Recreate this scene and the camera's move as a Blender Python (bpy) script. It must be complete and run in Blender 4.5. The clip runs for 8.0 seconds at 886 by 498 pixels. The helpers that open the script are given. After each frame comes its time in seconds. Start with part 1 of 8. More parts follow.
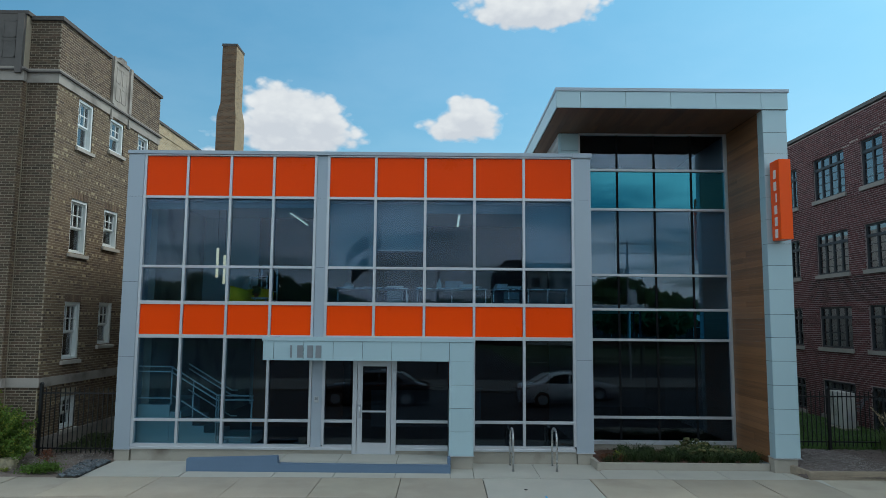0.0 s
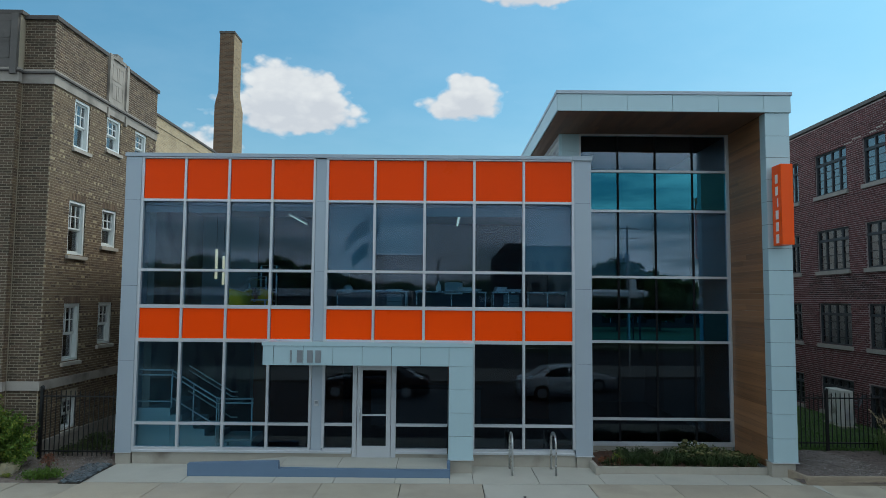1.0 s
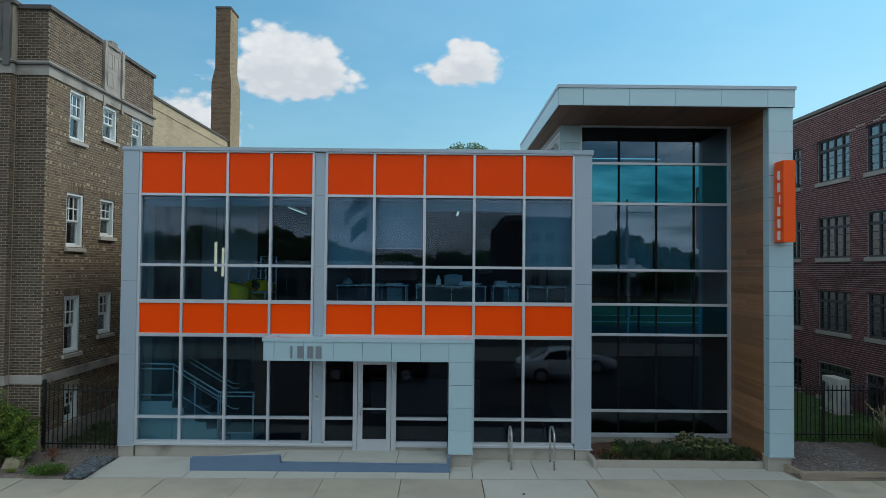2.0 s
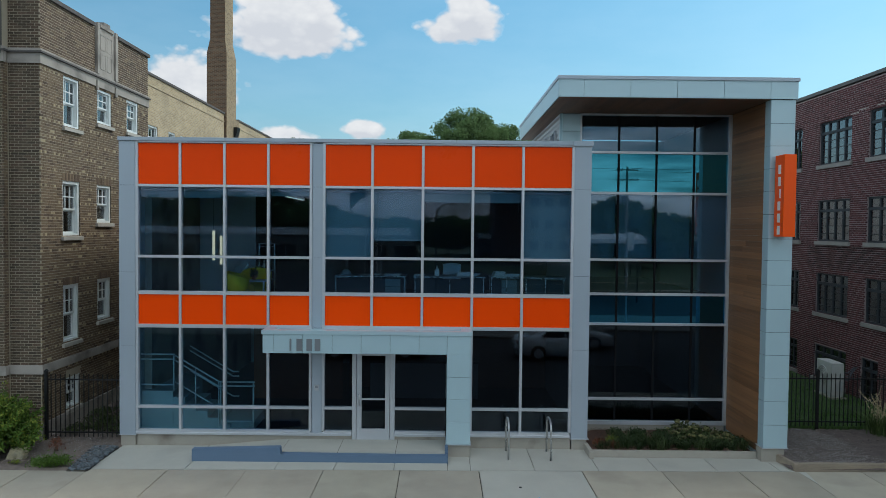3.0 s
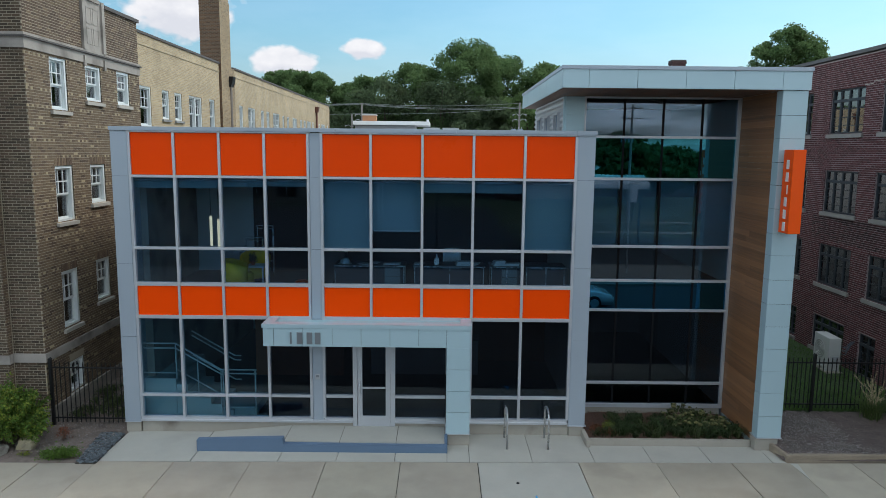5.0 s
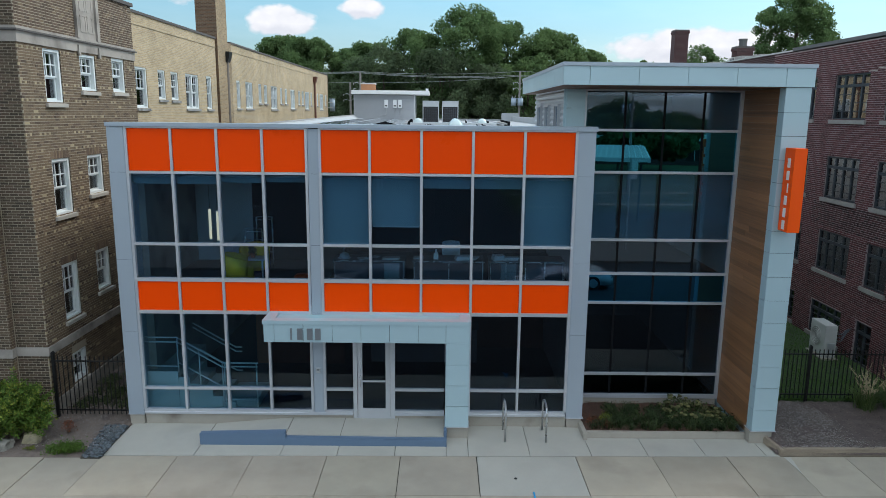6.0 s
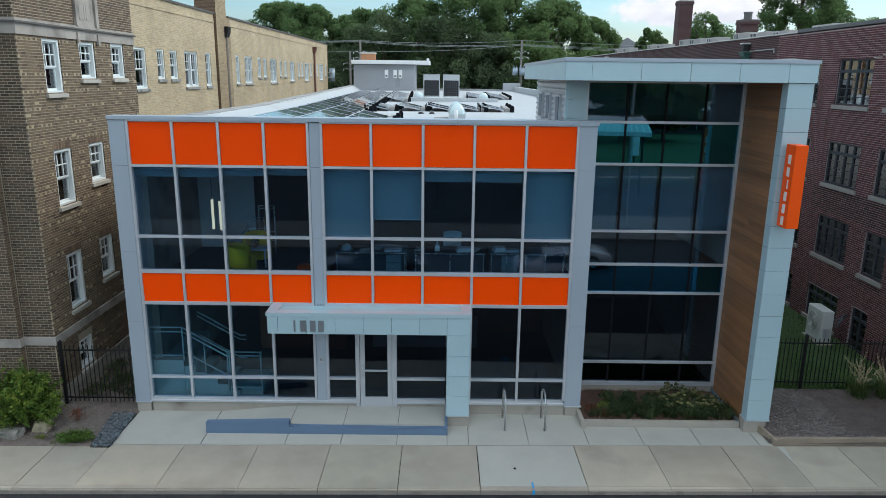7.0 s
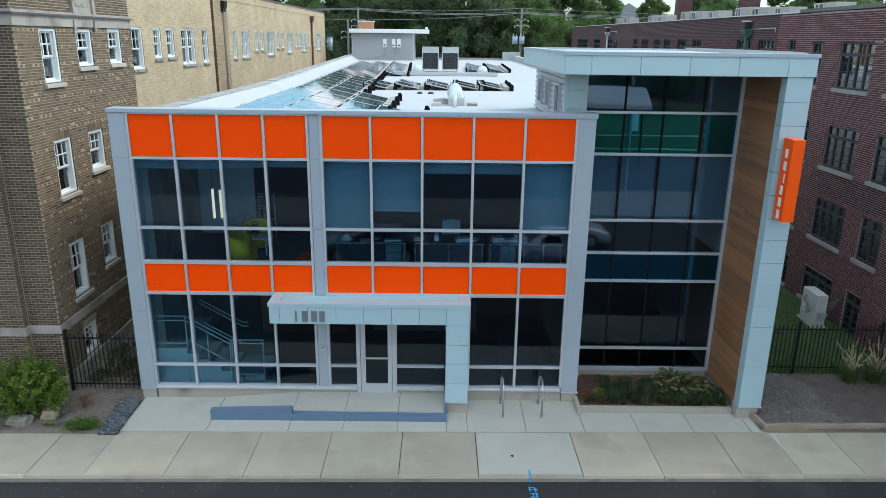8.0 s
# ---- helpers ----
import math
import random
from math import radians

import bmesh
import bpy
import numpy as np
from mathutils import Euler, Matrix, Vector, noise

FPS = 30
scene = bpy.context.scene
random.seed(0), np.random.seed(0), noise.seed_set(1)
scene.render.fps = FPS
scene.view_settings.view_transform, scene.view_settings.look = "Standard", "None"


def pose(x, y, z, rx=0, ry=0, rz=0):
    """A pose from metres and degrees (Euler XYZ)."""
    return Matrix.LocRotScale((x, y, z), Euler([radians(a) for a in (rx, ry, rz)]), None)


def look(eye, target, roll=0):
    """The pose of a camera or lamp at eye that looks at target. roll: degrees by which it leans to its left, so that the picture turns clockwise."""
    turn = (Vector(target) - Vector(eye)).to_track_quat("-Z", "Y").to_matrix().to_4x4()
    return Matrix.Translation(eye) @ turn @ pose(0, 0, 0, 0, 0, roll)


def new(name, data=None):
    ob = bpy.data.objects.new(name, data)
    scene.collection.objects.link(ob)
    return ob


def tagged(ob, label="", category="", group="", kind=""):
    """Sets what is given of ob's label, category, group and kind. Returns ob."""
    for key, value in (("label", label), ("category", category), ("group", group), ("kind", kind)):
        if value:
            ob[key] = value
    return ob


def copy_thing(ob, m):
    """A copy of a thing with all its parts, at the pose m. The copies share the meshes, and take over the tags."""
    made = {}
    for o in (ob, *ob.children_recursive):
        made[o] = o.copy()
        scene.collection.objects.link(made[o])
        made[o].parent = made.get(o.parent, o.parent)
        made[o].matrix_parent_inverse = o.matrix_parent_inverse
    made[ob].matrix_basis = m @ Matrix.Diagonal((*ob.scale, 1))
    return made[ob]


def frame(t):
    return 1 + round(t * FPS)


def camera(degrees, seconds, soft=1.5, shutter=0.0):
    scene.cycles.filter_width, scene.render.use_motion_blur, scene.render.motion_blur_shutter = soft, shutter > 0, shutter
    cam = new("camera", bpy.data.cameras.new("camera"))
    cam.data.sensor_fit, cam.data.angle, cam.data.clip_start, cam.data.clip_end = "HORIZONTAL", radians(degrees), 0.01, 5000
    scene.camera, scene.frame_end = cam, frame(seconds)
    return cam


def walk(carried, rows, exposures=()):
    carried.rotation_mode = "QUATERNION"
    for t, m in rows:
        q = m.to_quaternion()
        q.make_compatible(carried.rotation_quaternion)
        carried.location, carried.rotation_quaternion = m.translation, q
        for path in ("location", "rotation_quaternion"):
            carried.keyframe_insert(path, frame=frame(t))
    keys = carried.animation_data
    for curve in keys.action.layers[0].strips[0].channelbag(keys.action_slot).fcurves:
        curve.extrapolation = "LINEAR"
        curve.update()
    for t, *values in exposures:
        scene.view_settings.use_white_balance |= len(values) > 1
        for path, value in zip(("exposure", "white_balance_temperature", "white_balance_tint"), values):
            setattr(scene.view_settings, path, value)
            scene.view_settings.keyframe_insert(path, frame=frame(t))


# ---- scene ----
cam = camera(65.0, 8.0, soft=0.5)
PATH = [
    (0, (8.052, -16.782, 3.305), (8.052, -14.793, 3.513), 0.5),
    (0.5, (8.076, -16.784, 3.574), (8.074, -14.792, 3.761), 0.5),
    (1, (8.052, -16.775, 3.901), (8.053, -14.781, 4.049), 0.5),
    (1.5, (8.034, -16.772, 4.212), (8.036, -14.775, 4.318), 0.5),
    (3, (8.045, -16.729, 5.327), (8.052, -14.729, 5.267), 0.6),
    (3.5, (8.059, -16.694, 5.676), (8.066, -14.697, 5.565), 0.5),
    (4, (8.048, -16.595, 6.071), (8.054, -14.602, 5.904), 0.6),
    (4.5, (8.078, -16.5, 6.507), (8.081, -14.513, 6.283), 0.6),
    (6, (8.081, -16.296, 7.709), (8.087, -14.334, 7.325), 0.6),
    (6.5, (8.068, -16.283, 8.051), (8.074, -14.331, 7.617), 0.6),
    (7, (8.052, -16.291, 8.387), (8.058, -14.35, 7.905), 0.7),
    (7.5, (8.042, -16.294, 8.718), (8.051, -14.366, 8.186), 0.7),
    (8, (8.04, -16.298, 9.041), (8.05, -14.384, 8.462), 0.7),
]
walk(cam, [(t, look(eye, target, roll)) for t, eye, target, roll in PATH],
     [(0, 0.16, 6460, 8.0), (1.5, 0.16, 6480, 8.2), (3.5, 0.23, 6570, 12.0), (4.5, 0.32, 6630, 14.0), (6.5, 0.50, 6540, 13.8), (7.0, 0.54, 6520, 13.2), (7.5, 0.71, 6480, 12.4), (8.0, 0.83, 6450, 11.8)])

WORLD_SUN = Vector((0.62, 0.40, 0.80)).normalized()   # towards the sun: behind the building, to the right


# ---------------------------------------------------------------- light
def make_world():
    world = bpy.data.worlds.new("sky")
    scene.world = world
    world.use_nodes = True
    nt = world.node_tree
    nt.nodes.clear()
    N, L = nt.nodes.new, nt.links.new

    def m(op, a, b=None, c=None):
        n = N("ShaderNodeMath")
        n.operation = op
        for i, v in enumerate((a, b, c)):
            if v is None:
                continue
            if isinstance(v, (int, float)):
                n.inputs[i].default_value = v
            else:
                L(v, n.inputs[i])
        return n.outputs[0]

    sky = N("ShaderNodeTexSky")
    sky.sky_type = "NISHITA"
    sky.sun_disc = False
    sky.sun_elevation = math.asin(WORLD_SUN.z)
    sky.sun_rotation = math.atan2(WORLD_SUN.x, WORLD_SUN.y)
    sky.air_density, sky.dust_density, sky.ozone_density = 1.1, 1.1, 2.2
    co = N("ShaderNodeTexCoord")
    sep = N("ShaderNodeSeparateXYZ")
    L(co.outputs["Generated"], sep.inputs[0])
    X, Y, Z = sep.outputs
    az = m("MULTIPLY", m("ARCTAN2", X, Y), 57.2958)
    el = m("MULTIPLY", m("ARCSINE", Z), 57.2958)
    # billowing edges: noise in direction space, at two scales
    ang = N("ShaderNodeCombineXYZ")
    L(az, ang.inputs[0])
    L(m("MULTIPLY", el, 1.5), ang.inputs[1])

    def fog(scale, detail, rough):
        n = N("ShaderNodeTexNoise")
        n.inputs["Scale"].default_value = scale
        n.inputs["Detail"].default_value = detail
        n.inputs["Roughness"].default_value = rough
        L(ang.outputs[0], n.inputs["Vector"])
        return n.outputs[0]

    puff = m("SUBTRACT", fog(0.34, 4, 0.46), 0.5)
    fine = fog(1.1, 4, 0.6)
    cover = None
    base = None
    # azimuth, elevation, half width, half height, in degrees
    for a, e, w, h in CLOUDS:
        u = m("DIVIDE", m("SUBTRACT", az, a), w)
        v = m("DIVIDE", m("SUBTRACT", el, e), h)
        under = m("MULTIPLY", m("MINIMUM", v, 0.0), 0.75)       # flatter underside
        v2 = m("ADD", m("MULTIPLY", v, v), m("MULTIPLY", under, under))
        d = m("SQRT", m("ADD", m("MULTIPLY", u, u), v2))
        blob = m("SUBTRACT", 1.0, d)
        cover = blob if cover is None else m("MAXIMUM", cover, blob)
        low = m("MULTIPLY", m("MAXIMUM", blob, 0.0), m("MULTIPLY", v, -1.0))
        base = low if base is None else m("MAXIMUM", base, low)
    cells = N("ShaderNodeTexVoronoi")                             # rounded heads along the tops
    cells.feature = "SMOOTH_F1"
    cells.inputs["Scale"].default_value = 0.62
    cells.inputs["Detail"].default_value = 2.0
    cells.inputs["Roughness"].default_value = 0.45
    cells.inputs["Smoothness"].default_value = 0.25
    L(ang.outputs[0], cells.inputs["Vector"])
    heads = m("SUBTRACT", 0.48, cells.outputs["Distance"])
    dens = m("ADD", m("ADD", m("MULTIPLY", cover, 1.55), m("MULTIPLY", puff, 0.6)), m("MULTIPLY", heads, 0.5))
    ramp = N("ShaderNodeMapRange")
    ramp.interpolation_type = "SMOOTHSTEP"
    L(dens, ramp.inputs[0])
    ramp.inputs[1].default_value, ramp.inputs[2].default_value = 0.06, 0.46
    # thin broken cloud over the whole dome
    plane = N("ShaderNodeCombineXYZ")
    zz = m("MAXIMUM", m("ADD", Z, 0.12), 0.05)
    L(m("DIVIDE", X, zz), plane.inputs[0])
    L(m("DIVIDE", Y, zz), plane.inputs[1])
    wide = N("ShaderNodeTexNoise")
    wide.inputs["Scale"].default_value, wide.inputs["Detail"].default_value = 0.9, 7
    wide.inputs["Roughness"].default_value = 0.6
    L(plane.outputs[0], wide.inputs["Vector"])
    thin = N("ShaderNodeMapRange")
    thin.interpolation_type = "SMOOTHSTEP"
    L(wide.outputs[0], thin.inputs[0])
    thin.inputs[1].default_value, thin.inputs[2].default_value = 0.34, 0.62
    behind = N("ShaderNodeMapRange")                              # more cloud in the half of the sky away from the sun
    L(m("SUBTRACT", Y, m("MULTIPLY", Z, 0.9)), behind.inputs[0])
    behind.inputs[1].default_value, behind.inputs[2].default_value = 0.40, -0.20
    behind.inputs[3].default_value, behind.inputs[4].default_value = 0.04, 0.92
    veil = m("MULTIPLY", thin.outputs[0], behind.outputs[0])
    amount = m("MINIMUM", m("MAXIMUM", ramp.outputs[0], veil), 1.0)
    above = N("ShaderNodeMapRange")
    L(el, above.inputs[0])
    above.inputs[1].default_value, above.inputs[2].default_value = -1.0, 2.0
    amount = m("MULTIPLY", amount, above.outputs[0])
    shade = N("ShaderNodeMapRange")
    L(m("SUBTRACT", m("ADD", m("MULTIPLY", base, 3.0), m("MULTIPLY", m("SUBTRACT", fine, 0.5), 0.5)), m("MULTIPLY", heads, 0.5)), shade.inputs[0])
    shade.inputs[1].default_value, shade.inputs[2].default_value = -0.15, 0.7
    body = N("ShaderNodeMix")
    body.data_type = "RGBA"
    L(shade.outputs[0], body.inputs[0])
    body.inputs[6].default_value = (*CLOUD_LIGHT, 1)
    body.inputs[7].default_value = (*CLOUD_DARK, 1)
    tint = N("ShaderNodeMix")
    tint.data_type, tint.blend_type = "RGBA", "MULTIPLY"
    tint.inputs[0].default_value = 1.0
    L(sky.outputs[0], tint.inputs[6])
    haze = N("ShaderNodeMapRange")                                # greyer and duller low over the town
    L(el, haze.inputs[0])
    haze.inputs[1].default_value, haze.inputs[2].default_value = 0.0, 9.0
    dull = N("ShaderNodeMix")
    dull.data_type = "RGBA"
    L(haze.outputs[0], dull.inputs[0])
    dull.inputs[6].default_value = (*HAZE_TINT, 1)
    deep = N("ShaderNodeMix")                                     # clearer blue higher up
    deep.data_type = "RGBA"
    height = N("ShaderNodeMapRange")
    L(el, height.inputs[0])
    height.inputs[1].default_value, height.inputs[2].default_value = 9.0, 27.0
    L(height.outputs[0], deep.inputs[0])
    deep.inputs[6].default_value = (*SKY_TINT, 1)
    deep.inputs[7].default_value = (*HIGH_TINT, 1)
    L(deep.outputs[2], dull.inputs[7])
    L(dull.outputs[2], tint.inputs[7])
    cloudy = N("ShaderNodeMix")
    cloudy.data_type = "RGBA"
    L(m("MINIMUM", m("MULTIPLY", ramp.outputs[0], 5.0), 1.0), cloudy.inputs[0])
    cloudy.inputs[6].default_value = (*VEIL, 1)
    L(body.outputs[2], cloudy.inputs[7])
    mix = N("ShaderNodeMix")
    mix.data_type = "RGBA"
    L(amount, mix.inputs[0])
    L(tint.outputs[2], mix.inputs[6])
    L(cloudy.outputs[2], mix.inputs[7])
    bg = N("ShaderNodeBackground")
    bg.inputs[1].default_value = SKY_STRENGTH
    L(mix.outputs[2], bg.inputs[0])
    out = N("ShaderNodeOutputWorld")
    L(bg.outputs[0], out.inputs[0])


CLOUDS = [(-12.4, 15.0, 7.4, 2.9), (-13.6, 16.5, 4.0, 3.2), (-10.6, 16.3, 2.9, 2.8), (1.7, 16.0, 4.7, 2.1), (2.0, 16.9, 2.6, 2.1), (7.5, 25.0, 7.5, 3.0), (-20.0, 10.2, 5.2, 3.6), (-12.5, 6.6, 3.6, 1.7),
          (-6.4, 7.8, 2.4, 1.2), (20, 5.0, 10, 1.9), (-30, 25, 6, 2.2)]
CLOUD_LIGHT, CLOUD_DARK = (7.2, 7.5, 7.7), (5.5, 5.9, 6.45)
VEIL = (11.2, 12.5, 13.3)
SKY_TINT, HIGH_TINT, HAZE_TINT = (0.70, 1.05, 1.07), (0.61, 1.20, 1.22), (0.72, 0.76, 0.88)
SKY_STRENGTH = 0.10
make_world()
sun = new("sun", bpy.data.lights.new("sun", "SUN"))
sun.data.energy, sun.data.angle, sun.data.color = 1.5, radians(20), (1.0, 0.95, 0.87)
sun.matrix_world = look(WORLD_SUN * 60, (0, 0, 0))


# ---------------------------------------------------------------- materials
def surface(name, tone, rough=0.6, metal=0.0, vary=0.12, scale=2.0, grain=40.0, bump=0.1, island=0.0, obj=0.0, spec=0.5, stretch=(1, 1, 1), stain=None, coat=0.0, hue=0.0):
    """A base colour with stains at one scale, grain at another, relief, and a spread from piece to piece."""
    mt = bpy.data.materials.new(name)
    mt.use_nodes = True
    nt = mt.node_tree
    b = nt.nodes["Principled BSDF"]
    N, L = nt.nodes.new, nt.links.new
    co = N("ShaderNodeTexCoord")
    mp = N("ShaderNodeMapping")
    mp.inputs["Scale"].default_value = stretch
    L(co.outputs["Object"], mp.inputs[0])
    big, small = N("ShaderNodeTexNoise"), N("ShaderNodeTexNoise")
    big.inputs["Scale"].default_value, big.inputs["Detail"].default_value = scale, 6
    big.inputs["Roughness"].default_value = 0.65
    small.inputs["Scale"].default_value, small.inputs["Detail"].default_value = grain, 3
    for n in (big, small):
        L(mp.outputs[0], n.inputs["Vector"])

    def m(op, a, b2):
        n = N("ShaderNodeMath")
        n.operation = op
        for i, v in enumerate((a, b2)):
            if isinstance(v, (int, float)):
                n.inputs[i].default_value = v
            else:
                L(v, n.inputs[i])
        return n.outputs[0]

    val = m("ADD", m("MULTIPLY", m("SUBTRACT", big.outputs[0], 0.5), vary * 3.2), m("MULTIPLY", m("SUBTRACT", small.outputs[0], 0.5), vary * 1.6))
    if island:
        g = N("ShaderNodeNewGeometry")
        val = m("ADD", val, m("MULTIPLY", m("SUBTRACT", g.outputs["Random Per Island"], 0.5), island * 2))
    if obj:
        o = N("ShaderNodeObjectInfo")
        val = m("ADD", val, m("MULTIPLY", m("SUBTRACT", o.outputs["Random"], 0.5), obj * 2))
    hsv = N("ShaderNodeHueSaturation")
    hsv.inputs["Color"].default_value = (*tone, 1)
    L(m("ADD", val, 1.0), hsv.inputs["Value"])
    if hue:
        o2 = N("ShaderNodeObjectInfo")
        other = m("FRACT", m("MULTIPLY", o2.outputs["Random"], 7.31), 0.0)
        L(m("ADD", m("MULTIPLY", m("SUBTRACT", other, 0.5), hue), 0.5), hsv.inputs["Hue"])
        L(m("ADD", m("MULTIPLY", m("SUBTRACT", m("FRACT", m("MULTIPLY", o2.outputs["Random"], 3.77), 0.0), 0.5), hue * 12), 1.0), hsv.inputs["Saturation"])
    colour = hsv.outputs[0]
    if stain:
        tone2, lo, hi, sc = stain
        n = N("ShaderNodeTexNoise")
        n.inputs["Scale"].default_value, n.inputs["Detail"].default_value = sc, 5
        L(co.outputs["Object"], n.inputs["Vector"])
        r = N("ShaderNodeMapRange")
        L(n.outputs[0], r.inputs[0])
        r.inputs[1].default_value, r.inputs[2].default_value = lo, hi
        mx = N("ShaderNodeMix")
        mx.data_type = "RGBA"
        L(r.outputs[0], mx.inputs[0])
        L(colour, mx.inputs[6])
        mx.inputs[7].default_value = (*tone2, 1)
        colour = mx.outputs[2]
    L(colour, b.inputs["Base Color"])
    b.inputs["Metallic"].default_value = metal
    b.inputs["Specular IOR Level"].default_value = spec
    b.inputs["Coat Weight"].default_value = coat
    L(m("ADD", m("MULTIPLY", m("SUBTRACT", big.outputs[0], 0.5), 0.25), rough), b.inputs["Roughness"])
    if bump:
        bp = N("ShaderNodeBump")
        bp.inputs["Strength"].default_value = bump
        bp.inputs["Distance"].default_value = 0.01
        L(small.outputs[0], bp.inputs["Height"])
        L(bp.outputs[0], b.inputs["Normal"])
    return mt


def frame_ring(bm, plane, c0, c1, u0, u1, z0, z1, f, g=None):
    """A rectangular frame of face width f, one closed piece; g: the width of its foot."""
    g = f if g is None else g
    outer = [(u0, z0), (u1, z0), (u1, z1), (u0, z1)]
    inner = [(u0 + f, z0 + g), (u1 - f, z0 + g), (u1 - f, z1 - f), (u0 + f, z1 - f)]
    def put(p, c):
        return bm.verts.new((c, p[0], p[1]) if plane == "x" else (p[0], c, p[1]))
    oa, ia, ob, ib = ([put(p, c) for p in q] for q, c in ((outer, c0), (inner, c0), (outer, c1), (inner, c1)))
    for i in range(4):
        j = (i + 1) % 4
        for q in ((oa[i], oa[j], ia[j], ia[i]), (ob[i], ib[i], ib[j], ob[j]), (oa[i], ob[i], ob[j], oa[j]), (ia[i], ia[j], ib[j], ib[i])):
            bm.faces.new(q)


def brick_far(name, tones, mortar, axis):
    """Brickwork for walls that stay far off."""
    mt = bpy.data.materials.new(name)
    mt.use_nodes = True
    nt = mt.node_tree
    b = nt.nodes["Principled BSDF"]
    N, L = nt.nodes.new, nt.links.new
    co, sp, cb = N("ShaderNodeTexCoord"), N("ShaderNodeSeparateXYZ"), N("ShaderNodeCombineXYZ")
    L(co.outputs["Object"], sp.inputs[0])
    L(sp.outputs["XYZ".index(axis)], cb.inputs[0])
    L(sp.outputs[2], cb.inputs[1])
    br = N("ShaderNodeTexBrick")
    L(cb.outputs[0], br.inputs["Vector"])
    br.inputs["Scale"].default_value = 1.0
    br.inputs["Brick Width"].default_value, br.inputs["Row Height"].default_value = 0.21, 0.0677
    br.inputs["Mortar Size"].default_value, br.inputs["Bias"].default_value = 0.012, -0.18
    br.inputs["Color1"].default_value, br.inputs["Color2"].default_value = (*tones[0], 1), (*tones[1], 1)
    br.inputs["Mortar"].default_value = (*mortar, 1)
    n = N("ShaderNodeTexNoise")
    n.inputs["Scale"].default_value, n.inputs["Detail"].default_value = 0.5, 8
    n.inputs["Roughness"].default_value = 0.7
    L(co.outputs["Object"], n.inputs["Vector"])
    r = N("ShaderNodeMapRange")
    L(n.outputs[0], r.inputs[0])
    r.inputs[1].default_value, r.inputs[2].default_value = 0.3, 0.7
    r.inputs[3].default_value, r.inputs[4].default_value = 0.80, 1.14
    mp = N("ShaderNodeMapping")
    mp.inputs["Scale"].default_value = (4.5, 4.5, 13.0)
    L(co.outputs["Object"], mp.inputs[0])
    n2 = N("ShaderNodeTexNoise")
    n2.inputs["Scale"].default_value, n2.inputs["Detail"].default_value = 1.0, 2
    L(mp.outputs[0], n2.inputs["Vector"])
    r2 = N("ShaderNodeMapRange")
    L(n2.outputs[0], r2.inputs[0])
    r2.inputs[1].default_value, r2.inputs[2].default_value = 0.28, 0.72
    r2.inputs[3].default_value, r2.inputs[4].default_value = 0.94, 1.06
    mu = N("ShaderNodeMath")
    mu.operation = "MULTIPLY"
    L(r.outputs[0], mu.inputs[0])
    L(r2.outputs[0], mu.inputs[1])
    hsv = N("ShaderNodeHueSaturation")
    L(br.outputs[0], hsv.inputs["Color"])
    L(mu.outputs[0], hsv.inputs["Value"])
    L(hsv.outputs[0], b.inputs["Base Color"])
    b.inputs["Roughness"].default_value = 0.9
    bp = N("ShaderNodeBump")
    bp.inputs["Strength"].default_value, bp.inputs["Distance"].default_value = 0.5, 0.01
    bp.invert = True
    L(br.outputs["Fac"], bp.inputs["Height"])
    L(bp.outputs[0], b.inputs["Normal"])
    return mt


def glazing(name, see, mirror, ior=1.5, rough=0.0, boost=0.0, wave=0.0):
    """A pane: what is seen through it is tinted by see, what it mirrors by mirror; Fresnel sets the gloss."""
    mt = bpy.data.materials.new(name)
    mt.use_nodes = True
    nt = mt.node_tree
    nt.nodes.clear()
    N, L = nt.nodes.new, nt.links.new
    tr, gl, fr, ad, mx, out = (N(k) for k in ("ShaderNodeBsdfTransparent", "ShaderNodeBsdfGlossy", "ShaderNodeFresnel", "ShaderNodeMath", "ShaderNodeMixShader", "ShaderNodeOutputMaterial"))
    tr.inputs[0].default_value = (*see, 1)
    gl.inputs["Color"].default_value = (*mirror, 1)
    gl.inputs["Roughness"].default_value = rough
    fr.inputs[0].default_value = ior
    ad.inputs[1].default_value = boost
    L(fr.outputs[0], ad.inputs[0])
    L(ad.outputs[0], mx.inputs[0])
    L(tr.outputs[0], mx.inputs[1])
    L(gl.outputs[0], mx.inputs[2])
    L(mx.outputs[0], out.inputs[0])
    if wave:
        co, n, bp = N("ShaderNodeTexCoord"), N("ShaderNodeTexNoise"), N("ShaderNodeBump")
        n.inputs["Scale"].default_value, n.inputs["Detail"].default_value = 0.55, 1
        L(co.outputs["Object"], n.inputs["Vector"])
        L(n.outputs[0], bp.inputs["Height"])
        bp.inputs["Strength"].default_value, bp.inputs["Distance"].default_value = 1.0, wave
        L(bp.outputs[0], gl.inputs["Normal"])
    return mt


def glow(name, tone, strength):
    mt = bpy.data.materials.new(name)
    mt.use_nodes = True
    b = mt.node_tree.nodes["Principled BSDF"]
    b.inputs["Base Color"].default_value = (*tone, 1)
    b.inputs["Emission Color"].default_value = (*tone, 1)
    b.inputs["Emission Strength"].default_value = strength
    return mt


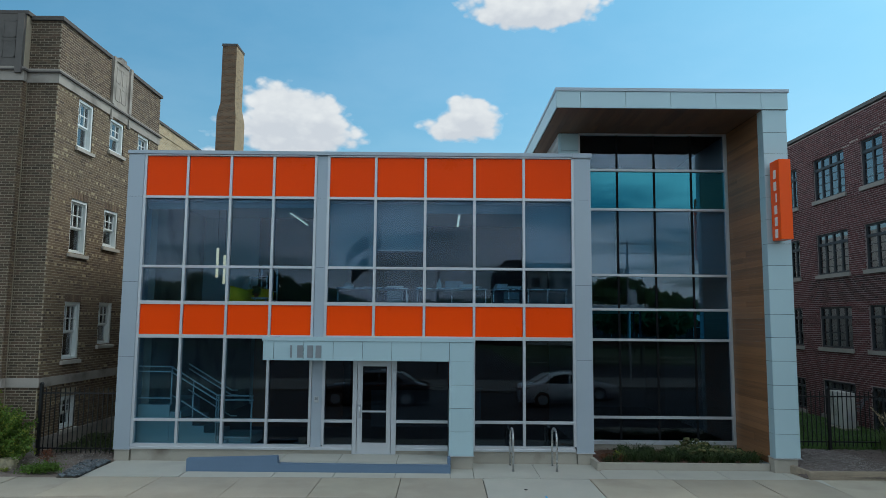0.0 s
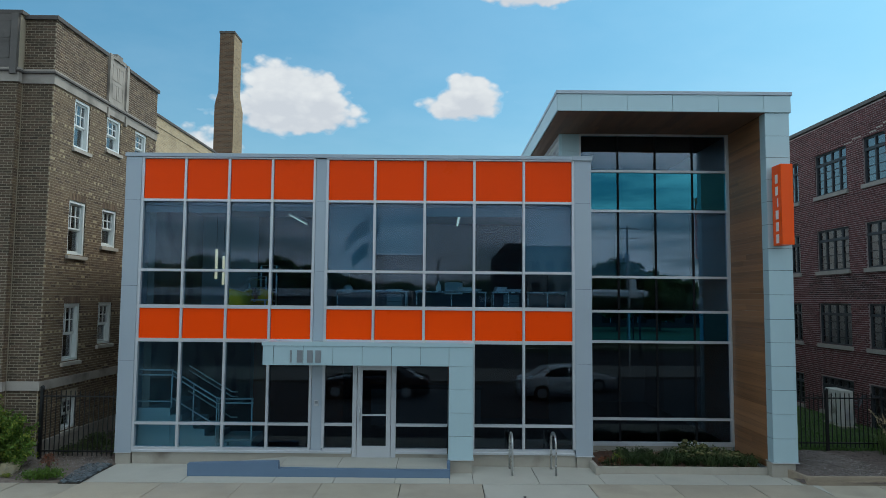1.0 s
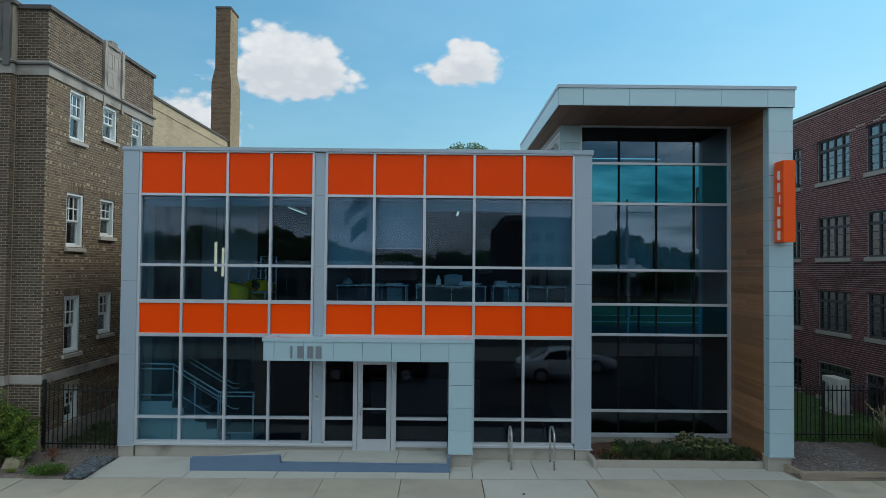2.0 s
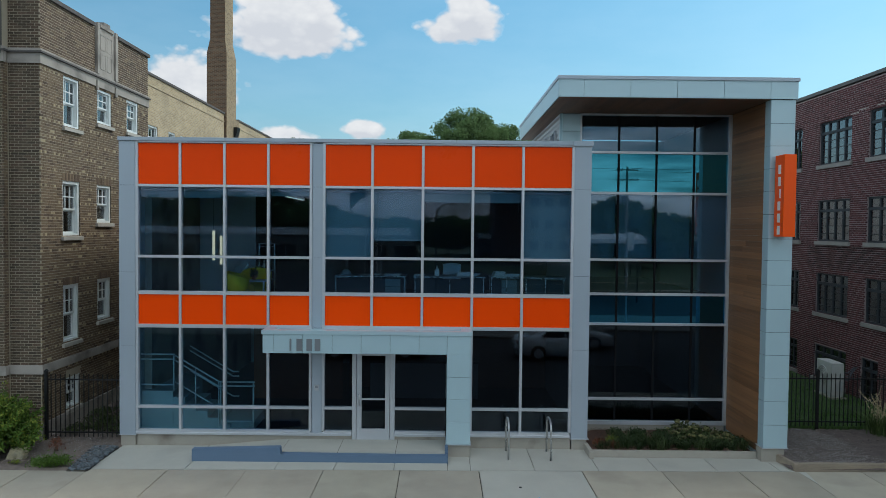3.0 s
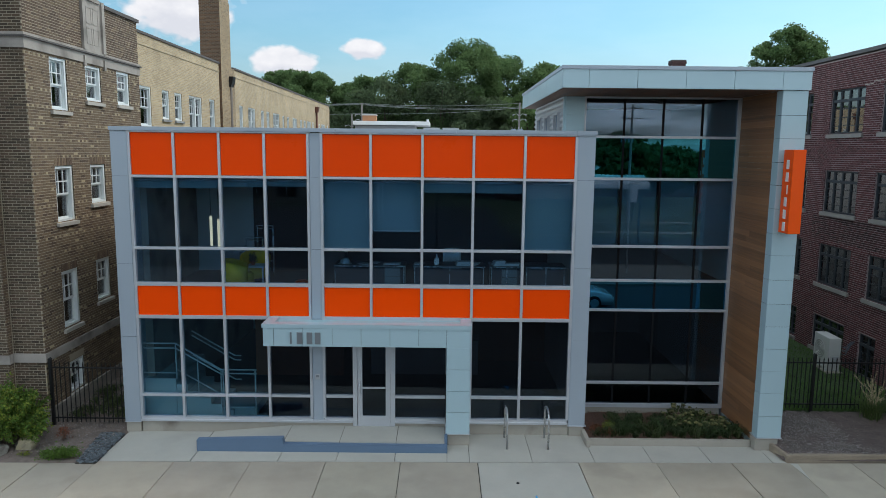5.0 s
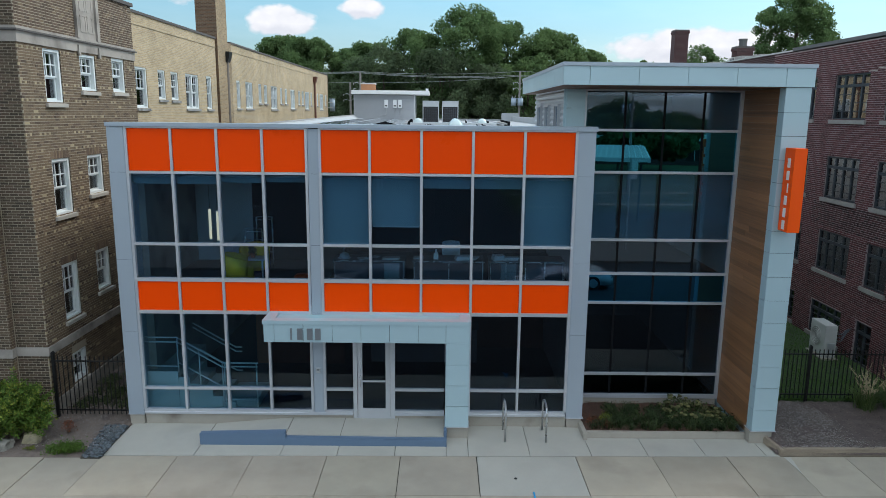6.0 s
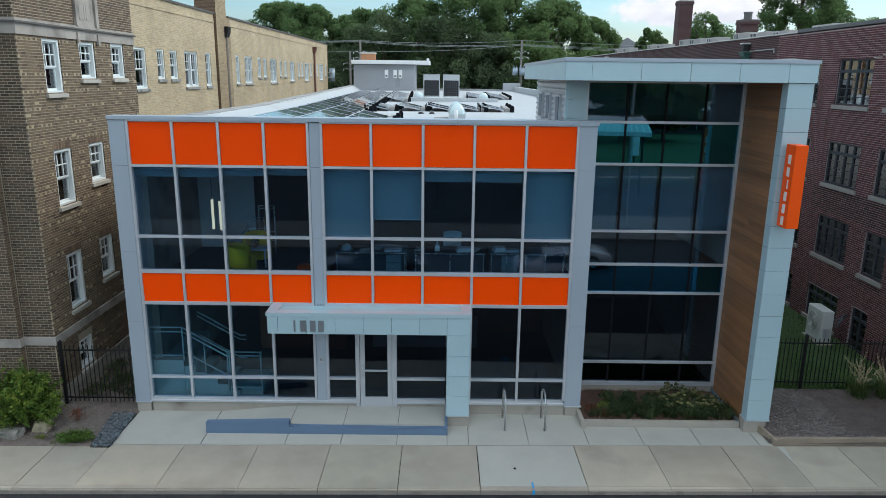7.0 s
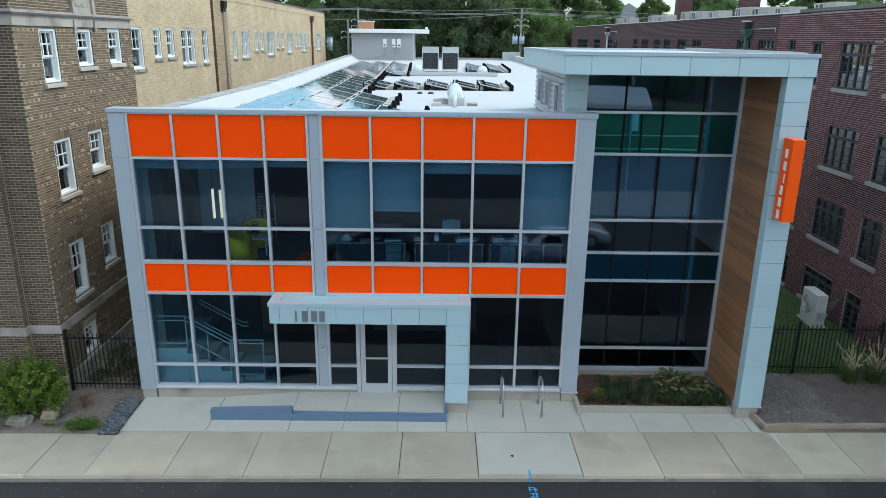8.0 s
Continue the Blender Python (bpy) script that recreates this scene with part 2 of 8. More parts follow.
PANEL = surface("grey_metal_panel", (0.420, 0.570, 0.618), 0.36, 0.15, vary=0.02, scale=0.7, grain=160, bump=0.01, obj=0.02)
PANEL_COOL = surface("grey_column_panel", (0.375, 0.432, 0.49), 0.36, 0.2, vary=0.02, scale=0.7, grain=160, bump=0.01, obj=0.02)
CANOPY_TOP = surface("canopy_membrane", (0.34, 0.56, 0.61), 0.6, vary=0.04, scale=2, grain=60, bump=0.05)
ALU = surface("anodised_aluminium", (0.55, 0.57, 0.60), 0.36, 0.45, vary=0.03, scale=3, grain=200, bump=0.01)
DARK_SEAL = surface("black_sealant", (0.007, 0.008, 0.010), 0.7, vary=0.1, spec=0.12)
ORANGE = surface("orange_panel", (0.98, 0.070, 0.0010), 0.30, vary=0.03, scale=0.8, grain=120, bump=0.004, obj=0.02, spec=0.10)
SIGN_ORANGE = surface("orange_sign_paint", (0.95, 0.095, 0.003), 0.36, vary=0.03, bump=0.0, spec=0.25)
SIGN_WHITE = surface("sign_letter_grey", (0.75, 0.72, 0.70), 0.5, vary=0.03, bump=0.0)
NUMBER_GREY = surface("brushed_number_metal", (0.27, 0.29, 0.31), 0.4, 0.6, vary=0.05)
GLASS = glazing("clear_tinted_glass", (0.53, 0.72, 0.82), (0.76, 0.83, 1.0), 1.5, 0.0, 0.0, wave=0.0012)
GLASS_DARK = glazing("dark_tinted_glass", (0.30, 0.35, 0.40), (0.66, 0.83, 1.0), 1.5, 0.0, 0.014, wave=0.0012)
GLASS_TEAL = glazing("teal_tinted_glass", (0.06, 0.18, 0.24), (0.12, 0.64, 0.82), 1.6, 0.0, 0.20, wave=0.0012)
GLASS_TOWER = glazing("tower_vision_glass", (0.50, 0.68, 0.78), (0.74, 0.86, 1.0), 1.5, 0.0, 0.045, wave=0.0012)
GLASS_NAVY = glazing("blue_tinted_glass", (0.05, 0.14, 0.30), (0.10, 0.52, 0.86), 1.6, 0.0, 0.20, wave=0.0012)
GLASS_OLD = glazing("old_window_glass", (0.55, 0.58, 0.58), (0.95, 0.97, 1.0), 1.6, 0.02, 0.08, wave=0.003)
GLASS_STEEL = glazing("steel_window_glass", (0.40, 0.42, 0.43), (0.95, 0.97, 1.0), 1.6, 0.02, 0.18, wave=0.004)
GLASS_STAIR = glazing("clear_stair_glass", (0.57, 0.77, 0.83), (0.62, 0.82, 1.0), 1.5, 0.0, 0.01, wave=0.0012)
CONCRETE = surface("concrete_base", (0.36, 0.33, 0.28), 0.85, vary=0.13, scale=1.6, grain=60, bump=0.25, stain=((0.20, 0.17, 0.14), 0.58, 0.75, 1.1))
SLAB = surface("pavement_concrete", (0.370, 0.328, 0.262), 0.88, vary=0.125, scale=1.3, grain=55, bump=0.3, obj=0.09, hue=0.012, stain=((0.27, 0.235, 0.185), 0.54, 0.82, 0.75))
SLAB_NEW = surface("newer_concrete", (0.425, 0.412, 0.362), 0.86, vary=0.085, scale=1.2, grain=70, bump=0.15, obj=0.03, stain=((0.36, 0.345, 0.31), 0.58, 0.85, 0.8))
JOINT_NEW = surface("clean_joint", (0.17, 0.158, 0.135), 0.95, vary=0.2)
JOINT = surface("joint_dirt", (0.07, 0.062, 0.05), 0.95, vary=0.2)
FAR_PAVE = surface("dull_far_concrete", (0.15, 0.138, 0.12), 0.9, vary=0.15, scale=0.6, grain=20, bump=0.1)
KERB = surface("kerb_concrete", (0.27, 0.24, 0.20), 0.9, vary=0.15, scale=2, grain=60, bump=0.3, stain=((0.12, 0.10, 0.085), 0.55, 0.75, 1.5))
ASPHALT = surface("asphalt", (0.0165, 0.0168, 0.0185), 0.85, vary=0.3, scale=0.9, grain=140, bump=0.5, stain=((0.036, 0.035, 0.034), 0.60, 0.74, 0.7))
GRIT = surface("road_grit", (0.30, 0.29, 0.26), 0.9, vary=0.2, island=0.5)
BLUE_WALL = surface("blue_grey_painted_kerb", (0.11, 0.172, 0.258), 0.7, vary=0.07, scale=2, grain=60, bump=0.15)
BLUE_MARK = surface("blue_marking_paint", (0.005, 0.33, 0.72), 0.8, vary=0.1)
SOIL = surface("mulch_soil", (0.112, 0.086, 0.077), 0.95, vary=0.45, scale=3, grain=38, bump=0.9)
SOIL_DRY = surface("dry_mulch", (0.165, 0.130, 0.110), 0.95, vary=0.35, scale=4, grain=60, bump=0.9, stain=((0.075, 0.058, 0.05), 0.5, 0.7, 2.2))
SOIL_RED = surface("reddish_mulch", (0.105, 0.058, 0.042), 0.95, vary=0.35, scale=5, grain=60, bump=0.9)
EARTH = surface("distant_ground", (0.10, 0.12, 0.06), 0.95, vary=0.3, scale=0.15, grain=8, bump=0.3)
LAWN = surface("lawn_soil", (0.040, 0.068, 0.022), 0.95, vary=0.3, scale=1.5, grain=30, bump=0.6)
BLADE = surface("grass_blade", (0.078, 0.155, 0.034), 0.7, vary=0.15, scale=1.0, island=0.35)
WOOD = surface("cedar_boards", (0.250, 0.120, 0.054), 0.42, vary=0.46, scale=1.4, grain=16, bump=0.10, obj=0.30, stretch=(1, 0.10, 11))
# Same cedar toned down: the shade under the roof is in the colour
SOFFIT = surface("cedar_soffit_shaded", (0.155, 0.078, 0.042), 0.6, vary=0.2, scale=2.0, grain=30, bump=0.1, obj=0.2, stretch=(6, 0.3, 1))
CORRUGATED = surface("corrugated_grey_steel", (0.43, 0.45, 0.47), 0.42, 0.35, vary=0.04, bump=0.02)
ROOF_WHITE = surface("white_roof_membrane", (0.41, 0.43, 0.44), 0.7, vary=0.06, scale=0.6, grain=30, bump=0.06, stain=((0.34, 0.335, 0.32), 0.60, 0.82, 0.35))
COPING = surface("weathered_coping", (0.30, 0.30, 0.29), 0.85, vary=0.2, scale=2, grain=30, bump=0.3, stain=((0.12, 0.12, 0.12), 0.55, 0.7, 1.4))
SOLAR = surface("solar_cell", (0.034, 0.046, 0.068), 0.12, vary=0.1, scale=1, bump=0.0, obj=0.2, coat=1.0)
BUSBAR = surface("solar_busbar", (0.10, 0.11, 0.13), 0.4, 0.3, vary=0.05)
BLACK_PLASTIC = surface("black_plastic", (0.02, 0.02, 0.021), 0.6, vary=0.1)
BLOCK = surface("ballast_block", (0.36, 0.35, 0.33), 0.9, vary=0.1)
GALV = surface("galvanised_steel", (0.52, 0.54, 0.55), 0.42, 0.55, vary=0.08, scale=4, bump=0.03)
STEEL = surface("stainless_steel", (0.55, 0.56, 0.57), 0.28, 0.9, vary=0.04)
WHITE_PAINT = surface("white_paint", (0.78, 0.79, 0.78), 0.5, vary=0.04, scale=3, grain=50, bump=0.04)
OFF_WHITE = surface("off_white_metal", (0.52, 0.52, 0.49), 0.5, vary=0.05)
SASH = surface("white_sash_paint", (0.68, 0.72, 0.72), 0.5, vary=0.06, scale=3, grain=50, bump=0.05)
DARK_SASH = surface("dark_steel_sash", (0.035, 0.042, 0.05), 0.5, 0.2, vary=0.1)
STONE = surface("limestone", (0.345, 0.310, 0.275), 0.85, vary=0.15, scale=1.3, grain=50, bump=0.25, stain=((0.15, 0.135, 0.12), 0.47, 0.70, 1.2))
SILL_STONE = surface("pale_sill_stone", (0.42, 0.39, 0.345), 0.85, vary=0.14, scale=3, grain=50, bump=0.2)
SCHOOL_SILL = surface("weathered_school_sill", (0.27, 0.25, 0.23), 0.85, vary=0.2, scale=3, grain=50, bump=0.2)
CORNICE = surface("dark_weathered_cornice", (0.095, 0.085, 0.08), 0.85, vary=0.2, scale=2, bump=0.3)
MORTAR_TAN = surface("tan_mortar", (0.36, 0.31, 0.235), 0.95, vary=0.15, grain=80, bump=0.4)
MORTAR_RED = surface("grey_mortar", (0.33, 0.255, 0.25), 0.95, vary=0.15, grain=80, bump=0.4)
BRICK_TAN = surface("tan_brick", (0.172, 0.118, 0.073), 0.88, vary=0.12, scale=0.5, grain=60, bump=0.3, island=0.15, obj=0.15)
BRICK_BROWN = surface("brown_brick", (0.118, 0.076, 0.051), 0.88, vary=0.12, scale=0.5, grain=60, bump=0.3, island=0.24, obj=0.24)
BRICK_UMBER = surface("umber_face_brick", (0.110, 0.078, 0.051), 0.88, vary=0.14, scale=0.5, grain=60, bump=0.3, island=0.3, obj=0.3)
# Darker limestone tone for the front tablet
STONE_DARK = surface("dark_limestone", (0.125, 0.115, 0.108), 0.85, vary=0.2, scale=1.3, grain=50, bump=0.25, stain=((0.07, 0.065, 0.06), 0.5, 0.72, 1.2))
BRICK_PALE = surface("pale_header_brick", (0.40, 0.32, 0.20), 0.88, vary=0.12, scale=1, grain=60, bump=0.3, island=0.2, obj=0.2)
BRICK_RED = surface("dark_red_brick", (0.060, 0.0172, 0.0185), 0.88, vary=0.16, scale=0.5, grain=60, bump=0.3, island=0.5, obj=0.5)
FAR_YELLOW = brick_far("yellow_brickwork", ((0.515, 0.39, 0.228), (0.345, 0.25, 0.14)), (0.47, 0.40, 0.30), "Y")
# Dark link brick, with the recess's shade mixed into its colour
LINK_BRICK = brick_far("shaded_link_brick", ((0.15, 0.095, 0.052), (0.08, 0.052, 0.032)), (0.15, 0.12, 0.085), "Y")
# Half-tone copy of the yellow brick: the end wall's shade is in the colour
FAR_YELLOW_X = brick_far("yellow_brickwork_shaded_end", ((0.26, 0.185, 0.105), (0.19, 0.13, 0.075)), (0.22, 0.18, 0.13), "X")
FAR_RED = brick_far("red_brickwork", ((0.052, 0.0150, 0.0155), (0.028, 0.0095, 0.0105)), (0.125, 0.090, 0.088), "Y")
FAR_RED_X = brick_far("red_brickwork_front", ((0.065, 0.020, 0.019), (0.038, 0.013, 0.014)), (0.105, 0.072, 0.070), "X")
IRON = surface("black_iron", (0.012, 0.012, 0.013), 0.45, 0.3, vary=0.1)
SCHOOL_COPING = surface("weathered_grey_coping", (0.125, 0.124, 0.122), 0.85, vary=0.2, scale=2, grain=30, bump=0.3)
CAN_GREY = surface("blue_grey_enamel", (0.34, 0.42, 0.50), 0.4, 0.1, vary=0.05)
POLE_WOOD = surface("weathered_pole", (0.25, 0.235, 0.215), 0.9, vary=0.2, scale=1, grain=12, bump=0.3, stretch=(4, 4, 0.3))
BARK = surface("bark", (0.09, 0.07, 0.052), 0.9, vary=0.25, bump=0.6)
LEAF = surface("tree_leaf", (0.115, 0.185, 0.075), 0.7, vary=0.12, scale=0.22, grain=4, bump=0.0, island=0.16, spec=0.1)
# Dulled leaf copy for low trees and scrub; their shade is in the colour
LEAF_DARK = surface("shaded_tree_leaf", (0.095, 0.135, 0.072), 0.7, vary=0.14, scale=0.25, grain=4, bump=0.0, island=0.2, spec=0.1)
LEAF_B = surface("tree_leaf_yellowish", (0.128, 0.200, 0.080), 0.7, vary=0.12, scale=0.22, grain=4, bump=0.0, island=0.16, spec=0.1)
LEAF_BUSH = surface("bush_leaf", (0.088, 0.160, 0.024), 0.55, vary=0.2, scale=1.5, bump=0.0, island=0.4, spec=0.3)
LEAF_BED = surface("bed_leaf", (0.040, 0.066, 0.023), 0.55, vary=0.25, scale=2, bump=0.0, island=0.45, spec=0.3)
LEAF_WEED = surface("weed_leaf", (0.062, 0.088, 0.030), 0.6, vary=0.25, scale=2, bump=0.0, island=0.4, spec=0.3)
LEAF_TIP = surface("yellow_green_leaf", (0.20, 0.245, 0.036), 0.55, vary=0.2, scale=1.5, bump=0.0, island=0.3, spec=0.3)
SEDUM = surface("sedum_flower_head", (0.135, 0.130, 0.048), 0.8, vary=0.3, scale=14, bump=0.3, island=0.4)
RUST_LEAF = surface("russet_leaf", (0.16, 0.052, 0.022), 0.7, vary=0.2, bump=0.0, island=0.35)
PLUME = surface("dry_grass_plume", (0.42, 0.34, 0.21), 0.8, vary=0.15, bump=0.0, island=0.2)
REED = surface("ornamental_grass", (0.10, 0.15, 0.045), 0.6, vary=0.15, bump=0.0, island=0.35)
CHIP = surface("wood_chip", (0.125, 0.10, 0.088), 0.9, vary=0.2, bump=0.2, island=0.75)
CHIP_PALE = surface("pale_wood_chip", (0.275, 0.25, 0.235), 0.9, vary=0.2, bump=0.2, island=0.75)
PEBBLE = surface("slate_pebble", (0.076, 0.093, 0.105), 0.5, vary=0.15, bump=0.1, island=0.75)
ROCK = surface("buff_boulder", (0.31, 0.27, 0.17), 0.9, vary=0.22, scale=5, grain=40, bump=0.7, stain=((0.16, 0.15, 0.12), 0.5, 0.75, 4.0))
ROCK_GREY = surface("grey_boulder", (0.22, 0.21, 0.18), 0.9, vary=0.22, scale=5, grain=40, bump=0.7)
PLASTER = surface("interior_wall", (0.62, 0.64, 0.64), 0.8, vary=0.03)
CARPET = surface("dark_carpet", (0.06, 0.065, 0.075), 0.95, vary=0.15, grain=90)
CEIL = surface("ceiling_tile", (0.55, 0.56, 0.57), 0.85, vary=0.03)
BLIND = surface("roller_blind_cloth", (0.205, 0.290, 0.305), 0.85, vary=0.03, grain=200, bump=0.05)
HEM = surface("grey_hem_bar", (0.36, 0.40, 0.41), 0.5, vary=0.03)
TREAD = surface("stair_concrete", (0.42, 0.47, 0.48), 0.8, vary=0.06)
YELLOW = surface("yellow_upholstery", (0.98, 0.63, 0.012), 0.75, vary=0.06)
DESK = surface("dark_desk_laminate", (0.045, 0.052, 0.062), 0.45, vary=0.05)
FELT_GREY = surface("grey_felt_panel", (0.038, 0.050, 0.064), 0.9, vary=0.08, grain=120)
PAPER = surface("dull_paper", (0.55, 0.57, 0.57), 0.8, vary=0.05)
DRAWER = surface("blue_grey_metal", (0.125, 0.19, 0.205), 0.5, vary=0.05)
RAIL = surface("brushed_rail_steel", (0.72, 0.74, 0.74), 0.4, 0.25, vary=0.04)
# Near-black that stands for unlit depth behind the lounge
BLACKOUT = surface("unlit_depth_black", (0.018, 0.017, 0.018), 0.95, vary=0.1)
RUSSET_WALL = surface("russet_interior_wall", (0.42, 0.11, 0.05), 0.8, vary=0.05)
TUBE = glow("pendant_tube", (1.0, 0.62, 0.38), 1.1)
LAMP = glow("ceiling_strip_lamp", (1.0, 0.86, 0.68), 0.95)
CAR_WHITE = surface("white_car_paint", (0.70, 0.71, 0.72), 0.25, vary=0.01, bump=0.0, coat=1.0)
CAR_DARK = surface("dark_car_paint", (0.02, 0.02, 0.024), 0.25, vary=0.01, bump=0.0, coat=1.0)
CAR_GLASS = surface("car_glass", (0.015, 0.018, 0.02), 0.05, vary=0.0, bump=0.0)
RUBBER = surface("tyre_rubber", (0.015, 0.015, 0.016), 0.8, vary=0.1)
BACK_WALL = surface("pale_render_wall", (0.50, 0.49, 0.46), 0.85, vary=0.08)
RED_FLAG = surface("flag_cloth_dark", (0.20, 0.05, 0.06), 0.8, vary=0.1)
GREEN_METAL = surface("verdigris_copper", (0.05, 0.12, 0.10), 0.7, vary=0.15)
PIPE_DULL = surface("dull_grey_downpipe", (0.13, 0.11, 0.095), 0.75, 0.1, vary=0.15)
RUST_PIPE = surface("brown_downpipe", (0.14, 0.06, 0.04), 0.7, 0.2, vary=0.15)
# One chimney brick in two tones: light on the sides is in the colour
BRICK_CHIM = brick_far("chimney_brick_shaded_front", ((0.165, 0.090, 0.048), (0.072, 0.038, 0.024)), (0.17, 0.13, 0.09), "X")
BRICK_CHIM_Y = brick_far("chimney_brick_lit_side", ((0.38, 0.27, 0.15), (0.18, 0.12, 0.065)), (0.32, 0.26, 0.18), "Y")



def let_light_through(mt, share):
    """Thin leaves: part of the light that falls on one side leaves on the other."""
    nt = mt.node_tree
    b = nt.nodes["Principled BSDF"]
    out = next(n for n in nt.nodes if n.type == "OUTPUT_MATERIAL")
    tl, mx = nt.nodes.new("ShaderNodeBsdfTranslucent"), nt.nodes.new("ShaderNodeMixShader")
    nt.links.new(b.inputs["Base Color"].links[0].from_socket, tl.inputs[0])
    mx.inputs[0].default_value = share
    nt.links.new(b.outputs[0], mx.inputs[1])
    nt.links.new(tl.outputs[0], mx.inputs[2])
    nt.links.new(mx.outputs[0], out.inputs[0])


for leaf_mt in (LEAF, LEAF_B, LEAF_DARK):
    let_light_through(leaf_mt, 0.55)
for leaf_mt in (LEAF_BUSH, LEAF_TIP, LEAF_BED, LEAF_WEED, BLADE, REED):
    let_light_through(leaf_mt, 0.3)


# ---------------------------------------------------------------- mesh helpers
def root(name, at, label, category, group="", kind=""):
    ob = new(name)
    ob.empty_display_size = 0.2
    ob.location = at
    return tagged(ob, label, category, group, kind)


def link(name, me, material, parent=None, label=""):
    ob = new(name, me)
    for mt in material if isinstance(material, (list, tuple)) else [material]:
        if len(me.materials) < (len(material) if isinstance(material, (list, tuple)) else 1):
            me.materials.append(mt)
    if parent is not None:
        ob.parent = parent
        if parent.type == "EMPTY":
            ob.matrix_parent_inverse = Matrix.Translation(parent.location).inverted()
    if label:
        ob["label"] = label
    return ob


def part(name, bm, material, parent=None, label="", smooth=False):
    me = bpy.data.meshes.new(name)
    bmesh.ops.recalc_face_normals(bm, faces=bm.faces)
    bm.to_mesh(me)
    bm.free()
    if smooth:
        me.polygons.foreach_set("use_smooth", [True] * len(me.polygons))
    return link(name, me, material, parent, label)


def bx(bm, x0, x1, y0, y1, z0, z1, mi=0):
    v = [bm.verts.new((x, y, z)) for z in (z0, z1) for y in (y0, y1) for x in (x0, x1)]
    for q in ((0, 2, 3, 1), (4, 5, 7, 6), (0, 1, 5, 4), (2, 6, 7, 3), (0, 4, 6, 2), (1, 3, 7, 5)):
        bm.faces.new([v[i] for i in q]).material_index = mi
    return v


def box(name, dims, material, parent=None, label="", bevel=0.0):
    bm = bmesh.new()
    bx(bm, *dims)
    if bevel:
        bmesh.ops.bevel(bm, geom=bm.edges[:], offset=bevel, segments=2, affect="EDGES", profile=0.6)
    return part(name, bm, material, parent, label)


def tube(bm, path, radius, sides=8, cap=True, taper=None):
    """A tube along a path of points."""
    pts = [Vector(p) for p in path]
    rings = []
    for i, p in enumerate(pts):
        d = (pts[min(i + 1, len(pts) - 1)] - pts[max(i - 1, 0)]).normalized()
        a = d.orthogonal().normalized() if i == 0 else (a - d * a.dot(d)).normalized()
        b = d.cross(a)
        r = radius if taper is None else radius + (taper - radius) * i / (len(pts) - 1)
        rings.append([bm.verts.new(p + (a * math.cos(t) + b * math.sin(t)) * r) for t in (2 * math.pi * k / sides for k in range(sides))])
    for r0, r1 in zip(rings, rings[1:]):
        for k in range(sides):
            bm.faces.new((r0[k], r0[(k + 1) % sides], r1[(k + 1) % sides], r1[k]))
    if cap:
        bm.faces.new(rings[0][::-1])
        bm.faces.new(rings[-1])


def prism(bm, pts, axis, a, b):
    """A flat outline pushed along an axis from a to b. pts are the other two coordinates in order."""
    def at(p, q):
        return {"x": (q, p[0], p[1]), "y": (p[0], q, p[1]), "z": (p[0], p[1], q)}[axis]
    f, k = [bm.verts.new(at(p, a)) for p in pts], [bm.verts.new(at(p, b)) for p in pts]
    bm.faces.new(f)
    bm.faces.new(k[::-1])
    n = len(pts)
    for i in range(n):
        bm.faces.new((f[i], k[i], k[(i + 1) % n], f[(i + 1) % n]))


def raw(name, verts, faces, material, parent=None, label="", kind="", smooth=False, mats=None):
    me = bpy.data.meshes.new(name)
    me.from_pydata([tuple(v) for v in verts], [], [tuple(f) for f in faces])
    ob = link(name, me, material, parent, label)
    if mats is not None:
        me.polygons.foreach_set("material_index", mats)
    if smooth:
        me.polygons.foreach_set("use_smooth", [True] * len(me.polygons))
    if kind:
        ob["kind"] = kind
    return ob


def cells(lo, hi, cuts):
    return sorted({lo, hi, *[c for c in cuts if lo < c < hi]})


def pierced(bm, plane, c0, c1, u0, u1, z0, z1, holes):
    """A wall of thickness c0..c1 across the axis plane, with rectangular holes (ua, ub, za, zb)."""
    us = cells(u0, u1, [h for q in holes for h in q[:2]])
    zs = cells(z0, z1, [h for q in holes for h in q[2:]])
    for za, zb in zip(zs, zs[1:]):
        run = None
        for ua, ub in zip(us, us[1:]):
            um, zm = (ua + ub) / 2, (za + zb) / 2
            solid = not any(a < um < b and e < zm < f for a, b, e, f in holes)
            if solid:
                run = [ua if run is None else run[0], ub]
            if run and (not solid or ub == us[-1]):
                if plane == "x":
                    bx(bm, c0, c1, run[0], run[1], za, zb)
                else:
                    bx(bm, run[0], run[1], c0, c1, za, zb)
                run = None


def courses(u0, u1, z0, z1, holes, length=0.203, height=0.0677, joint=0.010, header_every=0):
    """Rectangles of a running bond, cut at the edges of openings; marks the headers of header courses."""
    out = []
    row = 0
    z = z0
    while z + height * 0.6 < z1:
        zt = min(z + height - joint, z1)
        head = header_every and row % header_every == header_every - 1
        step = length / 2 if head else length
        blocked = sorted((a, b) for a, b, e, f in holes if e < (z + zt) / 2 < f)
        spans, s = [], u0
        for a, b in blocked:
            if a > s:
                spans.append((s, a))
            s = max(s, b)
        if s < u1:
            spans.append((s, u1))
        for a, b in spans:
            k = math.floor(a / step) - 1
            off = (row % 2) * step / 2
            while k * step + off < b:
                p, q = max(k * step + off, a), min(k * step + off + step - joint, b)
                if q - p > 0.025:
                    out.append((p, q, z, zt, bool(head and k % 2 == 0)))
                k += 1
        z += height
        row += 1
    return out


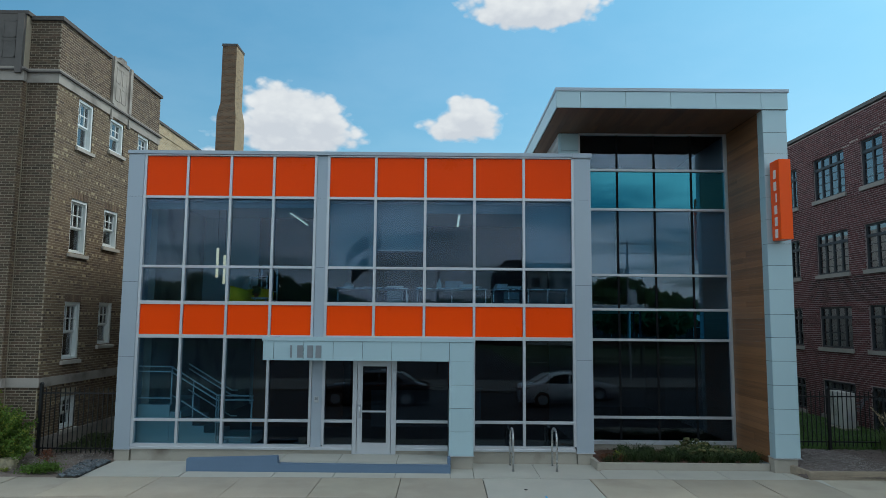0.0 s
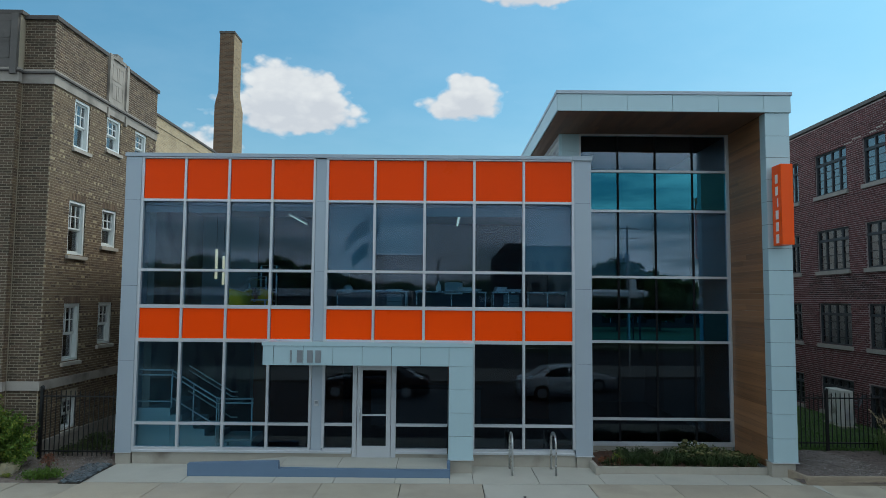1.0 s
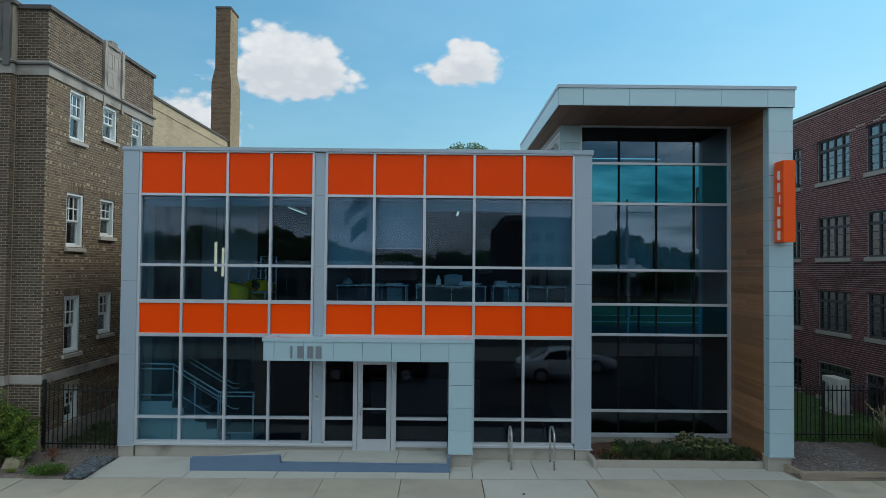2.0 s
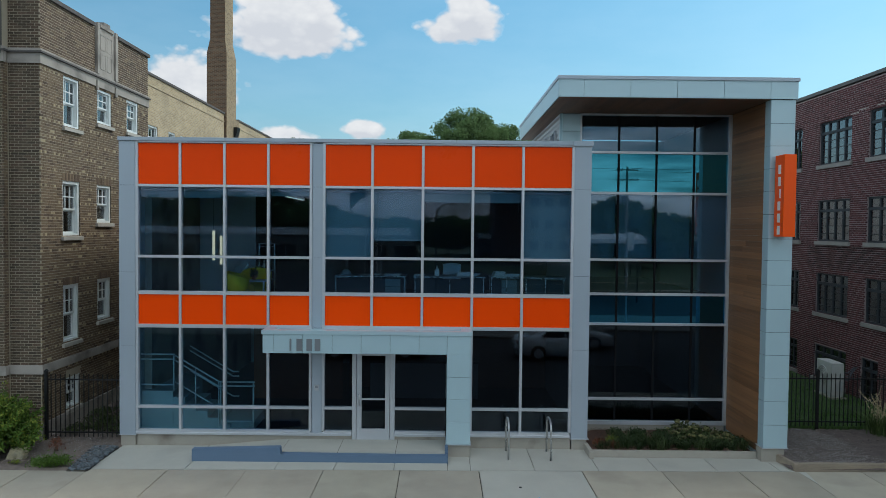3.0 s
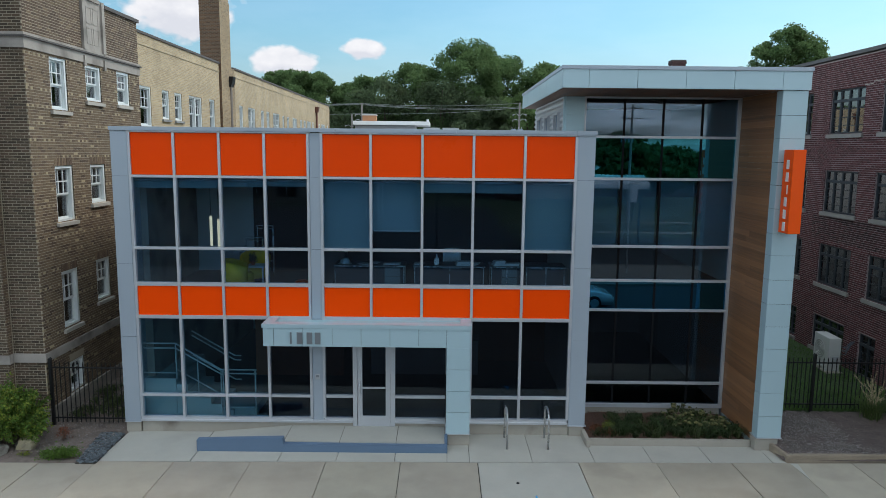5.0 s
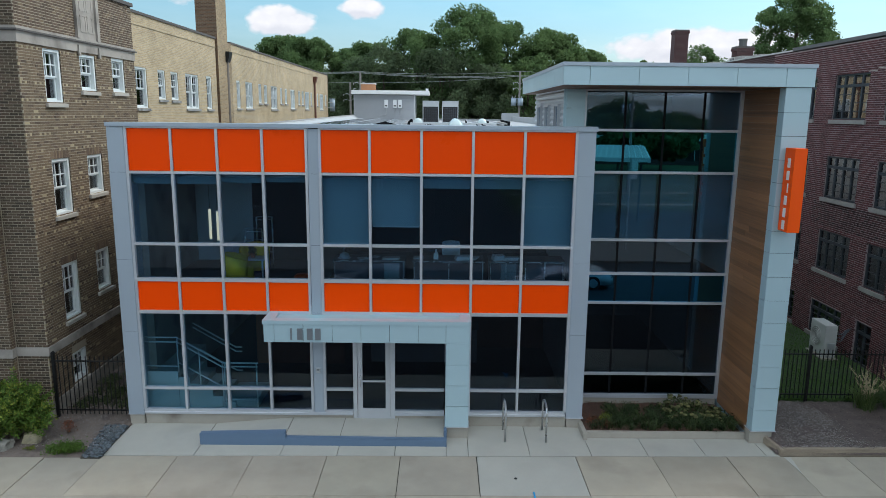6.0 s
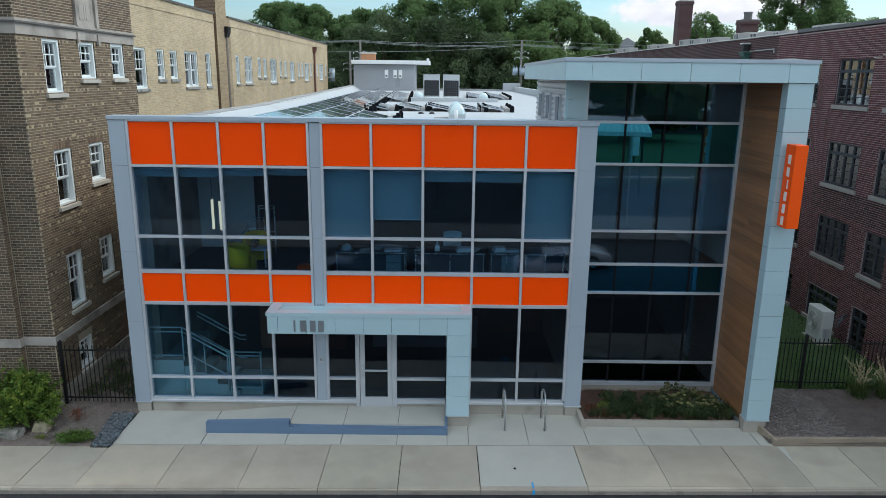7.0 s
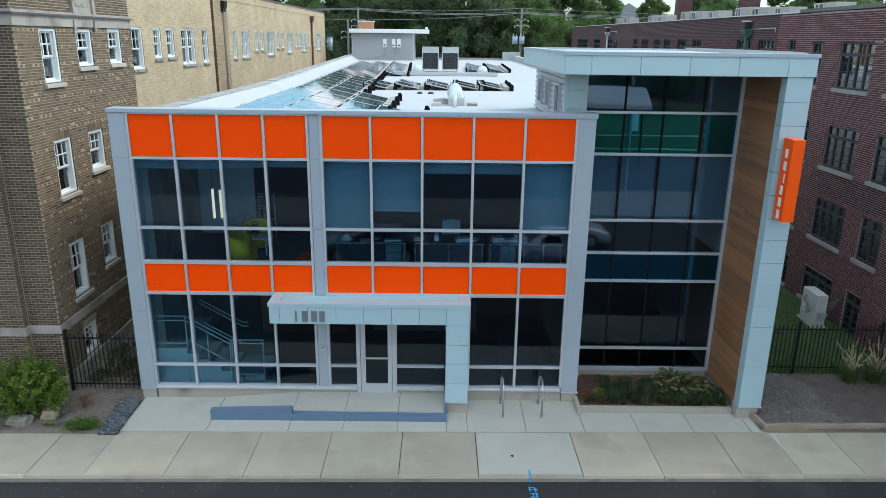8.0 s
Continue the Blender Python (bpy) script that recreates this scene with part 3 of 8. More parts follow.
def brickwork(name, rects, plane, c, side, material, parent, rng, depth=0.03, mats=None):
    """All the bricks of a wall face as one mesh; side is +1 or -1, the way the face looks."""
    n = len(rects)
    r = np.array([q[:4] for q in rects])
    jit = rng.uniform(-0.0025, 0.0025, n)
    f, k = c + side * jit, np.full(n, c - side * depth)
    V = np.zeros((n, 8, 3))
    for i, (uu, zz, cc) in enumerate(((0, 2, f), (1, 2, f), (1, 3, f), (0, 3, f), (0, 2, k), (1, 2, k), (1, 3, k), (0, 3, k))):
        a, b = (1, 0) if plane == "x" else (0, 1)
        V[:, i, a], V[:, i, b], V[:, i, 2] = r[:, uu], cc, r[:, zz]
    quads = np.array([(0, 1, 2, 3), (0, 4, 5, 1), (1, 5, 6, 2), (2, 6, 7, 3), (3, 7, 4, 0)])
    if (side > 0) == (plane == "y"):
        quads = quads[:, ::-1]
    F = (quads[None] + 8 * np.arange(n)[:, None, None]).reshape(-1, 4)
    mi = None
    if mats is not None:
        mi = np.repeat(np.array(mats, dtype=np.int32), 5)
    return raw(name, V.reshape(-1, 3), F, material, parent, kind="stuff", mats=mi)


def leaves(centres, size, rng, aspect=0.6, droop=0.0):
    """One small quad leaf at each centre, turned at random."""
    n = len(centres)
    a = rng.normal(size=(n, 3))
    a[:, 2] -= droop
    a /= np.linalg.norm(a, axis=1)[:, None]
    b = np.cross(a, rng.normal(size=(n, 3)))
    b /= np.linalg.norm(b, axis=1)[:, None]
    s = (size * rng.uniform(0.6, 1.4, n))[:, None]
    V = np.stack([centres - a * s, centres + b * s * aspect, centres + a * s, centres - b * s * aspect], 1).reshape(-1, 3)
    F = np.arange(4 * n).reshape(-1, 4)
    return V, F


def blades(base, height, width, rng, lean=0.4):
    """Bent grass blades: two quads each, tapering."""
    n = len(base)
    h = height * rng.uniform(0.6, 1.25, n)
    ang = rng.uniform(0, 2 * math.pi, n)
    d = np.stack([np.cos(ang), np.sin(ang), np.zeros(n)], 1)
    w = np.stack([-np.sin(ang), np.cos(ang), np.zeros(n)], 1) * (width / 2)
    ln = (lean * rng.uniform(0.2, 1.2, n) * h)[:, None]
    up = np.array([0, 0, 1.0])
    mid = base + d * ln * 0.35 + up * (h * 0.6)[:, None]
    tip = base + d * ln + up * (h * rng.uniform(0.8, 1.0, n))[:, None]
    V = np.stack([base - w, base + w, mid + w * 0.8, mid - w * 0.8, tip], 1).reshape(-1, 3)
    i = 5 * np.arange(n)[:, None]
    F = [tuple(q) for q in (i + np.array([0, 1, 2, 3]))] + [tuple(q) for q in (i + np.array([3, 2, 4]))]
    return V, F


# ================================================================ setting: ground, street, pavement
rng = np.random.default_rng(7)


def setting(name, bm, material, label, category):
    return tagged(part(name, bm, material), label, category, kind="structure")


bm = bmesh.new()
bmesh.ops.create_grid(bm, x_segments=40, y_segments=40, size=600)
for v in bm.verts:
    v.co.z = -0.30
setting("ground", bm, EARTH, "wide flat ground with dull grass and earth", "ground")

SKEW = 0.0155                                # the street is not quite square to the office


def along(ob):
    """Turn whatever follows the street by its small angle: only vertices on the street's own lines move."""
    for v in ob.data.vertices:
        if v.co.y < -1.3:
            v.co.y += SKEW * (v.co.x - 13.0)
    return ob


bm = bmesh.new()
v = [bm.verts.new(p) for p in ((-200, -17.6, -0.13), (220, -17.6, -0.13), (220, -3.27 + SKEW * 207, -0.13), (-200, -3.27 - SKEW * 213, -0.13), (-200, -17.6, -0.35), (220, -17.6, -0.35), (220, -3.27 + SKEW * 207, -0.35), (-200, -3.27 - SKEW * 213, -0.35))]
for q in ((0, 1, 2, 3), (7, 6, 5, 4), (0, 4, 5, 1), (1, 5, 6, 2), (2, 6, 7, 3), (3, 7, 4, 0)):
    bm.faces.new([v[i] for i in q])
setting("road", bm, ASPHALT, "dark worn asphalt street along the kerb", "road")

# pavement along the street: bed, slabs with open joints, kerb
bm = bmesh.new()
bx(bm, -40, 60, -3.19, -1.515, -0.3, -0.035)
pavement = along(setting("pavement", bm, JOINT, "concrete pavement of large slabs with dark joints", "pavement"))
JOINTS = [-18.4, -16.7, -15.0, -13.3, -11.5, -9.8, -8.1, -6.4, -4.7, -2.6, -0.80, 0.44, 2.15, 3.86, 5.53, 7.20, 8.94, 11.22, 12.98, 14.70, 16.06, 17.45, 19.2, 20.9, 22.6, 24.3, 26.0, 27.7]


def slab_part(x0, x1, y0, y1, z1, material, parent, gap=0.006, t=0.12, name="slab", tilt=0.0):
    bm = bmesh.new()
    bx(bm, x0 + gap, x1 - gap, y0 + gap, y1 - gap, z1 - t, z1)
    top = [e for e in bm.edges if all(v.co.z > z1 - 0.001 for v in e.verts)]
    bmesh.ops.bevel(bm, geom=top, offset=0.006, segments=2, affect="EDGES")
    if tilt:
        for v in bm.verts:
            v.co.z += tilt * (v.co.x - x0)
    return along(part(name, bm, material, parent))


for a, b in zip(JOINTS, JOINTS[1:]):
    wide = abs(a - 8.94) < 0.01
    slab_part(a, b, -3.195, -1.51 if a > 0 else -1.59, rng.uniform(-0.005, 0.005), SLAB_NEW if wide else SLAB, pavement, 0.010 if wide or abs(b - 8.94) < 0.01 else 0.004, tilt=rng.uniform(-0.002, 0.002))
kerb = tagged(root("kerb", (8, -3.25, -0.1), "", ""), "worn concrete kerb in long lengths at the road edge", "kerb", kind="structure")
KJ = [-18.4, -15.0, -11.5, -8.1, -4.7, -0.80, 2.15, 3.86, 5.53, 7.20, 8.94, 11.22, 12.98, 14.70, 16.06, 19.2, 22.6, 26.0]
for a, b in zip(KJ, KJ[1:]):
    bm = bmesh.new()
    bx(bm, a + 0.005, b - 0.005, -3.29, -3.19, -0.34, -0.006)
    es = [e for e in bm.edges if all(v.co.z > -0.02 and v.co.y < -3.25 for v in e.verts)]
    bmesh.ops.bevel(bm, geom=es, offset=0.022, segments=3, affect="EDGES")
    along(part("kerb_stone", bm, SLAB, kerb))
    bm = bmesh.new()
    bx(bm, a + 0.003, b - 0.003, -3.303, -3.289, -0.34, -0.045 + rng.uniform(-0.008, 0.004))
    along(part("kerb_face", bm, KERB, kerb, "grey worn kerb face"))
r0 = np.random.default_rng(90)
n0 = 420
c = np.stack([r0.uniform(-6, 24, n0), -3.44 - 0.9 * r0.random(n0) ** 1.6, np.full(n0, -0.126)], 1)
c[:, 1] += SKEW * (c[:, 0] - 13)
V, F = leaves(c, 0.013, r0, 0.7)
V[:, 2] = np.clip(V[:, 2], -0.129, -0.118)
tagged(raw("road_grit", V, F, GRIT), "pale grit strewn on the asphalt by the kerb", "grit", kind="stuff")

# apron of newer concrete between pavement and building
bm = bmesh.new()
bx(bm, 0.36, 11.62, -1.50, 0.3, -0.3, -0.03)
bx(bm, 11.62, 15.98, -1.50, -0.58, -0.3, -0.03)
apron = along(setting("apron", bm, JOINT_NEW, "pale concrete apron slabs before the entrance", "pavement"))
slab_part(0.42, 2.49, -1.505, 0.0, 0.004, SLAB_NEW, apron)
slab_part(2.49, 4.44, -1.505, -1.10, 0.0, SLAB_NEW, apron)
for a, b in zip([4.44, 5.74, 7.06, 8.25], [5.74, 7.06, 8.25, 8.76]):
    slab_part(a, b, -1.505, -1.04 if a < 8 else 0.0, 0.0, SLAB_NEW, apron)
for a, b in zip([8.76, 10.18], [10.18, 11.60]):
    slab_part(a, b, -1.505, 0.0, 0.0, SLAB_NEW, apron)
for a, b in zip([11.60, 12.91, 14.25], [12.91, 14.25, 15.66]):
    slab_part(a, b, -1.505, -0.60, 0.0, SLAB_NEW, apron)
slab_part(15.66, 15.98, -1.505, -0.60, 0.0, SLAB_NEW, apron)
patch = root("patched_corner", (16.08, -1.7, 0.0), "small triangular patch of pale new concrete in the pavement", "concrete patch")
bm = bmesh.new()
prism(bm, [(16.03, -1.50), (16.19, -1.50), (16.07, -2.26)], "z", 0.0, 0.0075)
part("patch", bm, SLAB_NEW, patch)
# ramp and landing, held by the painted kerb wall
bm = bmesh.new()
prism(bm, [(2.48, -0.1), (2.48, 0.006), (4.45, 0.185), (8.2, 0.185), (8.2, -0.1)], "y", -0.955, 0.02)
ramp = setting("ramp", bm, JOINT_NEW, "concrete ramp rising to the entrance landing", "ramp")
for a, b, za, zb in ((2.5, 4.44, 0.012, 0.194), (4.44, 5.74, 0.194, 0.194), (5.74, 7.06, 0.194, 0.194), (7.06, 8.20, 0.194, 0.194)):
    bm = bmesh.new()
    prism(bm, [(a + 0.008, za - 0.05), (a + 0.008, za), (b - 0.008, zb), (b - 0.008, zb - 0.05)], "y", -0.968, 0.0)
    part("slab", bm, SLAB_NEW, ramp)
bm = bmesh.new()
prism(bm, [(2.46, -0.1), (2.46, 0.275), (4.46, 0.335), (4.46, 0.165), (8.26, 0.165), (8.26, -0.1)], "y", -1.13, -0.97)
bx(bm, 8.19, 8.26, -0.97, -0.73, -0.1, 0.31)
bmesh.ops.bevel(bm, geom=bm.edges[:], offset=0.012, segments=2, affect="EDGES")
setting("painted_ramp_kerb", bm, BLUE_WALL, "blue-grey painted concrete kerb wall of the ramp", "kerb")

# blue utility marks sprayed on slab and road
marks = root("utility_marks", (9.9, -3.4, 0.0), "bright blue utility marks sprayed on slab and road", "road marking")
box("mark", (10.04, 10.075, -3.33, -3.10, 0.008, 0.0095), BLUE_MARK, marks)
box("mark", (10.035, 10.085, -3.36, -3.345, -0.12, -0.02), BLUE_MARK, marks)
for k, (x0, y0, dx, dy) in enumerate(((10.03, -3.55, 0.10, 0.025), (10.07, -3.62, 0.12, 0.025), (10.0, -3.66, 0.03, 0.13), (10.12, -3.70, 0.03, 0.14), (10.02, -3.76, 0.16, 0.025), (10.06, -3.86, 0.025, 0.10), (10.13, -3.86, 0.025, 0.09), (10.0, -3.88, 0.17, 0.025), (9.99, -3.98, 0.12, 0.025))):
    box("mark", (x0, x0 + dx, y0, y0 + dy, -0.1295, -0.127 + 0.0002 * k), BLUE_MARK, marks)

valve = root("valve_cover", (9.74, -2.56, 0.0), "small round dark iron valve cover set in the slab", "utility cover")
bm = bmesh.new()
bmesh.ops.create_cone(bm, cap_ends=True, segments=18, radius1=0.032, radius2=0.030, depth=0.012)
for v in bm.verts:
    v.co += Vector((9.74, -2.56, 0.006))
part("lid", bm, IRON, valve)

# ---------------------------------------------------------------- planted beds
def bumpy(x0, x1, y0, y1, z, amp, step, seed):
    r = np.random.default_rng(seed)
    nx, ny = max(2, int((x1 - x0) / step)), max(2, int((y1 - y0) / step))
    V, F = [], []
    for j in range(ny + 1):
        for i in range(nx + 1):
            x, y = x0 + (x1 - x0) * i / nx, y0 + (y1 - y0) * j / ny
            rim = i in (0, nx) or j in (0, ny)
            V.append((x, y, z - (0.10 if rim else 0) + (0 if rim else amp * noise.noise((x * 1.3 + seed, y * 1.3, 0)) + amp * 0.4 * r.uniform(-1, 1))))
    for j in range(ny):
        for i in range(nx):
            k = j * (nx + 1) + i
            F.append((k, k + 1, k + nx + 2, k + nx + 1))
    return V, F


def bed_sheet(name, dims, amp, material, label, seed):
    x0, x1, y0, y1, z = dims
    V, F = bumpy(x0, x1, y0, y1, z, amp, 0.09, seed)
    ob = raw(name, V, F, material, smooth=True)
    return tagged(ob, label, "planting bed", kind="structure")


bed_sheet("bed_left", (-9.0, 0.44, -1.86, 9.0, 0.022), 0.05, SOIL_DRY, "dry brown mulch and soil strip beside the brick house", 3)
bed_sheet("bed_right", (15.9, 30.0, -1.40, 1.46, 0.135), 0.06, SOIL, "dark mulch bed before the iron fence", 4)
bed_sheet("bed_front", (11.60, 15.55, -0.54, 1.34, 0.11), 0.04, SOIL_RED, "narrow reddish mulch bed under the tall glazing", 5)
bed_sheet("lawn", (16.15, 21.2, 1.42, 40.0, 0.16), 0.03, LAWN, "shaded green lawn between the buildings", 6)


def scatter_chips(name, dims, n, size, material, label, seed):
    x0, x1, y0, y1, z = dims
    r = np.random.default_rng(seed)
    c = np.stack([r.uniform(x0, x1, n), r.uniform(y0, y1, n), np.full(n, z) + r.uniform(0.0, 0.05, n)], 1)
    V, F = leaves(c, size, r, 0.4)
    V[:, 2] = np.repeat(c[:, 2], 4) + (V[:, 2] - np.repeat(c[:, 2], 4)) * 0.35
    return tagged(raw(name, V, F, material), label, "mulch", kind="stuff")


scatter_chips("mulch_chips", (16.0, 24.0, -1.36, 1.40, 0.135), 11000, 0.022, CHIP, "loose dark brown wood chips over mulch", 11)
chips = np.random.default_rng(12)
cx = chips.uniform(16.05, 18.7, 15000)
cy = chips.uniform(-1.34, 1.30, 15000)
edge = 17.98 - 0.22 * cy + 0.16 * np.sin(cy * 3.1)
keep_c = chips.random(15000) < 1 / (1 + np.exp((cx - edge) / 0.09)) * np.clip(0.35 + (cx - 16.0) * 0.5, 0, 1.0)
c = np.stack([cx, cy, 0.14 + chips.uniform(0, 0.05, 15000)], 1)[keep_c]
V, F = leaves(c, 0.026, chips, 0.26)
V[:, 2] = np.repeat(c[:, 2], 4) + (V[:, 2] - np.repeat(c[:, 2], 4)) * 0.35
tagged(raw("pale_mulch_chips", V, F, CHIP_PALE), "paler grey wood chips strewn by the pier", "mulch", kind="stuff")
scatter_chips("mulch_chips", (-3.5, 0.3, -1.80, 5.0, 0.05), 7000, 0.020, CHIP, "loose brown wood chips beside the fence", 13)
scatter_chips("pale_mulch_chips", (-1.6, 0.32, -1.5, 3.2, 0.055), 4200, 0.019, CHIP_PALE, "pale chips strewn by the fence", 14)
scatter_chips("mulch_chips", (11.66, 15.42, -0.45, 1.25, 0.125), 3600, 0.026, surface("red_brown_chip", (0.15, 0.075, 0.05), 0.9, vary=0.2, island=0.6), "reddish brown wood chips in the planted bed", 15)

# timber and concrete edgings
bm = bmesh.new()
bx(bm, 11.66, 15.515, -0.60, -0.50, -0.1, 0.155)
bx(bm, 11.56, 11.66, -0.72, 0.0, -0.1, 0.17)
bmesh.ops.bevel(bm, geom=bm.edges[:], offset=0.012, segments=2, affect="EDGES")
setting("bed_kerb", bm, CONCRETE, "low concrete kerb round the planted bed", "kerb")
edging = tagged(root("bed_edging", (17, -1.45, 0), "", ""), "weathered timber edging of the mulch bed", "edging", kind="structure")
TIMBER = surface("weathered_timber", (0.29, 0.235, 0.175), 0.9, vary=0.28, scale=3, grain=40, bump=0.4, stretch=(0.4, 3, 3))
for d in ((16.07, 18.9, -1.455, -1.35), (18.92, 22.0, -1.455, -1.35), (22.02, 27.0, -1.455, -1.35)):
    along(box("sleeper", (*d, -0.1, 0.165), TIMBER, edging, bevel=0.012))
bm = bmesh.new()
v = [bm.verts.new(p) for p in ((15.97, -1.44, -0.1), (16.07, -1.44, -0.1), (15.94, -0.62, -0.1), (15.84, -0.62, -0.1), (15.97, -1.44, 0.165), (16.07, -1.44, 0.165), (15.94, -0.62, 0.18), (15.84, -0.62, 0.18))]
for q in ((0, 3, 2, 1), (4, 5, 6, 7), (0, 1, 5, 4), (1, 2, 6, 5), (2, 3, 7, 6), (3, 0, 4, 7)):
    bm.faces.new([v[i] for i in q])
bmesh.ops.bevel(bm, geom=bm.edges[:], offset=0.012, segments=2, affect="EDGES")
part("sleeper", bm, TIMBER, edging)

# slate pebbles beside the apron
def pebbles(n, seed):
    r = np.random.default_rng(seed)
    t = bmesh.new()
    bmesh.ops.create_icosphere(t, subdivisions=1, radius=1.0)
    base = np.array([v.co for v in t.verts])
    faces = np.array([[v.index for v in f.verts] for f in t.faces])
    t.free()
    V, F = [], []
    for i in range(n):
        s, q = r.uniform(0, 1), r.uniform(0, 1)
        y = -1.83 + 1.58 * s
        x = (0.05 - 0.20 * s) + (0.43 + 0.11 * s) * q
        R = np.array(Euler((r.uniform(-0.35, 0.35), r.uniform(-0.35, 0.35), r.uniform(0, 6))).to_matrix())
        sc = r.uniform(0.024, 0.046) * np.array([1.35, 0.95, 0.5])
        V.append((base * r.uniform(0.85, 1.15, (len(base), 1)) * sc) @ R.T + np.array([x, y, 0.034 + r.uniform(0, 0.025)]))
        F.append(faces + i * len(base))
    return np.concatenate(V), np.concatenate(F)


bm = bmesh.new()
prism(bm, [(0.02, -1.85), (0.47, -1.85), (0.40, -0.22), (-0.17, -0.22)], "z", -0.1, 0.02)
setting("pebble_trench", bm, JOINT, "dark soil of the drainage strip under the pebbles", "planting bed")
V, F = pebbles(760, 21)
tagged(raw("pebbles", V, F, PEBBLE, smooth=True), "dark blue-grey slate pebbles in a drainage strip", "pebbles", kind="stuff")


def boulder(x, y, z, sx, sy, sz, seed, label, mt):
    bm = bmesh.new()
    bmesh.ops.create_icosphere(bm, subdivisions=3, radius=1.0)
    for v in bm.verts:
        p = v.co.copy()
        k = 1 + 0.28 * noise.noise(p * 1.3 + Vector((seed, 0, 0))) + 0.10 * noise.noise(p * 3.7 + Vector((0, seed, 0)))
        q = Vector((max(-0.75, min(0.75, p.x)), max(-0.75, min(0.75, p.y)), max(-0.6, min(0.6, p.z)))) * k
        v.co = Vector((x + q.x * sx, y + q.y * sy, z + q.z * sz))
    return tagged(part("boulder", bm, mt), label, "boulder")


boulder(-1.47, -1.12, 0.12, 0.24, 0.19, 0.22, 1, "buff sandstone boulder in the mulch bed", ROCK)
boulder(-2.08, -1.38, 0.07, 0.34, 0.20, 0.17, 5, "flat grey boulder half under the bush", ROCK_GREY)


# ================================================================ office building
office = root("office_building", (6, 0, 0), "two-storey office with orange panels, grey cladding and glazed tower", "office building")
XL = [0.76, 1.80, 2.86, 3.91, 4.94]          # glazing lines of the first part
XR = [5.24, 6.40, 7.61, 8.81, 10.01, 11.21]  # and of the second
ZL = [0.36, 0.95, 2.91, 3.71, 4.58, 6.28, 7.325]
FW = 0.062                                   # face width of mullions

# corner columns of folded panels, with joints
for name, x0, x1, y0 in (("column_cladding", 0.35, 0.735, -0.075), ("column_cladding", 11.235, 11.64, -0.075), ("column_cladding", 4.965, 5.215, -0.035)):
    zs = [0.27, 2.42, 4.20, 6.28, 7.33] if x1 - x0 > 0.3 else [0.30, 2.91, 4.58, 6.28, 7.32]
    for a, b in zip(zs, zs[1:]):
        bm = bmesh.new()
        bx(bm, x0, x1, y0, 0.45, a + 0.003, b - 0.003)
        bmesh.ops.bevel(bm, geom=[e for e in bm.edges if abs(e.verts[0].co.z - e.verts[1].co.z) > 0.1], offset=0.008, segments=2, affect="EDGES")
        part(name, bm, PANEL_COOL, office)
    box("column_core", (x0 + 0.02, x1 - 0.02, y0 + 0.012, 0.44, zs[0] + 0.005, 7.33), DARK_SEAL, office)
box("column_core", (0.37, 0.72, -0.05, 0.44, -0.1, 0.27), CONCRETE, office)
box("column_core", (11.26, 11.62, -0.05, 0.44, -0.1, 0.27), CONCRETE, office)
box("drip_plate", (0.34, 0.75, -0.085, 0.02, 0.262, 0.274), ALU, office)
box("drip_plate", (11.22, 11.67, -0.10, 0.02, 0.255, 0.274), ALU, office)

# plinth
bm = bmesh.new()
bx(bm, 0.75, 5.94, -0.012, 0.40, -0.1, 0.285)
bx(bm, 6.96, 11.24, -0.012, 0.40, -0.1, 0.285)
bx(bm, 5.94, 6.96, 0.0, 0.40, -0.1, 0.195)
part("plinth", bm, CONCRETE, office, "stained concrete plinth")
for x0, x1 in ((0.74, 5.93), (6.97, 8.20), (8.80, 11.22)):
    bm = bmesh.new()
    prism(bm, [(-0.075, 0.285), (-0.075, 0.33), (-0.02, 0.362), (0.05, 0.362), (0.05, 0.285)], "x", x0, x1)
    part("sill", bm, ALU, office)

# mullions and transoms
def bar(name, x0, x1, z0, z1, y0=-0.058, y1=0.09, mt=None):
    return box(name, (x0, x1, y0, y1, z0, z1), mt or ALU, office, bevel=0.004)


for x in XL[1:4]:
    bar("mullion", x - FW / 2, x + FW / 2, 0.40, 7.32)
for x in XR[1:5]:
    bar("mullion", x - FW / 2, x + FW / 2, 0.40 if x > 8 else 2.92, 7.32)
for x0 in (0.735, 4.90, 5.215, 11.173):
    bar("mullion", x0, x0 + 0.062, 0.40, 7.32)
for xa, xb, zs in ((XL[0] - 0.02, XL[-1] - 0.0, ZL), (XR[0] + 0.0, XR[-1] + 0.02, ZL[2:]), (8.80, 11.19, ZL[:2]), (5.25, 5.94, ZL[:2]), (6.98, 8.20, ZL[:2])):
    for z in zs:
        h = 0.085 if z in (ZL[2], ZL[3], ZL[0]) else FW
        bar("transom", xa, xb, z - h / 2 + (0.02 if z == ZL[0] else 0), z + h / 2, -0.052)
bar("transom", 0.74, 4.93, 7.30, 7.335, -0.066)
bar("transom", 5.22, 11.23, 7.30, 7.335, -0.066)

# panes and orange spandrels
def pane(x0, x1, z0, z1, mt, y=0.03):
    ob = box("pane", (x0 + 0.02, x1 - 0.02, y, y + 0.012, z0 + 0.02, z1 - 0.02), mt, office)
    ob.visible_shadow = False
    return ob


def spandrel(x0, x1, z0, z1):
    bm = bmesh.new()
    bx(bm, x0 + 0.034, x1 - 0.034, -0.020, 0.02, z0 + 0.036, z1 - 0.036)
    bmesh.ops.bevel(bm, geom=bm.edges[:], offset=0.006, segments=2, affect="EDGES")
    part("orange_panel", bm, ORANGE, office, "smooth glossy orange panel")


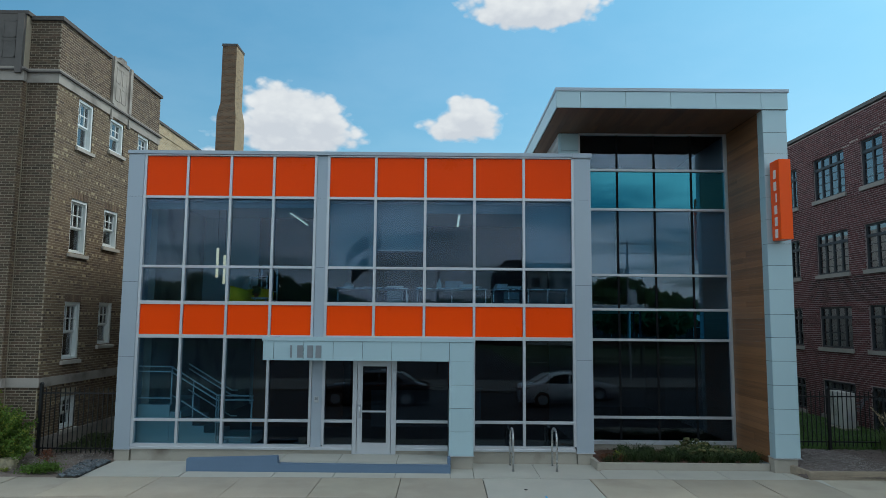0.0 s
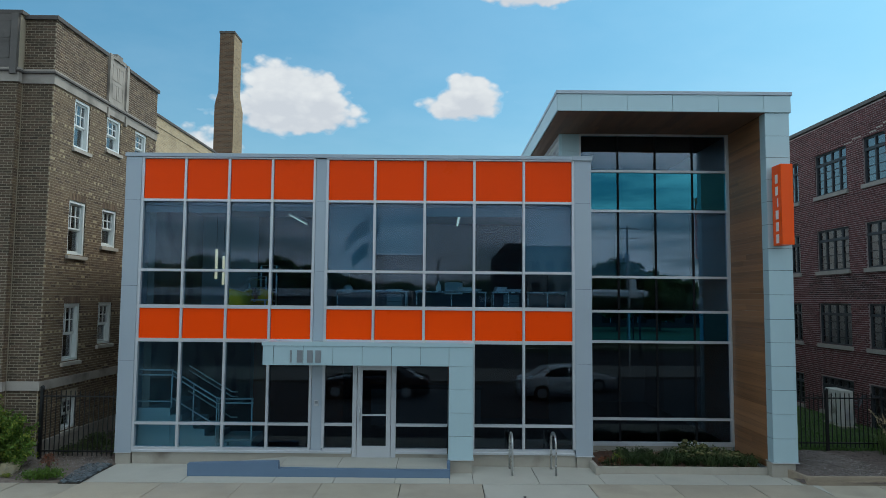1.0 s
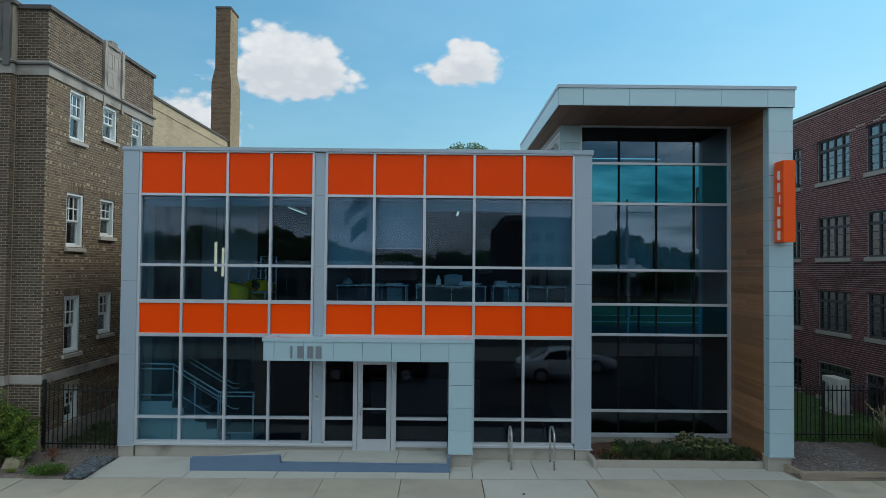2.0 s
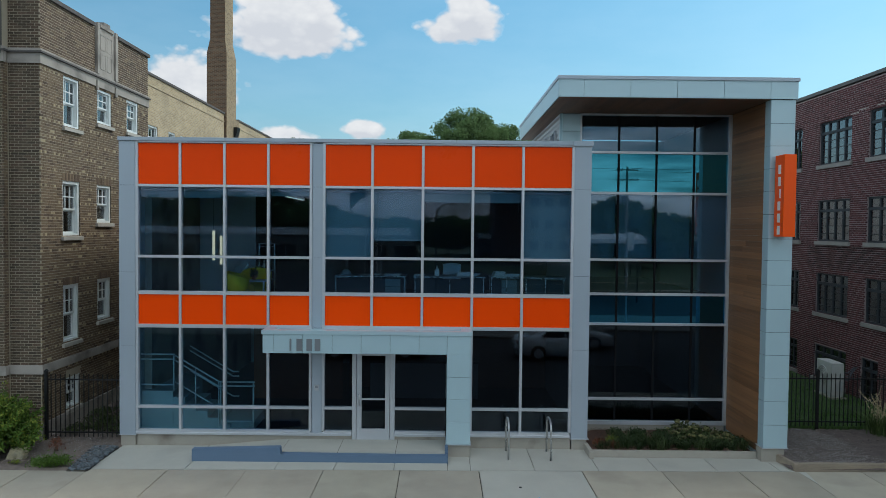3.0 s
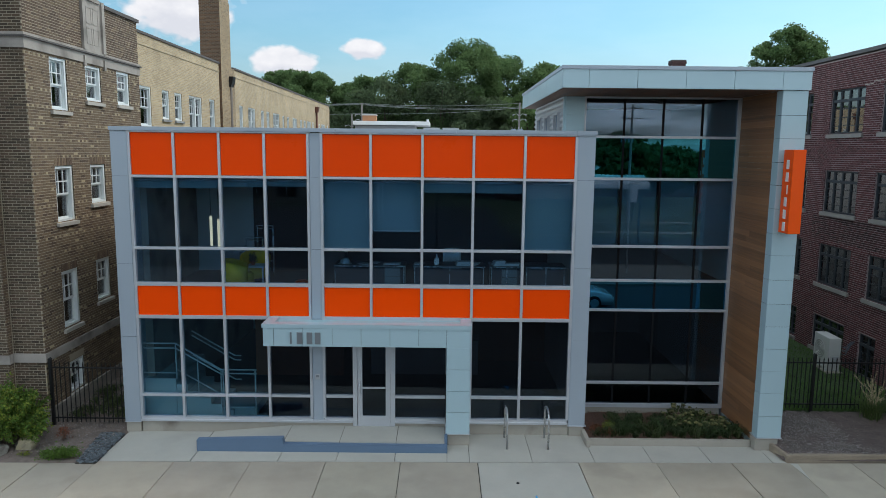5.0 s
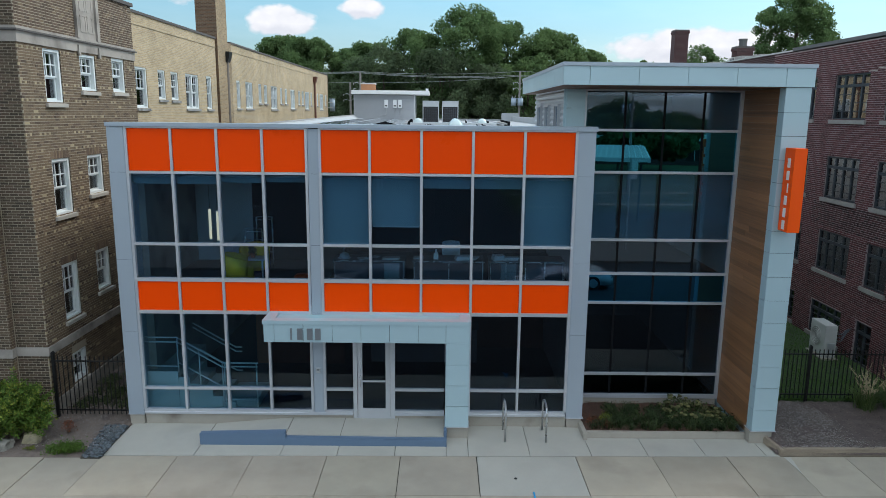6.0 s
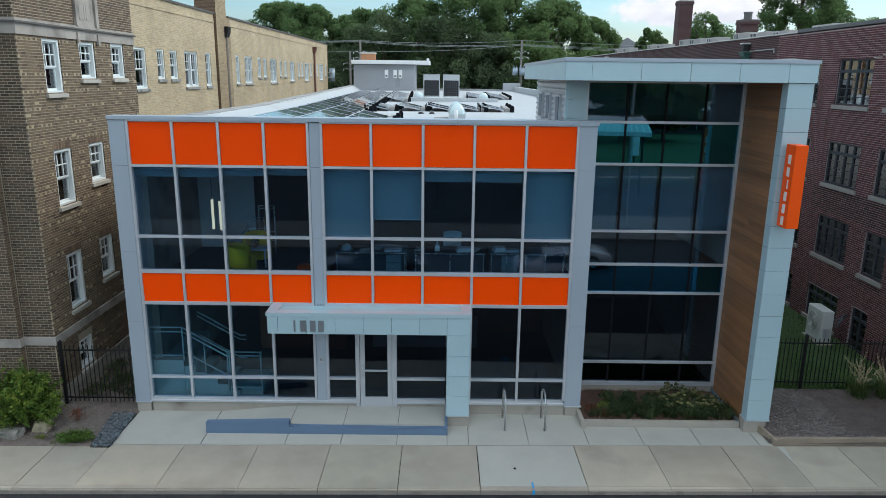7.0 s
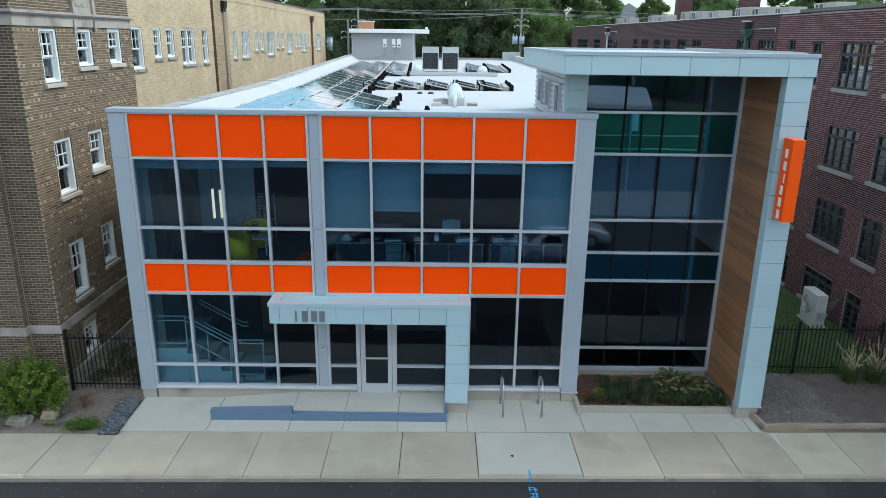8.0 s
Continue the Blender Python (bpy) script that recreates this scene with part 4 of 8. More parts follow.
for xs in (XL, XR):
    for x0, x1 in zip(xs, xs[1:]):
        spandrel(x0, x1, ZL[5], ZL[6])
        spandrel(x0, x1, ZL[2], ZL[3])
        box("panel_backing", (x0, x1, 0.022, 0.05, ZL[5], ZL[6]), DARK_SEAL, office)
        box("panel_backing", (x0, x1, 0.022, 0.05, ZL[2], ZL[3]), DARK_SEAL, office)
        pane(x0, x1, ZL[4], ZL[5], GLASS)
        pane(x0, x1, ZL[3], ZL[4], GLASS)
for x0, x1 in list(zip(XL, XL[1:])) + [(5.24, 5.96), (6.95, 8.22), (8.81, 10.01), (10.01, 11.21)]:
    pane(x0, x1, ZL[1], ZL[2], GLASS_DARK if x0 > 3.8 else GLASS_STAIR)
    pane(x0, x1, ZL[0], ZL[1], GLASS_STAIR if x1 < 4 else GLASS_DARK)

# entrance door
for x0, x1 in ((5.945, 6.045), (6.86, 6.975)):
    bar("door_jamb", x0, x1, 0.20, 2.92, -0.06)
bar("door_head", 6.045, 6.86, 2.34, 2.44, -0.06)
pane(6.03, 6.88, 2.42, 2.9, GLASS_DARK)
door = root("entrance_door", (6.05, 0, 0.2), "closed glazed entrance door in an aluminium frame", "door")
bm = bmesh.new()
pierced(bm, "y", -0.045, 0.01, 6.055, 6.85, 0.21, 2.335, [(6.175, 6.745, 0.46, 2.235)])
part("leaf", bm, ALU, door)
ob = box("pane", (6.165, 6.755, -0.022, -0.014, 0.45, 2.245), GLASS_DARK, door)
ob.visible_shadow = False
bm = bmesh.new()
tube(bm, [(6.125, -0.05, 1.05), (6.125, -0.11, 1.07), (6.125, -0.115, 1.19), (6.125, -0.11, 1.31), (6.125, -0.05, 1.33)], 0.019, 8)
part("pull_handle", bm, STEEL, door, "steel pull handle", True)
box("push_bar", (6.18, 6.74, -0.075, -0.045, 1.165, 1.205), ALU, door)
box("threshold", (5.96, 6.96, -0.05, 0.02, 0.192, 0.21), GALV, door)
# call panel on the middle column
call = root("call_panel", (5.09, -0.04, 1.45), "small grey door call panel on the metal column", "intercom")
box("case", (5.03, 5.14, -0.06, -0.036, 1.38, 1.52), GALV, call, bevel=0.005)
box("keypad", (5.05, 5.12, -0.064, -0.059, 1.44, 1.50), NUMBER_GREY, call)

# entrance canopy and its leg
CY = -0.72
for a, b in zip([3.95, 4.20, 4.88, 5.56, 6.23, 6.90, 7.57, 8.22], [4.20, 4.88, 5.56, 6.23, 6.90, 7.57, 8.22, 8.78]):
    box("canopy_panel", (a + 0.004, b - 0.004, CY, CY + 0.03, 2.40, 2.835), PANEL, office, bevel=0.003)
zs = [0.30, 0.83, 1.35, 1.87, 2.40]
for a, b in zip(zs, zs[1:]):
    box("leg_panel", (8.224, 8.776, CY, CY + 0.03, a + 0.004, b - 0.004), PANEL, office, bevel=0.003)
    box("leg_panel", (8.221, 8.251, CY + 0.03, -0.06, a + 0.004, b - 0.004), PANEL, office)
    box("leg_panel", (8.749, 8.779, CY + 0.03, -0.06, a + 0.004, b - 0.004), PANEL, office)
box("canopy_core", (8.26, 8.74, CY + 0.02, -0.06, 0.305, 2.45), DARK_SEAL, office)
box("drip_plate", (8.20, 8.80, CY - 0.012, -0.06, 0.288, 0.301), ALU, office)
box("leg_foot", (8.27, 8.77, CY + 0.06, -0.05, -0.05, 0.288), CONCRETE, office)
box("canopy_panel", (3.953, 3.983, CY + 0.03, -0.06, 2.40, 2.835), PANEL, office)
box("canopy_panel", (8.747, 8.777, CY + 0.03, -0.06, 2.404, 2.835), PANEL, office)
box("canopy_core", (3.99, 8.74, CY + 0.02, -0.06, 2.43, 2.845), DARK_SEAL, office)
box("canopy_soffit", (3.985, 8.745, CY + 0.03, -0.06, 2.405, 2.43), PANEL, office)
bm = bmesh.new()
for d in ((3.93, 8.80, CY - 0.02, CY + 0.20), (3.93, 4.18, CY + 0.20, -0.055), (8.55, 8.80, CY + 0.20, -0.055)):
    bx(bm, *d, 2.84, 2.93)
part("canopy_coping", bm, PANEL, office)
box("canopy_gutter", (4.18, 8.55, CY + 0.20, -0.055, 2.845, 2.875), CANOPY_TOP, office)
# characters on the canopy
number = root("house_number", (4.8, CY, 2.6), "dark brushed-metal characters standing on the pale canopy", "number sign")
for x in (4.58, 4.74, 4.97, 5.16):
    box("bar", (x, x + (0.04 if x in (4.58,) else 0.13), CY - 0.022, CY, 2.46, 2.74), NUMBER_GREY, number, bevel=0.004)

# roof-edge coping over the front
for a, b in ((0.33, 2.9), (2.9, 5.6), (5.6, 8.4), (8.4, 11.20)):
    box("coping", (a + 0.002, b - 0.002, -0.105, 0.34, 7.335, 7.425), PANEL_COOL, office, bevel=0.006)
box("coping", (11.19, 11.665, -0.125, 0.34, 7.315, 7.43), PANEL_COOL, office, bevel=0.006)

# walls, floors and roof of the long block behind the front
ROOF_Z = 6.90
bm = bmesh.new()
prism(bm, [(0.42, 0.34), (0.60, 12.2), (-1.50, 60.5), (15.9, 60.5), (15.9, 6.9), (11.2, 6.9), (11.2, 0.34)], "z", 6.45, ROOF_Z)
part("roof_deck", bm, ROOF_WHITE, office, "white membrane roof with scuffs")
bm = bmesh.new()
line = [(0.42, 0.45, 7.20), (0.58, 12.2, 7.20), (-1.53, 60.6, 7.41)]
for (xa, ya, za), (xb, yb, zb) in zip(line, line[1:]):
    q = [(xa, ya, -0.2), (xa + 0.5, ya, -0.2), (xb + 0.5, yb, -0.2), (xb, yb, -0.2), (xa, ya, za - 0.05), (xa + 0.5, ya, za - 0.05), (xb + 0.5, yb, zb - 0.05), (xb, yb, zb - 0.05)]
    v = [bm.verts.new(p) for p in q]
    for f in ((0, 3, 2, 1), (4, 5, 6, 7), (0, 1, 5, 4), (1, 2, 6, 5), (2, 3, 7, 6), (3, 0, 4, 7)):
        bm.faces.new([v[i] for i in f])
part("side_wall", bm, STONE, office)
for (xa, ya, za), (xb, yb, zb) in zip(line, line[1:]):
    n = max(1, int((yb - ya) / 2.4))
    for i in range(n):
        s, t = i / n, (i + 1) / n
        bm = bmesh.new()
        pts = []
        for w in (s, t - 0.004):
            x, y, z = xa + (xb - xa) * w, ya + (yb - ya) * w, za + (zb - za) * w
            pts += [(x - 0.04, y, z - 0.048), (x + 0.44, y, z - 0.048), (x + 0.44, y, z + 0.004), (x - 0.04, y, z + 0.02)]
        v = [bm.verts.new(p) for p in pts]
        for f in ((0, 1, 2, 3), (7, 6, 5, 4), (0, 4, 5, 1), (1, 5, 6, 2), (2, 6, 7, 3), (3, 7, 4, 0)):
            bm.faces.new([v[k] for k in f])
        part("coping_stone", bm, COPING, office)
    bm = bmesh.new()
    v = [bm.verts.new(p) for p in ((xa + 0.44, ya, za - 0.02), (xb + 0.44, yb, zb - 0.02), (xb + 1.15, yb, ROOF_Z + 0.01), (xa + 1.15, ya, ROOF_Z + 0.01), (xa + 0.44, ya, ROOF_Z - 0.1), (xb + 0.44, yb, ROOF_Z - 0.1))]
    bm.faces.new((v[0], v[1], v[2], v[3]))
    bm.faces.new((v[0], v[4], v[5], v[1]))
    bm.faces.new((v[4], v[3], v[2], v[5]))
    bm.faces.new((v[0], v[3], v[4]))
    bm.faces.new((v[1], v[5], v[2]))
    part("roof_upstand", bm, ROOF_WHITE, office)
box("roof_upstand", (0.9, 11.1, 0.34, 0.46, ROOF_Z, 7.30), ROOF_WHITE, office)
box("rear_parapet", (-1.5, 16.0, 60.5, 60.9, -0.2, 7.05), ROOF_WHITE, office)
box("rear_coping", (-1.6, 16.1, 60.45, 60.95, 7.05, 7.11), COPING, office)
box("rear_upstand", (14.5, 16.3, 59.7, 60.45, 6.8, 7.75), ROOF_WHITE, office, bevel=0.02)
box("rear_parapet", (15.6, 16.0, 7.0, 60.5, -0.2, 7.4), ROOF_WHITE, office)

# ---------------------------------------------------------------- glazed tower on the right
TY = 1.33
TX = [11.66, 12.64, 13.62, 14.60, 15.54]
TZ = [0.30, 0.92, 2.88, 3.66, 4.55, 6.28, 7.33, 8.31]
for z in TZ[1:-1]:
    box("transom", (11.55, 15.49, TY - 0.05, TY + 0.09, z - 0.032, z + 0.032), ALU, office, bevel=0.004)
box("transom", (11.0, 15.49, TY - 0.07, TY + 0.09, 0.25, 0.345), ALU, office, bevel=0.004)
box("transom", (11.66, 15.49, TY - 0.05, TY + 0.09, 8.28, 8.325), ALU, office, bevel=0.004)
box("mullion", (15.47, 15.54, TY - 0.07, TY + 0.09, 0.25, 8.32), ALU, office, bevel=0.004)
box("mullion", (11.62, 11.665, TY - 0.05, TY + 0.09, 0.25, 8.32), ALU, office, bevel=0.004)
tower_glass = {0: GLASS_DARK, 1: GLASS_DARK, 2: GLASS_NAVY, 3: GLASS_TOWER, 4: GLASS_TOWER, 5: GLASS_TEAL, 6: GLASS_TOWER}
for k, (za, zb) in enumerate(zip(TZ, TZ[1:])):
    for xa, xb in zip(TX, TX[1:]):
        pane(xa, xb, za, zb, tower_glass[k], TY + 0.01)
for x in TX[1:4]:
    for za, zb in zip(TZ, TZ[1:]):
        box("glass_joint", (x - 0.026, x + 0.026, TY - 0.006, TY + 0.03, za + 0.03, zb - 0.03), DARK_SEAL, office)
for k in (2, 5):
    box("spandrel_back", (11.66, 15.46, TY + 0.10, TY + 0.14, TZ[k], TZ[k + 1]), DARK_SEAL, office)
box("plinth", (11.64, 15.5, TY - 0.03, TY + 0.3, -0.1, 0.25), CONCRETE, office)

# right wall: cedar inside, metal outside, and the pier that carries the roof
r2 = np.random.default_rng(31)
z = 0.16
while z < 8.31:
    h = 0.137
    cuts = [-0.55, 1.26] if r2.random() < 0.8 else [-0.55, r2.uniform(0.0, 0.8), 1.26]
    for ya, yb in zip(cuts, cuts[1:]):
        bm = bmesh.new()
        bx(bm, 15.543 - r2.uniform(0, 0.003), 15.57, ya + 0.001, yb - 0.001, z + 0.002, min(z + h, 8.32))
        part("cedar_board", bm, WOOD, office)
    z += h
box("pier_wall", (15.57, 16.05, -0.52, 7.0, -0.1, 8.33), PANEL, office)
zs = [0.33, 0.86, 1.41, 1.94, 2.48, 3.01, 3.54, 4.10, 4.66, 5.16, 5.72, 6.25, 6.76, 7.28, 7.79, 8.33]
for a, b in zip(zs, zs[1:]):
    bm = bmesh.new()
    bx(bm, 15.535, 16.095, -0.845, -0.555, a + 0.004, b - 0.004)
    bmesh.ops.bevel(bm, geom=[e for e in bm.edges if abs(e.verts[0].co.z - e.verts[1].co.z) > 0.1], offset=0.006, segments=2, affect="EDGES")
    part("pier_panel", bm, PANEL, office)
box("pier_core", (15.55, 16.08, -0.83, -0.53, 0.32, 8.33), DARK_SEAL, office)
box("drip_plate", (15.51, 16.12, -0.865, -0.5, 0.315, 0.33), ALU, office)
box("leg_foot", (15.52, 16.05, -0.80, -0.52, -0.1, 0.315), CONCRETE, office)

# roof slab with metal fascia, cedar soffit
FZ0, FZ1 = 8.335, 8.735
fx = [10.69, 11.26, 12.32, 13.38, 14.44, 15.50, 16.13]
for a, b in zip(fx, fx[1:]):
    box("fascia_panel", (a + 0.004, b - 0.004, -0.885, -0.855, FZ0, FZ1), PANEL, office, bevel=0.003)
fy = [-0.85, 0.35, 1.55, 2.85, 4.15, 5.5, 6.85]
for a, b in zip(fy, fy[1:]):
    box("fascia_panel", (10.685, 10.715, a + 0.004, b - 0.004, FZ0, FZ1), PANEL, office, bevel=0.003)
    box("fascia_panel", (16.105, 16.135, a + 0.004, b - 0.004, FZ0, FZ1), PANEL, office, bevel=0.003)
box("fascia_core", (10.72, 16.10, -0.85, 6.84, FZ0 + 0.025, FZ1), DARK_SEAL, office)
for d in ((10.665, 16.155, -0.91, -0.60), (10.665, 10.97, -0.60, 6.88), (15.85, 16.155, -0.60, 6.88), (10.97, 15.85, 6.6, 6.88)):
    box("roof_coping", (*d, 8.735, 8.815), PANEL_COOL, office, bevel=0.004)
box("roof_deck", (10.97, 15.85, -0.6, 6.6, 8.735, 8.76), ROOF_WHITE, office)
bm = bmesh.new()
prism(bm, [(15.78, 8.735), (15.78, 8.86), (16.10, 8.835), (16.10, 8.735)], "y", -0.4, 6.7)
part("roof_upstand", bm, ROOF_WHITE, office)
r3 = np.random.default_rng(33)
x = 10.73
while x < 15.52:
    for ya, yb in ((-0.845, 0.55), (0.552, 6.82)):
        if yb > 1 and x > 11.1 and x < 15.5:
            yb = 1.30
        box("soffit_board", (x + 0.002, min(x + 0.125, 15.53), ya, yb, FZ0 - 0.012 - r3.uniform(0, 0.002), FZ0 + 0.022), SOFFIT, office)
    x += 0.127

# corner panel and corrugated flank with louvres
for a, b in ((6.92, 7.40), (7.40, 7.86), (7.86, 8.32)):
    box("corner_panel", (11.16, 11.62, TY - 0.03, TY + 0.05, a + 0.004, b - 0.004), PANEL, office, bevel=0.003)
LV = [(1.98, 2.65), (3.68, 4.36), (5.20, 5.92)]
bm = bmesh.new()
z = 6.92
prof = []
while z < 8.32:
    prof += [(11.15, z), (11.118, z + 0.035), (11.118, z + 0.085), (11.15, z + 0.12)]
    z += 0.155
for ya, yb in zip([1.38, 2.65, 4.36, 5.92], [1.98, 3.68, 5.20, 7.0]):
    for (xa, za), (xb, zb) in zip(prof, prof[1:]):
        v = [bm.verts.new(p) for p in ((xa, ya, za), (xa, yb, za), (xb, yb, zb), (xb, ya, zb))]
        bm.faces.new(v)
for ya, yb in LV:
    for lo, hi in ((6.90, 7.24), (7.90, 8.40)):
        for (xa, za), (xb, zb) in zip(prof, prof[1:]):
            if za >= lo and zb <= hi:
                v = [bm.verts.new(p) for p in ((xa, ya, za), (xa, yb, za), (xb, yb, zb), (xb, ya, zb))]
                bm.faces.new(v)
part("corrugated_cladding", bm, CORRUGATED, office, "grey corrugated steel cladding")
box("flank_trim", (11.10, 11.168, 1.352, 1.40, 6.92, 8.33), PANEL, office)
box("flank_wall", (11.17, 11.30, 1.40, 7.0, 6.6, 8.33), DARK_SEAL, office)
for ya, yb in LV:
    bm = bmesh.new()
    frame_ring(bm, "x", 11.05, 11.17, ya, yb, 7.19, 7.96, 0.05)
    win = part("window", bm, CORRUGATED, office, "narrow dark window in the corrugated flank")
    box("pane", (11.12, 11.13, ya + 0.04, yb - 0.04, 7.23, 7.92), GLASS_DARK, win)
box("rear_wall_tower", (11.17, 16.0, 6.85, 7.0, 6.6, 8.33), PANEL, office)

# ---------------------------------------------------------------- blade sign on the pier
sign = root("blade_sign", (15.76, -1.1, 5.2), "orange projecting blade sign with pale raised characters", "sign")
box("sign_box", (15.63, 15.90, -1.335, -0.905, 5.215, 7.04), SIGN_ORANGE, sign, bevel=0.006)
for k in range(6):
    zt = 6.82 - k * 0.272
    box("bar", (15.618, 15.632, -1.185, -1.07 if k != 2 else -1.145, zt - 0.20, zt), SIGN_WHITE, sign, bevel=0.003)
for zz in (5.6, 6.6):
    box("bracket", (15.70, 15.83, -0.91, -0.84, zz, zz + 0.08), GALV, sign)


# ================================================================ inside the office
def structure_box(name, dims, mt, label, cat):
    return tagged(box(name, dims, mt), label, cat, kind="structure")


bm = bmesh.new()
bx(bm, 0.45, 11.5, 0.12, 9.0, 0.10, 0.27)
bx(bm, 11.5, 15.5, 1.45, 9.0, 0.10, 0.27)
tagged(part("floor_ground", bm, CARPET), "dark grey carpet floor of the ground storey", "floor", kind="structure")
bm = bmesh.new()
bx(bm, 5.0, 11.5, 0.10, 9.0, 3.21, 3.40)
bx(bm, 0.45, 5.0, 0.10, 4.0, 3.21, 3.40)
bx(bm, 0.45, 1.0, 4.0, 9.0, 3.21, 3.40)
tagged(part("floor_upper", bm, CARPET), "dark carpeted upper floor slab with a stair opening", "floor", kind="structure")
structure_box("ceiling_ground", (0.45, 11.5, 0.10, 4.0, 2.98, 3.2), CEIL, "pale tiled ceiling over the ground storey", "ceiling")
structure_box("ceiling_upper", (0.45, 11.5, 0.10, 9.0, 6.33, 6.44), CEIL, "pale ceiling over the upper storey", "ceiling")
structure_box("wall_rear", (0.62, 15.5, 9.0, 9.15, 0.1, 6.40), PLASTER, "plain pale rear wall of the offices", "wall")
structure_box("wall_lobby", (2.6, 5.2, 3.6, 3.75, 0.27, 2.98), RUSSET_WALL, "dark russet wall behind the stair", "wall")
structure_box("wall_party", (0.63, 0.755, 0.20, 9.0, 3.5, 6.33), PLASTER, "pale side wall of the upper lounge", "wall")
structure_box("wall_middle", (5.02, 5.14, 0.45, 4.5, 3.40, 6.33), PLASTER, "pale partition beside the open-plan desks", "wall")
# Desk black on this wall stands for the dim depth of the office
structure_box("wall_office", (5.14, 11.4, 5.2, 5.3, 3.40, 6.33), DESK, "partition behind the desks, coloured dark for the dim depth", "wall")
structure_box("wall_tower", (11.42, 11.55, 0.46, 6.8, 0.1, 6.4), PLASTER, "pale wall between offices and tower", "wall")
structure_box("floor_tower", (11.55, 15.5, 1.5, 9.0, 3.2, 3.6), CARPET, "upper floor slab in the glazed tower", "floor")
structure_box("ceiling_tower", (11.55, 15.5, 1.5, 9.0, 6.4, 7.25), CEIL, "dropped ceiling in the glazed tower", "ceiling")
structure_box("wall_side", (0.50, 0.62, 0.5, 9.0, -0.1, 6.4), PLASTER, "pale side wall of the stair hall", "wall")

# stair behind the first bays
stair = root("staircase", (1.6, 1.2, 0.27), "pale concrete stair with steel railings behind the glass", "staircase")
box("landing", (0.63, 1.50, 0.28, 2.4, 0.27, 1.26), TREAD, stair)
for k in range(5):
    box("step", (1.50 + 0.28 * k, 1.78 + 0.28 * k, 0.30, 1.45, 0.27, 1.26 - 0.165 * (k + 1)), TREAD, stair)


def rail(pts, r=0.021):
    bm = bmesh.new()
    tube(bm, pts, r, 8)
    part("rail", bm, RAIL, stair, "brushed steel rail", True)


for z in (1.42, 2.05, 2.17):
    rail([(0.66, 0.24, z), (1.56, 0.24, z)], 0.019)
for x in (0.70, 1.54):
    rail([(x, 0.24, 1.26), (x, 0.24, 2.17)], 0.019)
for dz in (0.90, 0.78, 0.25):
    for y in (0.30, 1.48):
        rail([(1.50, y, 1.26 + dz), (2.62, y, 0.60 + dz), (2.78, y, 0.60 + dz)], 0.019)
for x, z0, z1 in ((2.62, 0.27, 1.5), (2.05, 0.9, 1.83)):
    rail([(x, 0.30, z0), (x, 0.30, z1)], 0.019)
for z in (0.50, 1.38, 1.48):
    rail([(2.62, 0.34, z), (3.50, 0.34, z)], 0.019)
for x in (2.66, 3.46):
    rail([(x, 0.34, 0.27), (x, 0.34, 1.48)], 0.021)
box("low_wall", (2.66, 3.45, 0.42, 1.5, 0.27, 0.50), TREAD, stair)
# railing round the stair opening upstairs
gal = root("gallery_railing", (3.1, 2.6, 3.40), "dark steel railing round the upper stair opening", "railing")
for dz in (0.0, -0.07, -0.30, -0.53, -0.76):
    bm = bmesh.new()
    tube(bm, [(1.95, 2.6, 3.90 + dz), (2.68, 2.6, 4.52 + dz), (3.15, 2.6, 4.52 + dz)], 0.015, 6)
    part("rail", bm, STEEL, gal, smooth=True)
for z in (4.84, 4.76, 4.1, 3.85):
    bm = bmesh.new()
    tube(bm, [(2.97, 2.75, z), (3.40, 2.75, z)], 0.015, 6)
    part("rail", bm, STEEL, gal, smooth=True)
for x, zt, y in ((2.97, 4.84, 2.75), (3.40, 4.84, 2.75), (2.68, 4.52, 2.6), (3.15, 4.52, 2.6), (2.3, 4.2, 2.6)):
    box("post", (x - 0.018, x + 0.018, y - 0.018, y + 0.018, 3.40, zt), STEEL, gal)
structure_box("wall_stairhead", (0.757, 2.596, 3.75, 3.85, 3.40, 6.33), PLASTER, "pale painted wall behind the lounge seats", "wall")
# Added sheet, no known wall: its black replaces the lounge's unlit depth
structure_box("wall_lounge", (2.60, 5.02, 3.75, 3.85, 3.40, 6.33), BLACKOUT, "near-black sheet added for the unlit depth of the lounge", "wall")
pouf = root("floor_pouf", (4.58, 0.9, 3.40), "low round orange-red floor pouf in the lounge", "pouf")
bm = bmesh.new()
bmesh.ops.create_cone(bm, cap_ends=True, segments=20, radius1=0.20, radius2=0.19, depth=0.24)
for v in bm.verts:
    v.co += Vector((4.55, 0.95, 3.525))
bmesh.ops.bevel(bm, geom=bm.edges[:], offset=0.03, segments=2, affect="EDGES")
part("cushion", bm, ORANGE, pouf, smooth=True)

# plain bars where raised lettering stands on the side wall
mark = root("wall_sign", (0.757, 1.8, 5.2), "dark grey raised characters on the pale lounge wall", "sign")
for ya, yb, za, zb in ((1.00, 1.28, 5.06, 5.46), (1.40, 1.78, 5.06, 5.46), (1.90, 2.24, 5.06, 5.46), (2.34, 2.46, 5.06, 5.46)):
    box("character_bar", (0.757, 0.772, ya, yb, za, zb), DESK, mark, bevel=0.003)
box("motto_bar", (0.757, 0.764, 1.02, 2.44, 4.93, 4.98), DESK, mark)

